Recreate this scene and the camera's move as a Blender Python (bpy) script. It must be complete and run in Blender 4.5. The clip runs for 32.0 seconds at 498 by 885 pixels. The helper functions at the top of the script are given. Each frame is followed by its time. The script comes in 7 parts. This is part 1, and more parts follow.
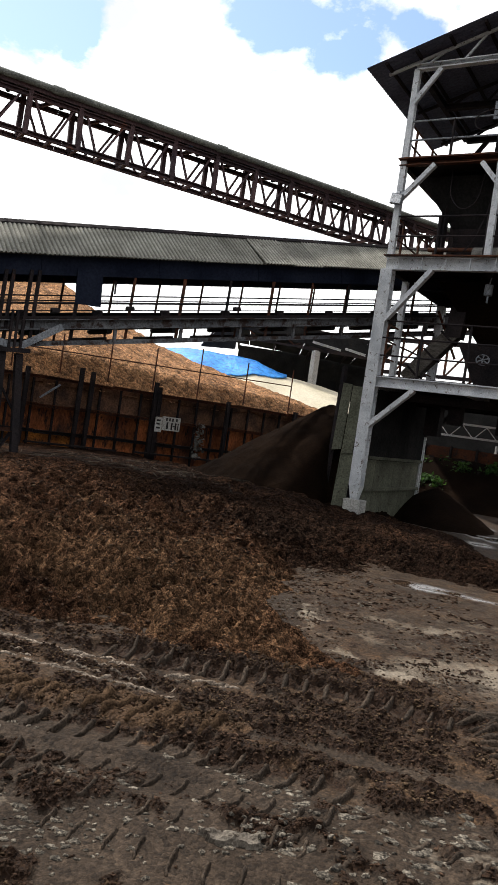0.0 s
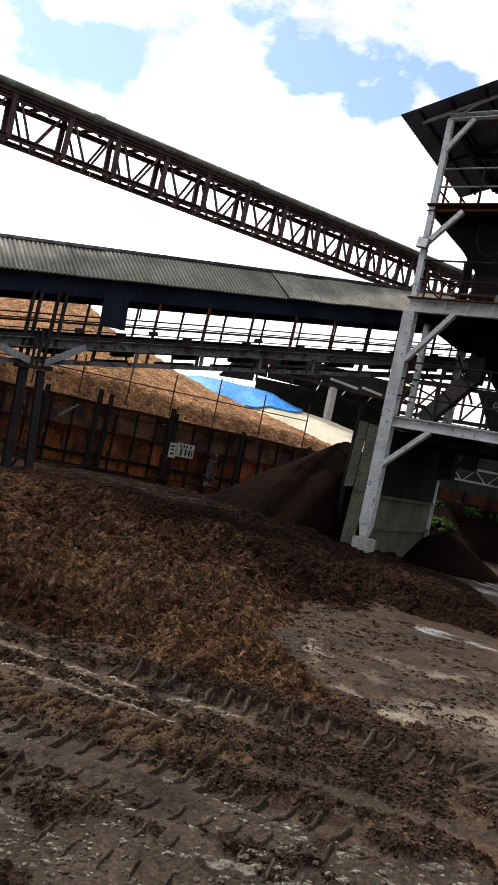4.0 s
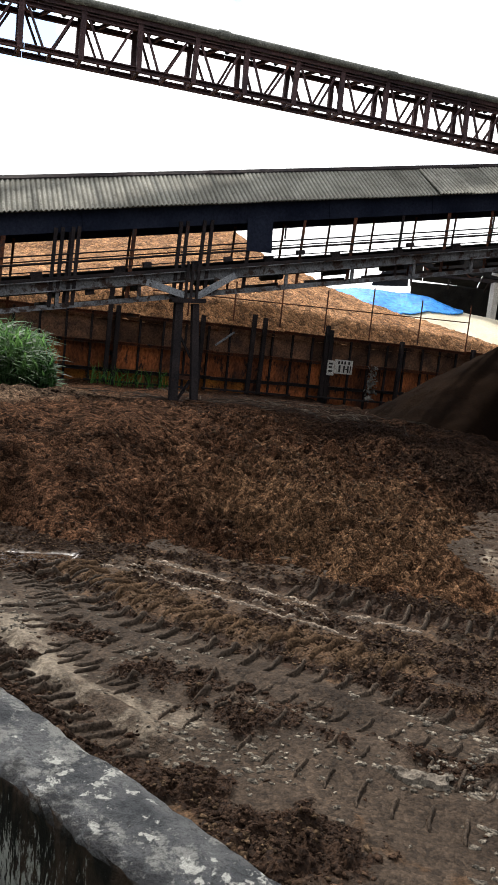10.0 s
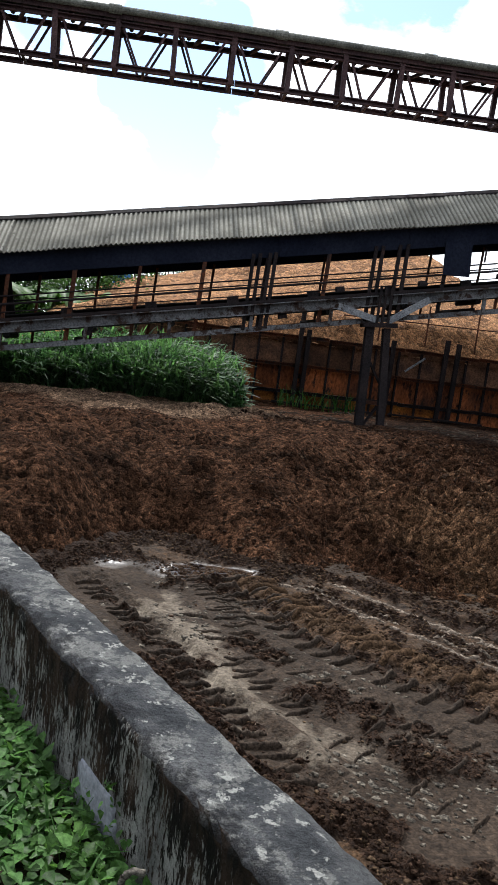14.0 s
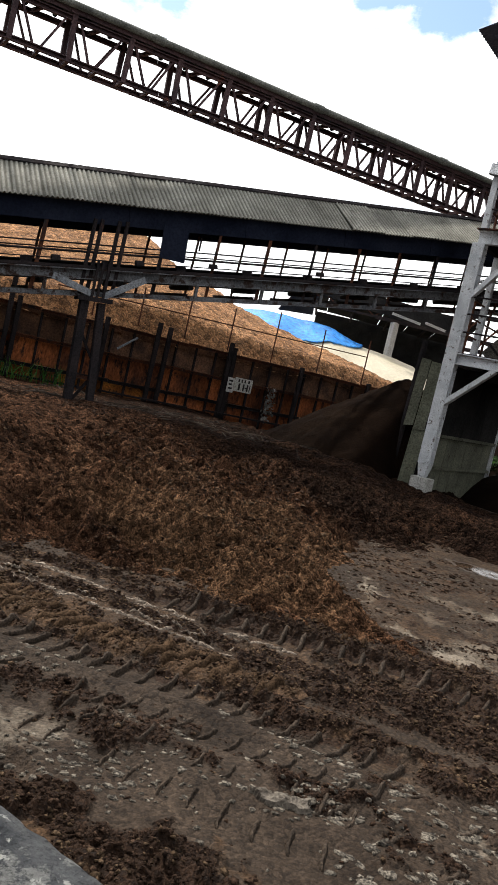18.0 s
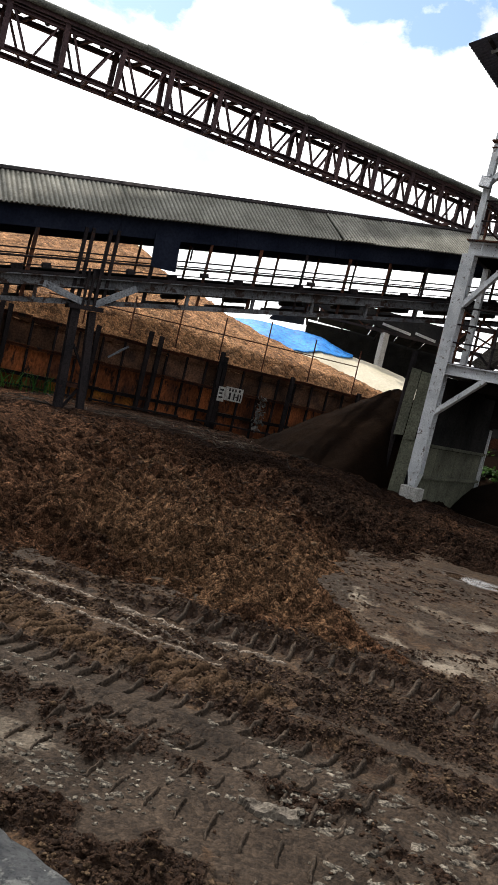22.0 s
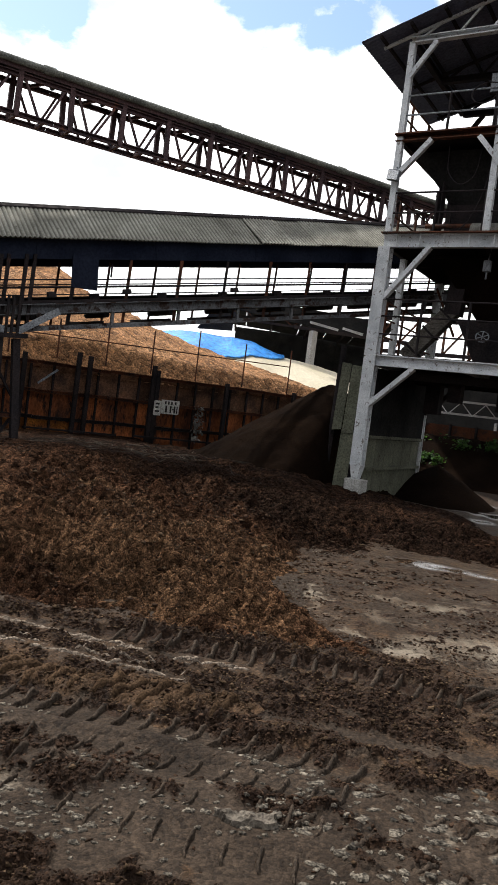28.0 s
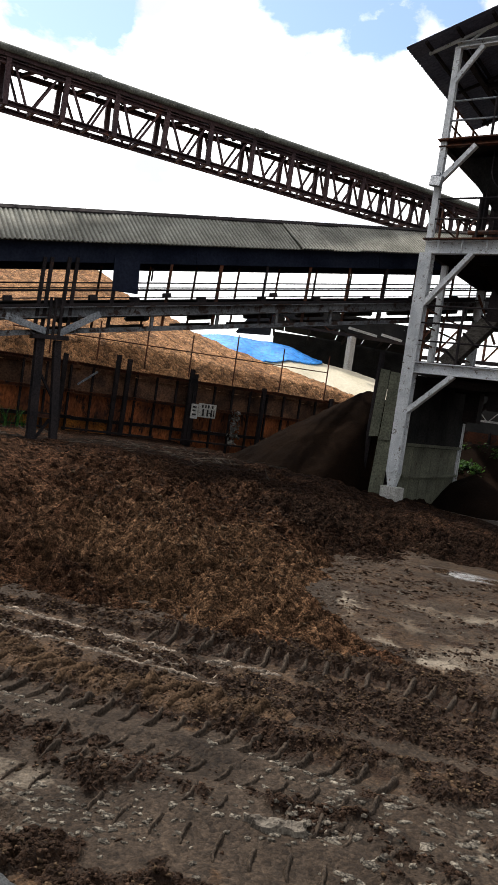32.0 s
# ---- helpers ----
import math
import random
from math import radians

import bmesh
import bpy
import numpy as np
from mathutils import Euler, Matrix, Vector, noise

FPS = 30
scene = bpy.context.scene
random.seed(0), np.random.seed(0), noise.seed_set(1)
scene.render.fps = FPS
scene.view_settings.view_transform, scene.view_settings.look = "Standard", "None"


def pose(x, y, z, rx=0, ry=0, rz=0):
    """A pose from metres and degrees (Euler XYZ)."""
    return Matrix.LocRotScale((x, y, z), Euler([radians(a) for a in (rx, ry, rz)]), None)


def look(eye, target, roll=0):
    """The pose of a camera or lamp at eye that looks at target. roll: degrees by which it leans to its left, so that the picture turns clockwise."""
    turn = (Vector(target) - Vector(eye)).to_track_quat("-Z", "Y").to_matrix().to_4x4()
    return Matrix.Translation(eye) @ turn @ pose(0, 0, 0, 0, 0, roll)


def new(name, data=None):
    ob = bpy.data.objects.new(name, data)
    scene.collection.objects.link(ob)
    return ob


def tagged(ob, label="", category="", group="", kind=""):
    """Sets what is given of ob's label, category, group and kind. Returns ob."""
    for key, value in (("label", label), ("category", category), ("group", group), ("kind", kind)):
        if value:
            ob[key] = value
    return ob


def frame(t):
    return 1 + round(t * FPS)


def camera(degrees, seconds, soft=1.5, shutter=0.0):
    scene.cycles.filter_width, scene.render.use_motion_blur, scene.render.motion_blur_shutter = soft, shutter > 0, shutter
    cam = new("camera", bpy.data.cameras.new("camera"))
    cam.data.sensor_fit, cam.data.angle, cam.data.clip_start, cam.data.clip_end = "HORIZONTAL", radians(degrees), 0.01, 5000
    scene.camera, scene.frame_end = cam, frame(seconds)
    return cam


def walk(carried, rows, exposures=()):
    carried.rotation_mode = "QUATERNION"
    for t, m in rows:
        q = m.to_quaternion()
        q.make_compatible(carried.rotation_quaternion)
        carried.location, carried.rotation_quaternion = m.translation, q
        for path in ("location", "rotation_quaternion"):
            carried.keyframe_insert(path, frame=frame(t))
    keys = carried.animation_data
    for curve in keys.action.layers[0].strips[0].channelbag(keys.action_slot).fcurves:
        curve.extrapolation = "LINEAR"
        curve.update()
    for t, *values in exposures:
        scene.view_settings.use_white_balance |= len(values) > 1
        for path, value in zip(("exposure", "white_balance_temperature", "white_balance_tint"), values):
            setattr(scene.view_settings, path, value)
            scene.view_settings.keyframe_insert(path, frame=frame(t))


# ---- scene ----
cam = camera(36.95, 32.0)
PATH = [
    (0.0, pose(0.068, 0.039, 1.965, 88.21, -8.25, -0.16)),
    (0.5, pose(0.065, 0.033, 1.967, 88.94, -10.08, 0.32)),
    (1.0, pose(0.071, 0.031, 1.968, 88.93, -8.31, 0.11)),
    (1.5, pose(0.068, 0.026, 1.968, 89.65, -9.26, 0.53)),
    (2.0, pose(0.058, 0.020, 1.974, 89.70, -11.54, 1.11)),
    (2.5, pose(0.056, 0.013, 1.976, 89.78, -11.60, 0.97)),
    (3.0, pose(0.030, 0.003, 1.940, 90.25, -11.85, 0.95)),
    (3.5, pose(0.023, 0.001, 1.926, 90.49, -11.90, 0.83)),
    (5.5, pose(0.030, 0.004, 1.935, 90.54, -12.45, 0.77)),
    (6.0, pose(0.056, 0.023, 1.957, 90.40, -12.78, 0.86)),
    (6.5, pose(0.055, 0.018, 1.961, 90.19, -12.65, 0.74)),
    (7.0, pose(0.053, 0.020, 1.958, 90.21, -13.04, 0.84)),
    (7.5, pose(0.052, 0.031, 1.958, 88.62, -13.62, 1.29)),
    (8.0, pose(0.050, 0.031, 1.957, 88.68, -13.60, 1.50)),
    (8.5, pose(0.049, 0.031, 1.960, 88.50, -12.53, 3.14)),
    (9.0, pose(0.049, 0.031, 1.958, 89.52, -12.80, 3.58)),
    (9.5, pose(0.030, 0.018, 1.974, 88.23, -12.76, 4.86)),
    (10.0, pose(0.019, 0.016, 1.987, 82.16, -5.99, 12.91)),
    (10.5, pose(0.025, 0.020, 1.986, 80.99, -1.97, 15.98)),
    (11.0, pose(0.008, 0.050, 1.973, 79.58, -1.73, 22.15)),
    (11.5, pose(-0.003, 0.063, 1.966, 80.11, -0.20, 35.39)),
    (12.0, pose(0.000, 0.070, 1.962, 82.13, 0.55, 38.43)),
    (12.5, pose(0.002, 0.064, 1.959, 85.07, -2.73, 36.98)),
    (13.0, pose(-0.006, 0.061, 1.959, 86.62, -5.39, 34.40)),
    (13.5, pose(-0.006, 0.073, 1.955, 85.93, -6.05, 31.61)),
    (14.0, pose(-0.017, 0.072, 1.954, 82.46, -7.12, 27.28)),
    (14.5, pose(-0.020, 0.076, 1.955, 79.53, -8.53, 22.93)),
    (15.0, pose(-0.025, 0.073, 1.958, 79.34, -10.78, 15.95)),
    (15.5, pose(-0.031, 0.067, 1.956, 80.77, -12.54, 9.95)),
    (17.5, pose(-0.014, 0.065, 1.958, 84.51, -12.34, 5.23)),
    (18.0, pose(-0.013, 0.068, 1.956, 84.50, -12.86, 5.29)),
    (18.5, pose(-0.012, 0.072, 1.953, 84.74, -13.07, 5.13)),
    (19.0, pose(-0.012, 0.072, 1.953, 85.02, -13.09, 5.06)),
    (19.5, pose(-0.010, 0.072, 1.952, 85.09, -13.08, 4.69)),
    (20.0, pose(-0.011, 0.073, 1.951, 85.24, -12.85, 4.58)),
    (20.5, pose(-0.009, 0.073, 1.950, 85.33, -12.97, 4.69)),
    (21.0, pose(-0.011, 0.076, 1.949, 85.39, -12.98, 4.63)),
    (21.5, pose(-0.011, 0.078, 1.948, 85.44, -13.07, 4.61)),
    (22.0, pose(-0.009, 0.077, 1.947, 85.39, -13.13, 4.57)),
    (22.5, pose(-0.012, 0.079, 1.946, 85.51, -13.17, 4.59)),
    (23.0, pose(-0.011, 0.080, 1.947, 85.59, -13.44, 4.64)),
    (23.5, pose(-0.011, 0.079, 1.945, 85.34, -13.17, 4.69)),
    (24.0, pose(-0.010, 0.083, 1.946, 84.79, -12.80, 3.48)),
    (24.5, pose(-0.006, 0.086, 1.945, 84.31, -12.07, 0.40)),
    (25.0, pose(-0.002, 0.084, 1.944, 84.81, -10.09, -0.53)),
    (25.5, pose(-0.004, 0.078, 1.946, 84.86, -9.13, -0.18)),
    (27.5, pose(0.019, 0.078, 1.950, 86.71, -6.54, -0.93)),
    (28.0, pose(0.019, 0.077, 1.951, 86.85, -7.16, -0.37)),
    (28.5, pose(0.020, 0.076, 1.950, 86.91, -6.69, -0.28)),
    (29.0, pose(0.016, 0.078, 1.951, 87.04, -7.47, 0.38)),
    (29.5, pose(0.009, 0.078, 1.953, 86.70, -8.94, 0.87)),
    (30.0, pose(0.010, 0.075, 1.955, 86.45, -9.43, 0.84)),
    (30.5, pose(0.009, 0.077, 1.953, 86.78, -9.15, 1.50)),
    (31.0, pose(0.010, 0.078, 1.952, 86.75, -9.00, 2.03)),
    (31.5, pose(0.013, 0.076, 1.952, 86.78, -8.27, 2.10)),
    (32.0, pose(0.014, 0.075, 1.954, 86.82, -8.16, 2.47)),
]
EXPOSURES = [(0.0, 0.0), (9.0, 0.0), (9.5, 0.1), (10.0, 0.3), (10.5, 0.42), (11.0, 0.42), (11.5, 0.25), (12.0, -0.05), (12.5, -0.3), (13.0, -0.6), (13.5, -0.32), (14.0, 0.1), (14.5, 0.3),
             (15.0, 0.45), (15.5, 0.35), (17.5, 0.05), (24.0, 0.0), (25.0, 0.05), (28.0, 0.0), (32.0, 0.0)]
# the white balance turns cooler while the camera looks over the wall
walk(cam, PATH, [(t, stops, 6080 if 10.0 < t < 15.2 else 6500, 10) for t, stops in EXPOSURES])

# ---- world, sun ----
SUN_EL, SUN_AZ = 56.0, 318.0     # degrees; azimuth of the sun, clockwise from +y
world = bpy.data.worlds.new("sky")
scene.world = world
world.use_nodes = True


SKY_GAPS = [((-0.73, 0.56, 0.39), 14, -0.15), ((-0.48, 0.765, 0.43), 11, -0.13), ((-0.577, 0.775, 0.257), 5, -0.13), ((-0.3, 0.866, 0.42), 5, -0.1), ((-0.541, 0.794, 0.285), 7, -0.2), ((-0.633, 0.749, 0.19), 6, 0.2), ((-0.393, 0.889, 0.236), 8, 0.16), ((-0.737, 0.637, 0.235), 7, 0.14), ((-0.437, 0.812, 0.387), 4, 0.16), ((-0.624, 0.678, 0.385), 4, 0.14), ((0.045, 0.905, 0.423), 3.0, -0.085), ((-0.03, 0.927, 0.373), 3.0, -0.09),
            ((0.13, 0.87, 0.473), 3, -0.1), ((-0.15, 0.9, 0.36), 7, 0.15), ((-0.02, 0.97, 0.22), 14, 0.16), ((-0.3, 0.94, 0.2), 9, 0.16), ((-0.75, 0.62, 0.2), 9, 0.2), ((0.2, 0.93, 0.3), 7, 0.1)]


def build_world():
    nt = world.node_tree
    nt.nodes.clear()
    out = nt.nodes.new("ShaderNodeOutputWorld")
    bg = nt.nodes.new("ShaderNodeBackground")
    sky = nt.nodes.new("ShaderNodeTexSky")
    sky.sky_type = "NISHITA"
    sky.sun_disc = False
    sky.sun_elevation = radians(SUN_EL)
    sky.sun_rotation = radians(SUN_AZ)
    sky.air_density, sky.dust_density, sky.ozone_density = 1.0, 0.6, 1.5
    tc = nt.nodes.new("ShaderNodeTexCoord")
    mp = nt.nodes.new("ShaderNodeMapping")
    mp.inputs["Scale"].default_value = (1.0, 1.0, 1.7)
    mp.inputs["Location"].default_value = (0.35, 0.2, 0.1)
    nz = nt.nodes.new("ShaderNodeTexNoise")
    nz.inputs["Scale"].default_value = 3.1
    nz.inputs["Detail"].default_value = 9.0
    nz.inputs["Roughness"].default_value = 0.6
    nz.inputs["Distortion"].default_value = 0.15
    ramp = nt.nodes.new("ShaderNodeValToRGB")
    ramp.color_ramp.elements[0].position = 0.39
    ramp.color_ramp.elements[1].position = 0.455
    shade = nt.nodes.new("ShaderNodeTexNoise")
    shade.inputs["Scale"].default_value = 5.5
    shade.inputs["Detail"].default_value = 5.0
    sr = nt.nodes.new("ShaderNodeValToRGB")
    sr.color_ramp.elements[0].position, sr.color_ramp.elements[0].color = 0.36, (9.8, 10.0, 10.4, 1)
    sr.color_ramp.elements[1].position, sr.color_ramp.elements[1].color = 0.52, (15.5, 15.6, 15.7, 1)
    mix = nt.nodes.new("ShaderNodeMix")
    mix.data_type = "RGBA"
    L = nt.links.new
    L(tc.outputs["Generated"], mp.inputs["Vector"])
    L(mp.outputs["Vector"], nz.inputs["Vector"])
    L(mp.outputs["Vector"], shade.inputs["Vector"])
    # gaps and banks in the cloud: direction, width, bias
    level = nz.outputs["Fac"]
    nrm = nt.nodes.new("ShaderNodeVectorMath")
    nrm.operation = "NORMALIZE"
    L(tc.outputs["Generated"], nrm.inputs[0])
    rag = nt.nodes.new("ShaderNodeTexNoise")
    rag.inputs["Scale"].default_value, rag.inputs["Detail"].default_value = 9.0, 6.0
    L(tc.outputs["Generated"], rag.inputs["Vector"])
    off = nt.nodes.new("ShaderNodeVectorMath")
    off.operation = "MULTIPLY_ADD"
    L(rag.outputs["Color"], off.inputs[0])
    off.inputs[1].default_value = (0.14, 0.14, 0.14)
    L(nrm.outputs["Vector"], off.inputs[2])
    low = nt.nodes.new("ShaderNodeVectorMath")
    low.operation = "SUBTRACT"
    L(off.outputs["Vector"], low.inputs[0])
    low.inputs[1].default_value = (0.07, 0.07, 0.07)
    bent = nt.nodes.new("ShaderNodeVectorMath")
    bent.operation = "NORMALIZE"
    L(low.outputs["Vector"], bent.inputs[0])
    for d, near, by in SKY_GAPS:
        dp = nt.nodes.new("ShaderNodeVectorMath")
        dp.operation = "DOT_PRODUCT"
        L(bent.outputs["Vector"], dp.inputs[0])
        dp.inputs[1].default_value = Vector(d).normalized()
        mr = nt.nodes.new("ShaderNodeMapRange")
        mr.interpolation_type = "SMOOTHSTEP"
        mr.inputs["From Min"].default_value, mr.inputs["From Max"].default_value = math.cos(radians(near)), 1.0
        mr.inputs["To Max"].default_value = by
        L(dp.outputs["Value"], mr.inputs["Value"])
        ad = nt.nodes.new("ShaderNodeMath")
        L(level, ad.inputs[0])
        L(mr.outputs["Result"], ad.inputs[1])
        level = ad.outputs["Value"]
    L(level, ramp.inputs["Fac"])
    L(shade.outputs["Fac"], sr.inputs["Fac"])
    L(ramp.outputs["Color"], mix.inputs["Factor"])
    gain = nt.nodes.new("ShaderNodeMix")
    gain.data_type, gain.blend_type = "RGBA", "MULTIPLY"
    gain.inputs["Factor"].default_value = 1.0
    L(sky.outputs["Color"], gain.inputs["A"])
    gain.inputs["B"].default_value = (2.3, 2.25, 2.15, 1)
    L(gain.outputs["Result"], mix.inputs["A"])
    L(sr.outputs["Color"], mix.inputs["B"])
    # cloud and haze scatter forwards: brighter on the sun's side
    toward = nt.nodes.new("ShaderNodeVectorMath")
    toward.operation = "DOT_PRODUCT"
    L(nrm.outputs["Vector"], toward.inputs[0])
    e_, a_ = radians(SUN_EL), radians(SUN_AZ)
    toward.inputs[1].default_value = (math.sin(a_) * math.cos(e_), math.cos(a_) * math.cos(e_), math.sin(e_))
    side = nt.nodes.new("ShaderNodeMapRange")
    side.inputs["From Min"].default_value, side.inputs["From Max"].default_value = -0.6, 0.5
    side.inputs["To Min"].default_value, side.inputs["To Max"].default_value = 0.12, 1.0
    L(toward.outputs["Value"], side.inputs["Value"])
    dim = nt.nodes.new("ShaderNodeMix")
    dim.data_type, dim.blend_type = "RGBA", "MULTIPLY"
    dim.inputs["Factor"].default_value = 1.0
    L(mix.outputs["Result"], dim.inputs["A"])
    L(side.outputs["Result"], dim.inputs["B"])
    L(dim.outputs["Result"], bg.inputs["Color"])
    bg.inputs["Strength"].default_value = 0.10
    L(bg.outputs["Background"], out.inputs["Surface"])


build_world()
sun_data = bpy.data.lights.new("sun", "SUN")
sun_data.energy, sun_data.angle, sun_data.color = 5.2, radians(2.5), (1.0, 0.95, 0.87)
sun = new("sun", sun_data)
_e, _a = radians(SUN_EL), radians(SUN_AZ)
sun.matrix_world = look((0, 0, 30), (-math.sin(_a) * math.cos(_e), -math.cos(_a) * math.cos(_e), 30 - math.sin(_e)))
scene.view_settings.exposure = 0.0


# ---- materials ----
def mat(name, c1, c2, rough=0.85, metal=0.0, scale=3.0, fine=40.0, bump=0.4, c3=None, c3_at=0.62, spec=0.15, vary=0.0, bump_dist=0.01, stretch=None, detail=8.0, c3_scale=None, island=0.0, top=None, attrs=None, grainy=0.6, tight=0.18, cell=0.0, leafy=0.0, plain=0.8, crisp=0.14, ribs=None, tones_by=(0.42, 1.6)):
    """Two-scale mottled surface: c1 to c2 by coarse noise, fine grain on top, spots of c3 where a third noise is high."""
    m = bpy.data.materials.new(name)
    m.use_nodes = True
    nt = m.node_tree
    L = nt.links.new
    bs = nt.nodes["Principled BSDF"]
    tc = nt.nodes.new("ShaderNodeTexCoord")
    vec = tc.outputs["Object"]
    if stretch:
        mp = nt.nodes.new("ShaderNodeMapping")
        mp.inputs["Scale"].default_value = stretch
        L(vec, mp.inputs["Vector"])
        vec = mp.outputs["Vector"]

    def noise_node(sc, det=detail, ro=0.6):
        n = nt.nodes.new("ShaderNodeTexNoise")
        n.inputs["Scale"].default_value, n.inputs["Detail"].default_value, n.inputs["Roughness"].default_value = sc, det, ro
        L(vec, n.inputs["Vector"])
        return n.outputs["Fac"]

    def ramp_node(fac, a, b, ca=(0, 0, 0, 1), cb=(1, 1, 1, 1)):
        r = nt.nodes.new("ShaderNodeValToRGB")
        r.color_ramp.elements[0].position, r.color_ramp.elements[1].position = a, b
        r.color_ramp.elements[0].color, r.color_ramp.elements[1].color = ca, cb
        L(fac, r.inputs["Fac"])
        return r.outputs["Color"]

    def mix_node(fac, a, b, mode="MIX"):
        x = nt.nodes.new("ShaderNodeMix")
        x.data_type, x.blend_type = "RGBA", mode
        for v, k in ((fac, "Factor"), (a, "A"), (b, "B")):
            if hasattr(v, "links") or hasattr(v, "is_linked"):
                L(v, x.inputs[k])
            else:
                x.inputs[k].default_value = v
        return x.outputs["Result"]

    coarse = noise_node(scale)
    col = ramp_node(coarse, 0.5 - tight, 0.5 + tight, (*c1, 1), (*c2, 1))
    grain = noise_node(fine, 6.0, 0.65)
    col = mix_node(grainy, col, ramp_node(grain, 0.5 - crisp, 0.5 + crisp, (0.3, 0.3, 0.3, 1), (1.75, 1.75, 1.75, 1)), "MULTIPLY")
    height = grain
    if cell:
        # crumbs of two sizes, each with its own tone and a crease round it
        wob = nt.nodes.new("ShaderNodeTexNoise")
        wob.inputs["Scale"].default_value, wob.inputs["Detail"].default_value = cell * 0.6, 3.0
        L(vec, wob.inputs["Vector"])
        sh = nt.nodes.new("ShaderNodeVectorMath")
        sh.operation = "MULTIPLY_ADD"
        L(wob.outputs["Color"], sh.inputs[0])
        sh.inputs[1].default_value = (1.1 / cell,) * 3
        L(vec, sh.inputs[2])
        tones = []
        for k, share in ((1.0, plain), (2.7, plain * 0.7)):
            vo = nt.nodes.new("ShaderNodeTexVoronoi")
            vo.inputs["Scale"].default_value = cell * k
            L(sh.outputs["Vector"], vo.inputs["Vector"])
            sep = nt.nodes.new("ShaderNodeSeparateColor")
            L(vo.outputs["Color"], sep.inputs["Color"])
            tones.append(ramp_node(sep.outputs["Red"], 0.0, 1.0, (tones_by[0], tones_by[0], tones_by[0], 1), (tones_by[1], tones_by[1] * 0.975, tones_by[1] * 0.94, 1)))
            col = mix_node(share, col, tones[-1], "MULTIPLY")
            dm = nt.nodes.new("ShaderNodeMath")
            dm.operation = "MULTIPLY_ADD"
            L(vo.outputs["Distance"], dm.inputs[0])
            dm.inputs[1].default_value = -0.9 / k
            L(height, dm.inputs[2])
            height = dm.outputs["Value"]
    if ribs:
        # valleys of a corrugated sheet: settled dirt, with groove shading painted in
        dp = nt.nodes.new("ShaderNodeVectorMath")
        dp.operation = "DOT_PRODUCT"
        L(tc.outputs["Object"], dp.inputs[0])
        dp.inputs[1].default_value = (ribs[0], ribs[1], 0.0)
        sn = nt.nodes.new("ShaderNodeMath")
        sn.operation = "MULTIPLY"
        L(dp.outputs["Value"], sn.inputs[0])
        sn.inputs[1].default_value = 2 * math.pi / ribs[2]
        si = nt.nodes.new("ShaderNodeMath")
        si.operation = "SINE"
        L(sn.outputs["Value"], si.inputs[0])
        mr = nt.nodes.new("ShaderNodeMapRange")
        mr.inputs["From Min"].default_value, mr.inputs["From Max"].default_value = -0.9, 0.5
        L(si.outputs["Value"], mr.inputs["Value"])
        col = mix_node(0.85, col, ramp_node(mr.outputs["Result"], 0.0, 1.0, (0.42, 0.41, 0.38, 1), (1.15, 1.15, 1.15, 1)), "MULTIPLY")
    if c3:
        spots = noise_node(c3_scale or scale * 2.3, 9.0, 0.7)
        col = mix_node(ramp_node(spots, c3_at, c3_at + 0.08), col, (*c3, 1))
    if vary:
        oi = nt.nodes.new("ShaderNodeObjectInfo")
        v = nt.nodes.new("ShaderNodeMapRange")
        v.inputs["To Min"].default_value, v.inputs["To Max"].default_value = 1 - vary, 1 + vary
        L(oi.outputs["Random"], v.inputs["Value"])
        hsv = nt.nodes.new("ShaderNodeHueSaturation")
        L(v.outputs["Result"], hsv.inputs["Value"])
        L(col, hsv.inputs["Color"])
        col = hsv.outputs["Color"]
    if island:
        ge = nt.nodes.new("ShaderNodeNewGeometry")
        v = nt.nodes.new("ShaderNodeMapRange")
        v.inputs["To Min"].default_value, v.inputs["To Max"].default_value = 1 - island, 1 + island
        L(ge.outputs["Random Per Island"], v.inputs["Value"])
        hsv = nt.nodes.new("ShaderNodeHueSaturation")
        L(v.outputs["Result"], hsv.inputs["Value"])
        L(col, hsv.inputs["Color"])
        col = hsv.outputs["Color"]
    if top:
        # another surface on faces that look up: weathered, with lichen
        ge = nt.nodes.new("ShaderNodeNewGeometry")
        sp = nt.nodes.new("ShaderNodeSeparateXYZ")
        L(ge.outputs["Normal"], sp.inputs["Vector"])
        tcol = ramp_node(noise_node(7.0), 0.42, 0.58, (*top[0], 1), (*top[1], 1))
        tcol = mix_node(ramp_node(noise_node(16.0, 5.0, 0.6), 0.6, 0.64), tcol, (*top[2], 1))
        tcol = mix_node(0.7, tcol, ramp_node(grain, 0.36, 0.64, (0.4, 0.4, 0.4, 1), (1.6, 1.6, 1.6, 1)), "MULTIPLY")
        col = mix_node(ramp_node(sp.outputs["Z"], 0.45, 0.75), col, tcol)
    for key, tint, a, b in attrs or ():
        at = nt.nodes.new("ShaderNodeAttribute")
        at.attribute_name = key
        shade = mix_node(grainy, (*tint, 1), ramp_node(grain, 0.5 - crisp, 0.5 + crisp, (0.3, 0.3, 0.3, 1), (1.75, 1.75, 1.75, 1)), "MULTIPLY")
        if cell and key != "pale":
            for tone in tones:
                shade = mix_node(min(0.75, plain), shade, tone, "MULTIPLY")
        torn = nt.nodes.new("ShaderNodeMath")
        torn.operation = "MULTIPLY_ADD"
        L(noise_node((c3_scale or 12.0) * 0.45, 9.0, 0.75), torn.inputs[0])
        torn.inputs[1].default_value = 1.6
        L(at.outputs["Fac"], torn.inputs[2])
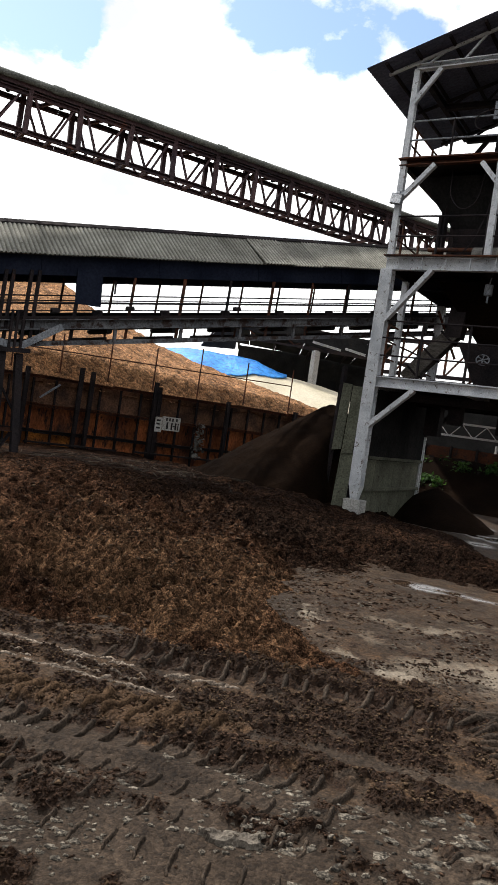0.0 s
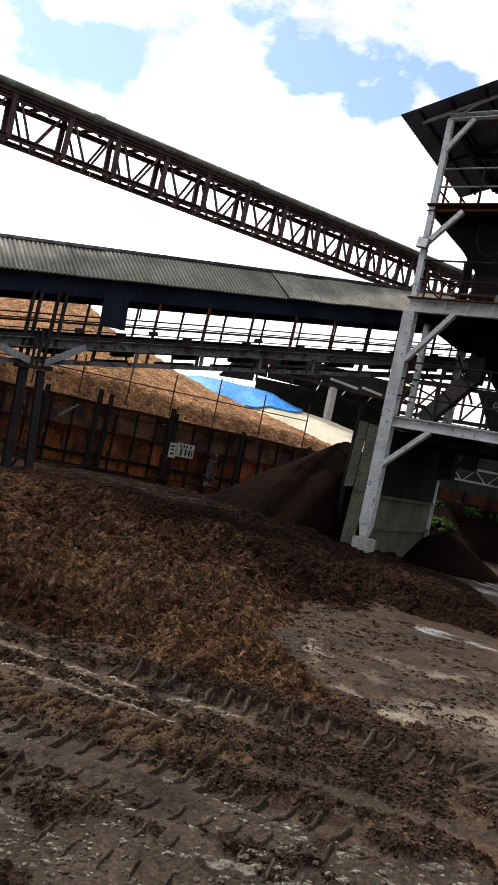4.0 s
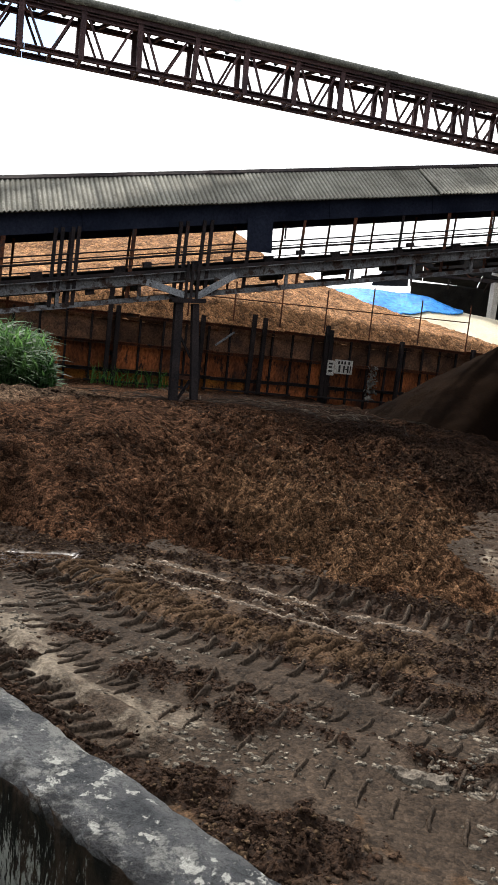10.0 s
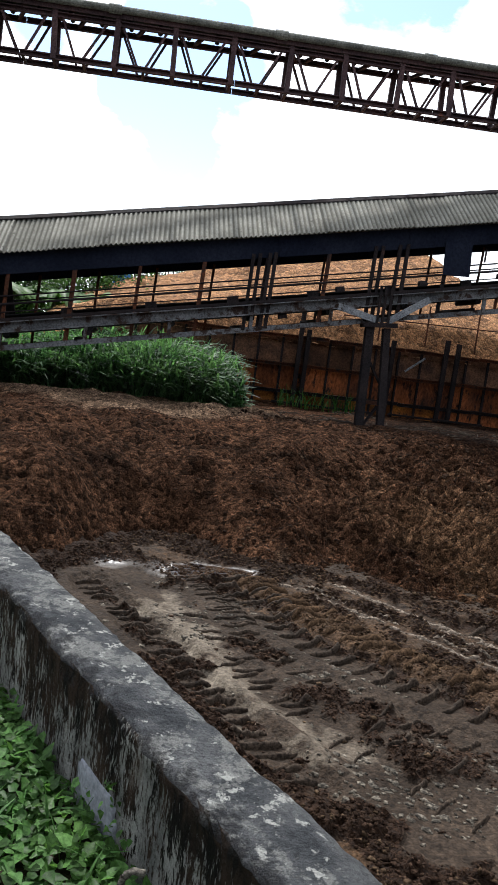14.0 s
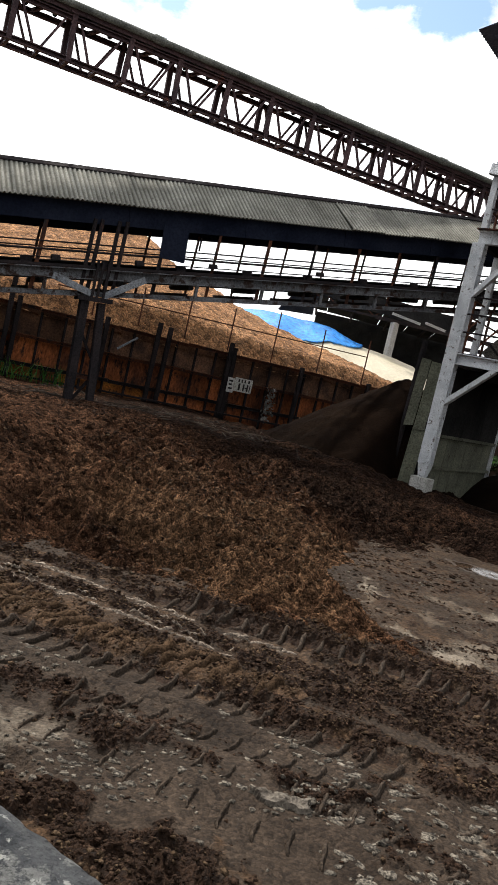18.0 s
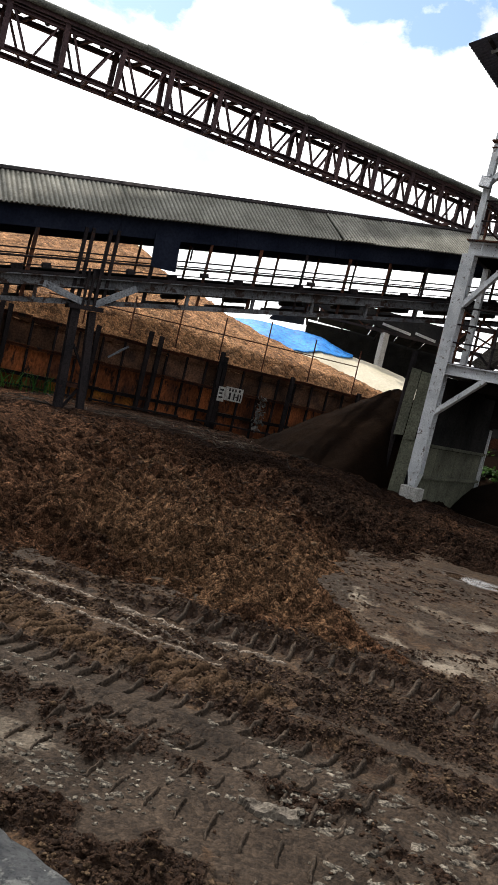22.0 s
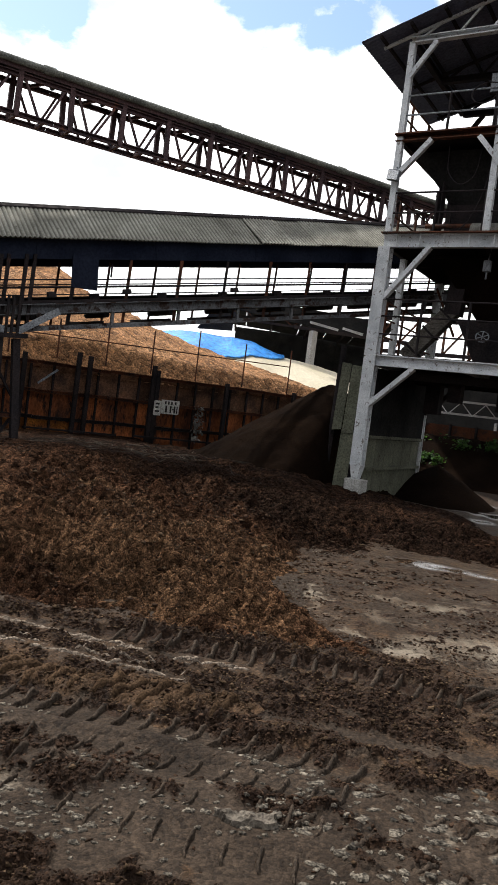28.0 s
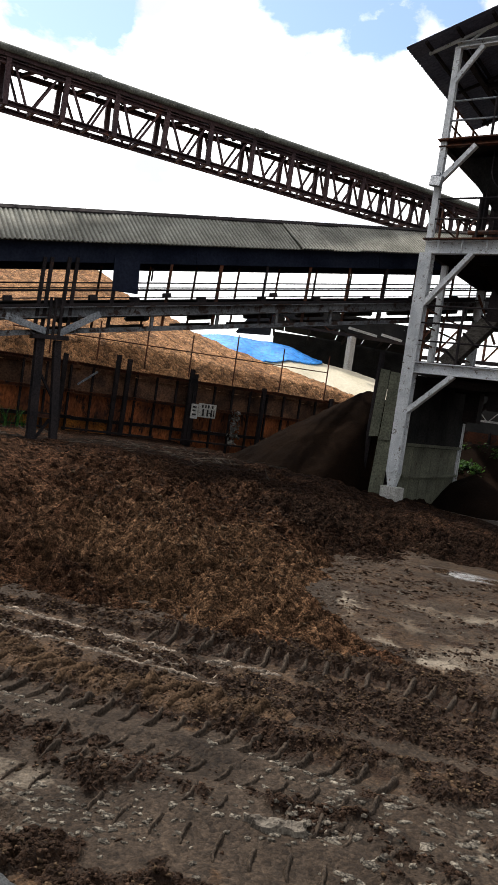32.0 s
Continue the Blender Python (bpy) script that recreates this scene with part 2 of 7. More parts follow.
        less = nt.nodes.new("ShaderNodeMath")
        less.operation = "SUBTRACT"
        L(torn.outputs["Value"], less.inputs[0])
        less.inputs[1].default_value = 0.8
        col = mix_node(ramp_node(less.outputs["Value"], a, b), col, shade)
    L(col, bs.inputs["Base Color"])
    bs.inputs["Metallic"].default_value = metal
    bs.inputs["Specular IOR Level"].default_value = spec
    rr = nt.nodes.new("ShaderNodeMapRange")
    rr.inputs["To Min"].default_value, rr.inputs["To Max"].default_value = max(0.02, rough - 0.12), min(1, rough + 0.12)
    L(grain, rr.inputs["Value"])
    rough_out = rr.outputs["Result"]
    if attrs:
        at = nt.nodes.new("ShaderNodeAttribute")
        at.attribute_name = "wet"
        mw = nt.nodes.new("ShaderNodeMix")
        L(at.outputs["Fac"], mw.inputs["Factor"])
        L(rough_out, mw.inputs["A"])
        mw.inputs["B"].default_value = 0.12
        rough_out = mw.outputs["Result"]
        ms = nt.nodes.new("ShaderNodeMix")
        L(at.outputs["Fac"], ms.inputs["Factor"])
        ms.inputs["A"].default_value, ms.inputs["B"].default_value = spec, 1.0
        L(ms.outputs["Result"], bs.inputs["Specular IOR Level"])
    L(rough_out, bs.inputs["Roughness"])
    if bump:
        bp = nt.nodes.new("ShaderNodeBump")
        bp.inputs["Strength"].default_value, bp.inputs["Distance"].default_value = bump, bump_dist
        L(height, bp.inputs["Height"])
        if attrs:
            still = nt.nodes.new("ShaderNodeMapRange")
            L(at.outputs["Fac"], still.inputs["Value"])
            still.inputs["From Max"].default_value = 0.8
            still.inputs["To Min"].default_value, still.inputs["To Max"].default_value = bump, bump * 0.04
            L(still.outputs["Result"], bp.inputs["Strength"])
        L(bp.outputs["Normal"], bs.inputs["Normal"])
    if leafy:
        # thin leaves let light through
        tr = nt.nodes.new("ShaderNodeBsdfTranslucent")
        L(mix_node(1.0, col, (1.5, 1.6, 1.0, 1), "MULTIPLY"), tr.inputs["Color"])
        ms = nt.nodes.new("ShaderNodeMixShader")
        ms.inputs["Fac"].default_value = leafy
        L(bs.outputs["BSDF"], ms.inputs[1])
        L(tr.outputs["BSDF"], ms.inputs[2])
        L(ms.outputs["Shader"], nt.nodes["Material Output"].inputs["Surface"])
    return m


M_RUST = mat("rusty_steel", (0.045, 0.022, 0.016), (0.13, 0.048, 0.024), 0.85, 0.0, 1.6, 30, 0.5, (0.03, 0.026, 0.026), 0.54)
M_RUSTPANEL = mat("rusty_panel", (0.072, 0.032, 0.021), (0.46, 0.138, 0.042), 0.85, 0.0, 1.5, 22, 0.5, (0.03, 0.02, 0.017), 0.53, vary=0.5, stretch=(1, 1, 0.45), c3_scale=4.0)
M_UPPERPANEL = mat("brown_stained_panel", (0.045, 0.028, 0.022), (0.2, 0.1, 0.055), 0.85, 0.0, 2.2, 22, 0.5, (0.22, 0.16, 0.1), 0.63, vary=0.5)
M_OCHRE = mat("ochre_rust_panel", (0.15, 0.05, 0.018), (0.48, 0.18, 0.034), 0.85, 0.0, 1.8, 24, 0.4, (0.04, 0.024, 0.017), 0.54, vary=0.35, c3_scale=4.0)
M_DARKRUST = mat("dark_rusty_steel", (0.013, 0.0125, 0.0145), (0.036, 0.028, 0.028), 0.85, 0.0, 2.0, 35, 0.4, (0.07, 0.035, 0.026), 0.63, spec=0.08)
M_TRUSS = mat("truss_steel", (0.044, 0.033, 0.04), (0.13, 0.076, 0.076), 0.75, 0.0, 1.2, 30, 0.4, (0.22, 0.085, 0.06), 0.63, spec=0.12)
M_PIPE = mat("mossy_grey_pipe", (0.1, 0.104, 0.095), (0.26, 0.265, 0.235), 0.8, 0.0, 2.5, 25, 0.4, (0.42, 0.43, 0.38), 0.62, spec=0.08)
M_DECKSTEEL = mat("rust_stained_deck_steel", (0.075, 0.078, 0.086), (0.2, 0.205, 0.215), 0.75, 0.0, 1.6, 30, 0.4, (0.045, 0.028, 0.022), 0.5, c3_scale=4)
M_GREYSTEEL = mat("weathered_grey_steel", (0.15, 0.165, 0.185), (0.29, 0.305, 0.325), 0.7, 0.0, 2.0, 30, 0.4, (0.05, 0.042, 0.038), 0.56, c3_scale=5)
M_WHITE = mat("chipped_white_paint", (0.44, 0.46, 0.48), (0.68, 0.69, 0.7), 0.65, 0.0, 2.5, 45, 0.4, (0.1, 0.07, 0.055), 0.57, c3_scale=11.0, vary=0.04, grainy=0.25)
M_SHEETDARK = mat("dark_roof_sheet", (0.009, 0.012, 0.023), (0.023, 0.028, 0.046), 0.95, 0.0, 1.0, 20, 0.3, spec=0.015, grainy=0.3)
# near-black; shade on covered or far steel is put into this colour
M_SHADE = mat("shade_dark_sheet", (0.012, 0.012, 0.0125), (0.03, 0.029, 0.028), 0.95, 0.0, 1.0, 20, 0.3, (0.05, 0.04, 0.032), 0.62, spec=0.015, grainy=0.4)
M_ROOF = mat("aged_corrugated_sheet", (0.165, 0.16, 0.137), (0.3, 0.294, 0.258), 0.85, 0.0, 1.6, 30, 0.3, (0.1, 0.094, 0.077), 0.6, vary=0.16, grainy=0.35, c3_scale=5.0, ribs=(math.cos(math.radians(35)), math.sin(math.radians(35)), 0.086))
M_TOWERROOF = mat("blue_grey_roof_sheet", (0.085, 0.09, 0.13), (0.135, 0.145, 0.2), 0.8, 0.0, 1.2, 20, 0.3, (0.08, 0.075, 0.08), 0.6, spec=0.05, grainy=0.4)
M_GREENPANEL = mat("dull_green_sheet", (0.075, 0.078, 0.056), (0.15, 0.15, 0.108), 0.8, 0.0, 1.5, 25, 0.3, (0.05, 0.04, 0.03), 0.6, vary=0.2)
M_BLUEGREEN = mat("faded_teal_sheet", (0.012, 0.045, 0.065), (0.03, 0.085, 0.11), 0.7, 0.0, 1.2, 20, 0.3, (0.08, 0.035, 0.02), 0.62, stretch=(1, 1, 0.3))


def wall_material():
    """Black-brown stained concrete with fine pale drips; grey, lichen-spotted top."""
    m = bpy.data.materials.new("mossy_concrete")
    m.use_nodes = True
    nt = m.node_tree
    L = nt.links.new
    bs = nt.nodes["Principled BSDF"]
    tc = nt.nodes.new("ShaderNodeTexCoord")

    def noise(sc, stretch=(1, 1, 1), det=6.0, ro=0.6):
        mp = nt.nodes.new("ShaderNodeMapping")
        mp.inputs["Scale"].default_value = stretch
        L(tc.outputs["Object"], mp.inputs["Vector"])
        n = nt.nodes.new("ShaderNodeTexNoise")
        n.inputs["Scale"].default_value, n.inputs["Detail"].default_value, n.inputs["Roughness"].default_value = sc, det, ro
        L(mp.outputs["Vector"], n.inputs["Vector"])
        return n.outputs["Fac"]

    def calc(op, a, b, c=0.0):
        n = nt.nodes.new("ShaderNodeMath")
        n.operation = op
        for i, v in enumerate((a, b, c)):
            if isinstance(v, float):
                n.inputs[i].default_value = v
            else:
                L(v, n.inputs[i])
        return n.outputs["Value"]

    def ramp(f, a, b, ca, cb):
        r = nt.nodes.new("ShaderNodeValToRGB")
        r.color_ramp.elements[0].position, r.color_ramp.elements[1].position = a, b
        r.color_ramp.elements[0].color, r.color_ramp.elements[1].color = (*ca, 1), (*cb, 1)
        L(f, r.inputs["Fac"])
        return r.outputs["Color"]

    def mix(f, a, b):
        x = nt.nodes.new("ShaderNodeMix")
        x.data_type = "RGBA"
        L(f, x.inputs["Factor"])
        for v, k in ((a, "A"), (b, "B")):
            if isinstance(v, tuple):
                x.inputs[k].default_value = (*v, 1)
            else:
                L(v, x.inputs[k])
        return x.outputs["Result"]

    sz = nt.nodes.new("ShaderNodeSeparateXYZ")
    L(tc.outputs["Object"], sz.inputs["Vector"])
    drips = noise(75.0, (1, 1, 0.22), 9.0, 0.75)
    runs = noise(9.0, (1, 1, 0.12), 5.0, 0.6)
    zones = noise(2.6, (1, 1, 1.0), 4.0)
    grain = noise(60.0)
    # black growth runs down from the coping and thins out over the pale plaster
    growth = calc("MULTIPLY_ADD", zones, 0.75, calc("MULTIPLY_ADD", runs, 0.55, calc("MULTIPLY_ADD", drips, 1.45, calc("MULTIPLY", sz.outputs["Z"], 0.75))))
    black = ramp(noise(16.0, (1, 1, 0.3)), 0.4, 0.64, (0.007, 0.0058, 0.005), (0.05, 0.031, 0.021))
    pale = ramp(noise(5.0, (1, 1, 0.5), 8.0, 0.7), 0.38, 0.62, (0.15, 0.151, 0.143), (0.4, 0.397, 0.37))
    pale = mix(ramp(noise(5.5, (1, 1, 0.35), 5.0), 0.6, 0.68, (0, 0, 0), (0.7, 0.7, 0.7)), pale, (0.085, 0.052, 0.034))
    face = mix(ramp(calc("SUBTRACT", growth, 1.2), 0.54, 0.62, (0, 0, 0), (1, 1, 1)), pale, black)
    top = ramp(noise(5.0, (1, 1, 1), 9.0, 0.7), 0.38, 0.62, (0.05, 0.054, 0.06), (0.16, 0.164, 0.168))
    top = mix(ramp(noise(8.0, (1, 1, 1), 9.0, 0.75), 0.52, 0.56, (0, 0, 0), (0.9, 0.9, 0.9)), top, (0.26, 0.262, 0.25))
    top = mix(ramp(noise(13.0, (1, 1, 1), 7.0, 0.7), 0.585, 0.61, (0, 0, 0), (1, 1, 1)), top, (0.5, 0.5, 0.47))
    top = mix(ramp(noise(70.0, (1, 1, 1), 9.0, 0.8), 0.52, 0.6, (0, 0, 0), (0.55, 0.55, 0.55)), top, (0.016, 0.0165, 0.018))
    # black growth creeps over the grass side of the coping
    across = nt.nodes.new("ShaderNodeVectorMath")
    across.operation = "DOT_PRODUCT"
    L(tc.outputs["Object"], across.inputs[0])
    across.inputs[1].default_value = (0.473, 0.881, 0.0)
    creep = calc("SUBTRACT", calc("MULTIPLY_ADD", noise(11.0, (1, 1, 1), 8.0, 0.7), 0.5, across.outputs["Value"]), 1.0)
    top = mix(ramp(creep, 0.3, 0.37, (0.85, 0.85, 0.85), (0, 0, 0)), top, (0.026, 0.026, 0.029))
    ge = nt.nodes.new("ShaderNodeNewGeometry")
    sp = nt.nodes.new("ShaderNodeSeparateXYZ")
    L(ge.outputs["True Normal"], sp.inputs["Vector"])
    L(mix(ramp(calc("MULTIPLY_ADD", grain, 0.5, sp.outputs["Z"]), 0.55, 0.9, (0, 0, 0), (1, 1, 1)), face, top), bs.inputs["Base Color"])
    bs.inputs["Roughness"].default_value = 0.92
    bs.inputs["Specular IOR Level"].default_value = 0.12
    bp = nt.nodes.new("ShaderNodeBump")
    bp.inputs["Strength"].default_value, bp.inputs["Distance"].default_value = 1.0, 0.03
    L(calc("MULTIPLY_ADD", drips, 1.2, grain), bp.inputs["Height"])
    L(bp.outputs["Normal"], bs.inputs["Normal"])
    return m


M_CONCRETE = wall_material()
M_PALECONC = mat("pale_concrete", (0.32, 0.31, 0.29), (0.48, 0.47, 0.44), 0.9, 0.0, 2.0, 30, 0.5, (0.15, 0.14, 0.13), 0.62)
M_PLASTER = mat("smooth_plaster", (0.15, 0.16, 0.18), (0.23, 0.24, 0.265), 0.9, 0.0, 9.0, 50, 0.4, (0.06, 0.06, 0.06), 0.62, grainy=0.4)
M_TARP = mat("blue_tarpaulin", (0.02, 0.17, 0.55), (0.05, 0.3, 0.75), 0.5, 0.0, 0.7, 6, 0.5, spec=0.3, bump_dist=0.1)
M_SAND = mat("cream_sand", (0.47, 0.42, 0.31), (0.62, 0.56, 0.44), 0.95, 0.0, 0.5, 9, 0.3, grainy=0.15)
M_CHIPS = mat("wood_chip_heap", (0.165, 0.08, 0.035), (0.37, 0.2, 0.098), 0.95, 0.0, 0.9, 24, 1.0, (0.1, 0.05, 0.025), 0.58, bump_dist=0.05, c3_scale=14, grainy=0.85, cell=8.0, plain=0.8)
M_HEAP = mat("damp_compost", (0.026, 0.0138, 0.0087), (0.096, 0.0505, 0.0295), 0.95, 0.0, 2.3, 85, 1.0, (0.16, 0.105, 0.07), 0.63, bump_dist=0.06, c3_scale=30, spec=0.02, grainy=0.75, cell=20.0, plain=0.9, crisp=0.07, tones_by=(0.2, 1.9),
              attrs=(("loose", (0.122, 0.0715, 0.041), 0.4, 1.4), ("dark", (0.02, 0.0118, 0.0085), 0.3, 0.9), ("dry", (0.15, 0.104, 0.072), 0.25, 0.9)))
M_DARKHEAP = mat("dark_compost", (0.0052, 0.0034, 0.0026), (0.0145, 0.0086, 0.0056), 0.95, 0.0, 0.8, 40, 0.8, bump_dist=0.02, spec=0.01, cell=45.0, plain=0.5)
M_CLOD = mat("compost_clod", (0.013, 0.0082, 0.006), (0.06, 0.037, 0.025), 0.95, 0.0, 3.0, 90, 0.8, island=0.6, spec=0.03, grainy=0.8)
M_CLODLIGHT = mat("dry_compost_clod", (0.03, 0.0195, 0.012), (0.095, 0.064, 0.04), 0.95, 0.0, 3.0, 90, 0.8, island=0.6, spec=0.03, grainy=0.8)
M_LUG = mat("pressed_mud_ridge", (0.026, 0.0186, 0.0133), (0.055, 0.041, 0.0305), 0.65, 0.0, 5.0, 60, 0.8, (0.014, 0.0095, 0.007), 0.57, c3_scale=22.0, vary=0.25, spec=0.07, grainy=0.8, crisp=0.09)
M_LUGTAN = mat("ridge_of_tan_compost", (0.034, 0.021, 0.0124), (0.068, 0.0425, 0.025), 0.9, 0.0, 4.0, 60, 1.0, (0.022, 0.0135, 0.009), 0.6, c3_scale=20.0, vary=0.2, spec=0.03, grainy=0.8, crisp=0.1)
M_LUGPALE = mat("drying_mud_ridge", (0.105, 0.083, 0.065), (0.21, 0.172, 0.137), 0.85, 0.0, 5.0, 50, 0.8, (0.025, 0.019, 0.014), 0.56, c3_scale=30.0, spec=0.05, vary=0.3, grainy=0.9, crisp=0.09)
M_MUD = mat("wet_mud", (0.019, 0.0134, 0.0096), (0.045, 0.0328, 0.024), 0.65, 0.0, 2.1, 55, 0.7, (0.11, 0.09, 0.069), 0.65, spec=0.07, bump_dist=0.012, c3_scale=24.0, grainy=0.4, cell=36.0, plain=0.5, crisp=0.1, tones_by=(0.3, 1.75),
            attrs=(("pale", (0.185, 0.155, 0.12), 0.4, 1.1), ("brown", (0.056, 0.0335, 0.019), 0.3, 0.8), ("dirt_shade", (0.021, 0.012, 0.0076), 0.38, 0.75)))
M_LEAF = mat("weed_leaf", (0.028, 0.076, 0.02), (0.105, 0.195, 0.055), 0.45, 0.0, 1.2, 60, 0.1, (0.13, 0.19, 0.055), 0.6, island=0.6, c3_scale=3.0, leafy=0.4)
M_GRASS = mat("grass_blade", (0.03, 0.088, 0.02), (0.09, 0.19, 0.048), 0.5, 0.0, 1.0, 30, 0.1, island=0.45, leafy=0.35)
M_CANE = mat("cane_grass_blade", (0.027, 0.072, 0.03), (0.09, 0.165, 0.075), 0.45, 0.0, 0.7, 30, 0.1, island=0.7, leafy=0.48)
M_FOLIAGE = mat("dark_foliage", (0.018, 0.045, 0.014), (0.06, 0.115, 0.035), 0.55, 0.0, 1.0, 30, 0.1, island=0.6, leafy=0.4)
M_BANANA = mat("banana_leaf", (0.035, 0.085, 0.02), (0.1, 0.185, 0.05), 0.5, 0.0, 1.5, 20, 0.2, island=0.3, leafy=0.4)
M_BLACK = mat("black_rubber", (0.01, 0.01, 0.011), (0.022, 0.022, 0.022), 0.7, 0.0, 3, 30, 0.2)
M_SIGN = mat("worn_white_sign", (0.5, 0.49, 0.45), (0.7, 0.69, 0.65), 0.7, 0.0, 6, 50, 0.2, (0.2, 0.15, 0.11), 0.6)
M_PEBBLE = mat("muddy_flake", (0.04, 0.034, 0.027), (0.12, 0.104, 0.083), 0.85, 0.0, 30, 60, 0.8, (0.02, 0.016, 0.012), 0.56, c3_scale=40, island=0.5, grainy=0.9, crisp=0.08)
M_FLAKE = mat("dried_mud", (0.075, 0.062, 0.05), (0.15, 0.13, 0.105), 0.8, 0.0, 9, 60, 0.8, (0.03, 0.022, 0.016), 0.55)
M_INK = mat("faded_black_ink", (0.02, 0.02, 0.02), (0.06, 0.055, 0.05), 0.8, 0.0, 6, 50, 0.1)
M_LAMP = mat("lamp_glass_face", (0.75, 0.76, 0.78), (0.85, 0.86, 0.87), 0.3, 0.0, 5, 30, 0.0)
M_PALEMET = mat("bare_pale_steel", (0.45, 0.46, 0.47), (0.62, 0.62, 0.62), 0.5, 0.0, 3, 30, 0.2, (0.2, 0.14, 0.1), 0.62)
M_CHIPRED = mat("faded_red_cloth", (0.3, 0.05, 0.03), (0.4, 0.09, 0.05), 0.9, 0.0, 3, 30, 0.2)
M_DEADWOOD = mat("weathered_wood", (0.05, 0.043, 0.036), (0.16, 0.145, 0.125), 0.95, 0.0, 9, 60, 1.0, (0.03, 0.025, 0.02), 0.55, stretch=(1, 1, 3), grainy=0.9)
M_TWIG = mat("damp_dead_twig", (0.02, 0.015, 0.011), (0.085, 0.066, 0.05), 0.95, 0.0, 9, 60, 0.6, island=0.5)
M_STONE = mat("grey_rubble", (0.1, 0.095, 0.085), (0.25, 0.24, 0.22), 0.9, 0.0, 4, 40, 0.6)


# ---- helpers for building ----
def obj(name, me, material, parent=None, label=""):
    ob = new(name, me)
    if material and not me.materials:
        me.materials.append(material)
    if parent:
        ob.parent = parent
    if label:
        ob["label"] = label
    return ob


def from_lists(verts, faces, smooth=False):
    me = bpy.data.meshes.new("m")
    me.from_pydata([tuple(v) for v in verts], [], faces)
    if smooth:
        me.polygons.foreach_set("use_smooth", [True] * len(me.polygons))
    me.update()
    return me


def part(name, bm, material, parent, label=""):
    me = bpy.data.meshes.new(name)
    bm.to_mesh(me)
    bm.free()
    return obj(name, me, material, parent, label)


def thing(name, label, category, group="", kind="", at=(0, 0, 0)):
    ob = new(name)
    ob.empty_display_size = 0.2
    ob.location = at
    tagged(ob, label, category, group, kind)
    return ob


BOXF = [(0, 3, 2, 1), (4, 5, 6, 7), (0, 1, 5, 4), (1, 2, 6, 5), (2, 3, 7, 6), (3, 0, 4, 7)]


def frame_axes(a, b, up=(0, 0, 1)):
    a, b = Vector(a), Vector(b)
    t = (b - a).normalized()
    u = Vector(up)
    if abs(t.dot(u)) > 0.98:
        u = Vector((-0.574, 0.819, 0))
    side = t.cross(u).normalized()
    return a, b, t, side, side.cross(t).normalized()


def prism(profile, a, b, up=(0, 0, 1)):
    """A closed profile [(side, up)] swept from a to b: vertices and faces."""
    a, b, t, sd, u = frame_axes(a, b, up)
    k = len(profile)
    vs = [a + sd * p + u * q for p, q in profile] + [b + sd * p + u * q for p, q in profile]
    fs = [(i, (i + 1) % k, (i + 1) % k + k, i + k) for i in range(k)]
    fs += [tuple(range(k))[::-1], tuple(range(k, 2 * k))]
    return vs, fs


def rect(w, h):
    return [(-w / 2, -h / 2), (w / 2, -h / 2), (w / 2, h / 2), (-w / 2, h / 2)]


def ibeam(w, h, t=0.02):
    return [(-w / 2, -h / 2), (w / 2, -h / 2), (w / 2, -h / 2 + t), (t / 2, -h / 2 + t), (t / 2, h / 2 - t), (w / 2, h / 2 - t),
            (w / 2, h / 2), (-w / 2, h / 2), (-w / 2, h / 2 - t), (-t / 2, h / 2 - t), (-t / 2, -h / 2 + t), (-w / 2, -h / 2 + t)]


def channel(w, h, t=0.02, s=1):
    p = [(-w / 2, -h / 2), (w / 2, -h / 2), (w / 2, -h / 2 + t), (-w / 2 + t, -h / 2 + t), (-w / 2 + t, h / 2 - t), (w / 2, h / 2 - t), (w / 2, h / 2), (-w / 2, h / 2)]
    return p if s > 0 else [(-x, y) for x, y in p][::-1]


def angle(w, t=0.012):
    return [(-w / 2, -w / 2), (w / 2, -w / 2), (w / 2, -w / 2 + t), (-w / 2 + t, -w / 2 + t), (-w / 2 + t, w / 2), (-w / 2, w / 2)]


def disc(r, k=8):
    return [(r * math.cos(2 * math.pi * i / k), r * math.sin(2 * math.pi * i / k)) for i in range(k)]


def bar(name, a, b, profile, material, parent, label="", up=(0, 0, 1)):
    vs, fs = prism(profile, a, b, up)
    return obj(name, from_lists(vs, fs), material, parent, label)


def box(name, lo, hi, material, parent, label="", rot=None):
    """A box between two corners in its own axes; rot: a matrix that places them."""
    x0, y0, z0 = lo
    x1, y1, z1 = hi
    vs = [Vector(v) for v in ((x0, y0, z0), (x1, y0, z0), (x1, y1, z0), (x0, y1, z0), (x0, y0, z1), (x1, y0, z1), (x1, y1, z1), (x0, y1, z1))]
    if rot:
        vs = [rot @ v for v in vs]
    return obj(name, from_lists(vs, BOXF), material, parent, label)


# the yard's main lines run 35 degrees off the first view: s along them, n across, z up
CA, SA = math.cos(radians(35)), math.sin(radians(35))


def W(s, n, z):
    return Vector((s * CA - n * SA, s * SA + n * CA, z))


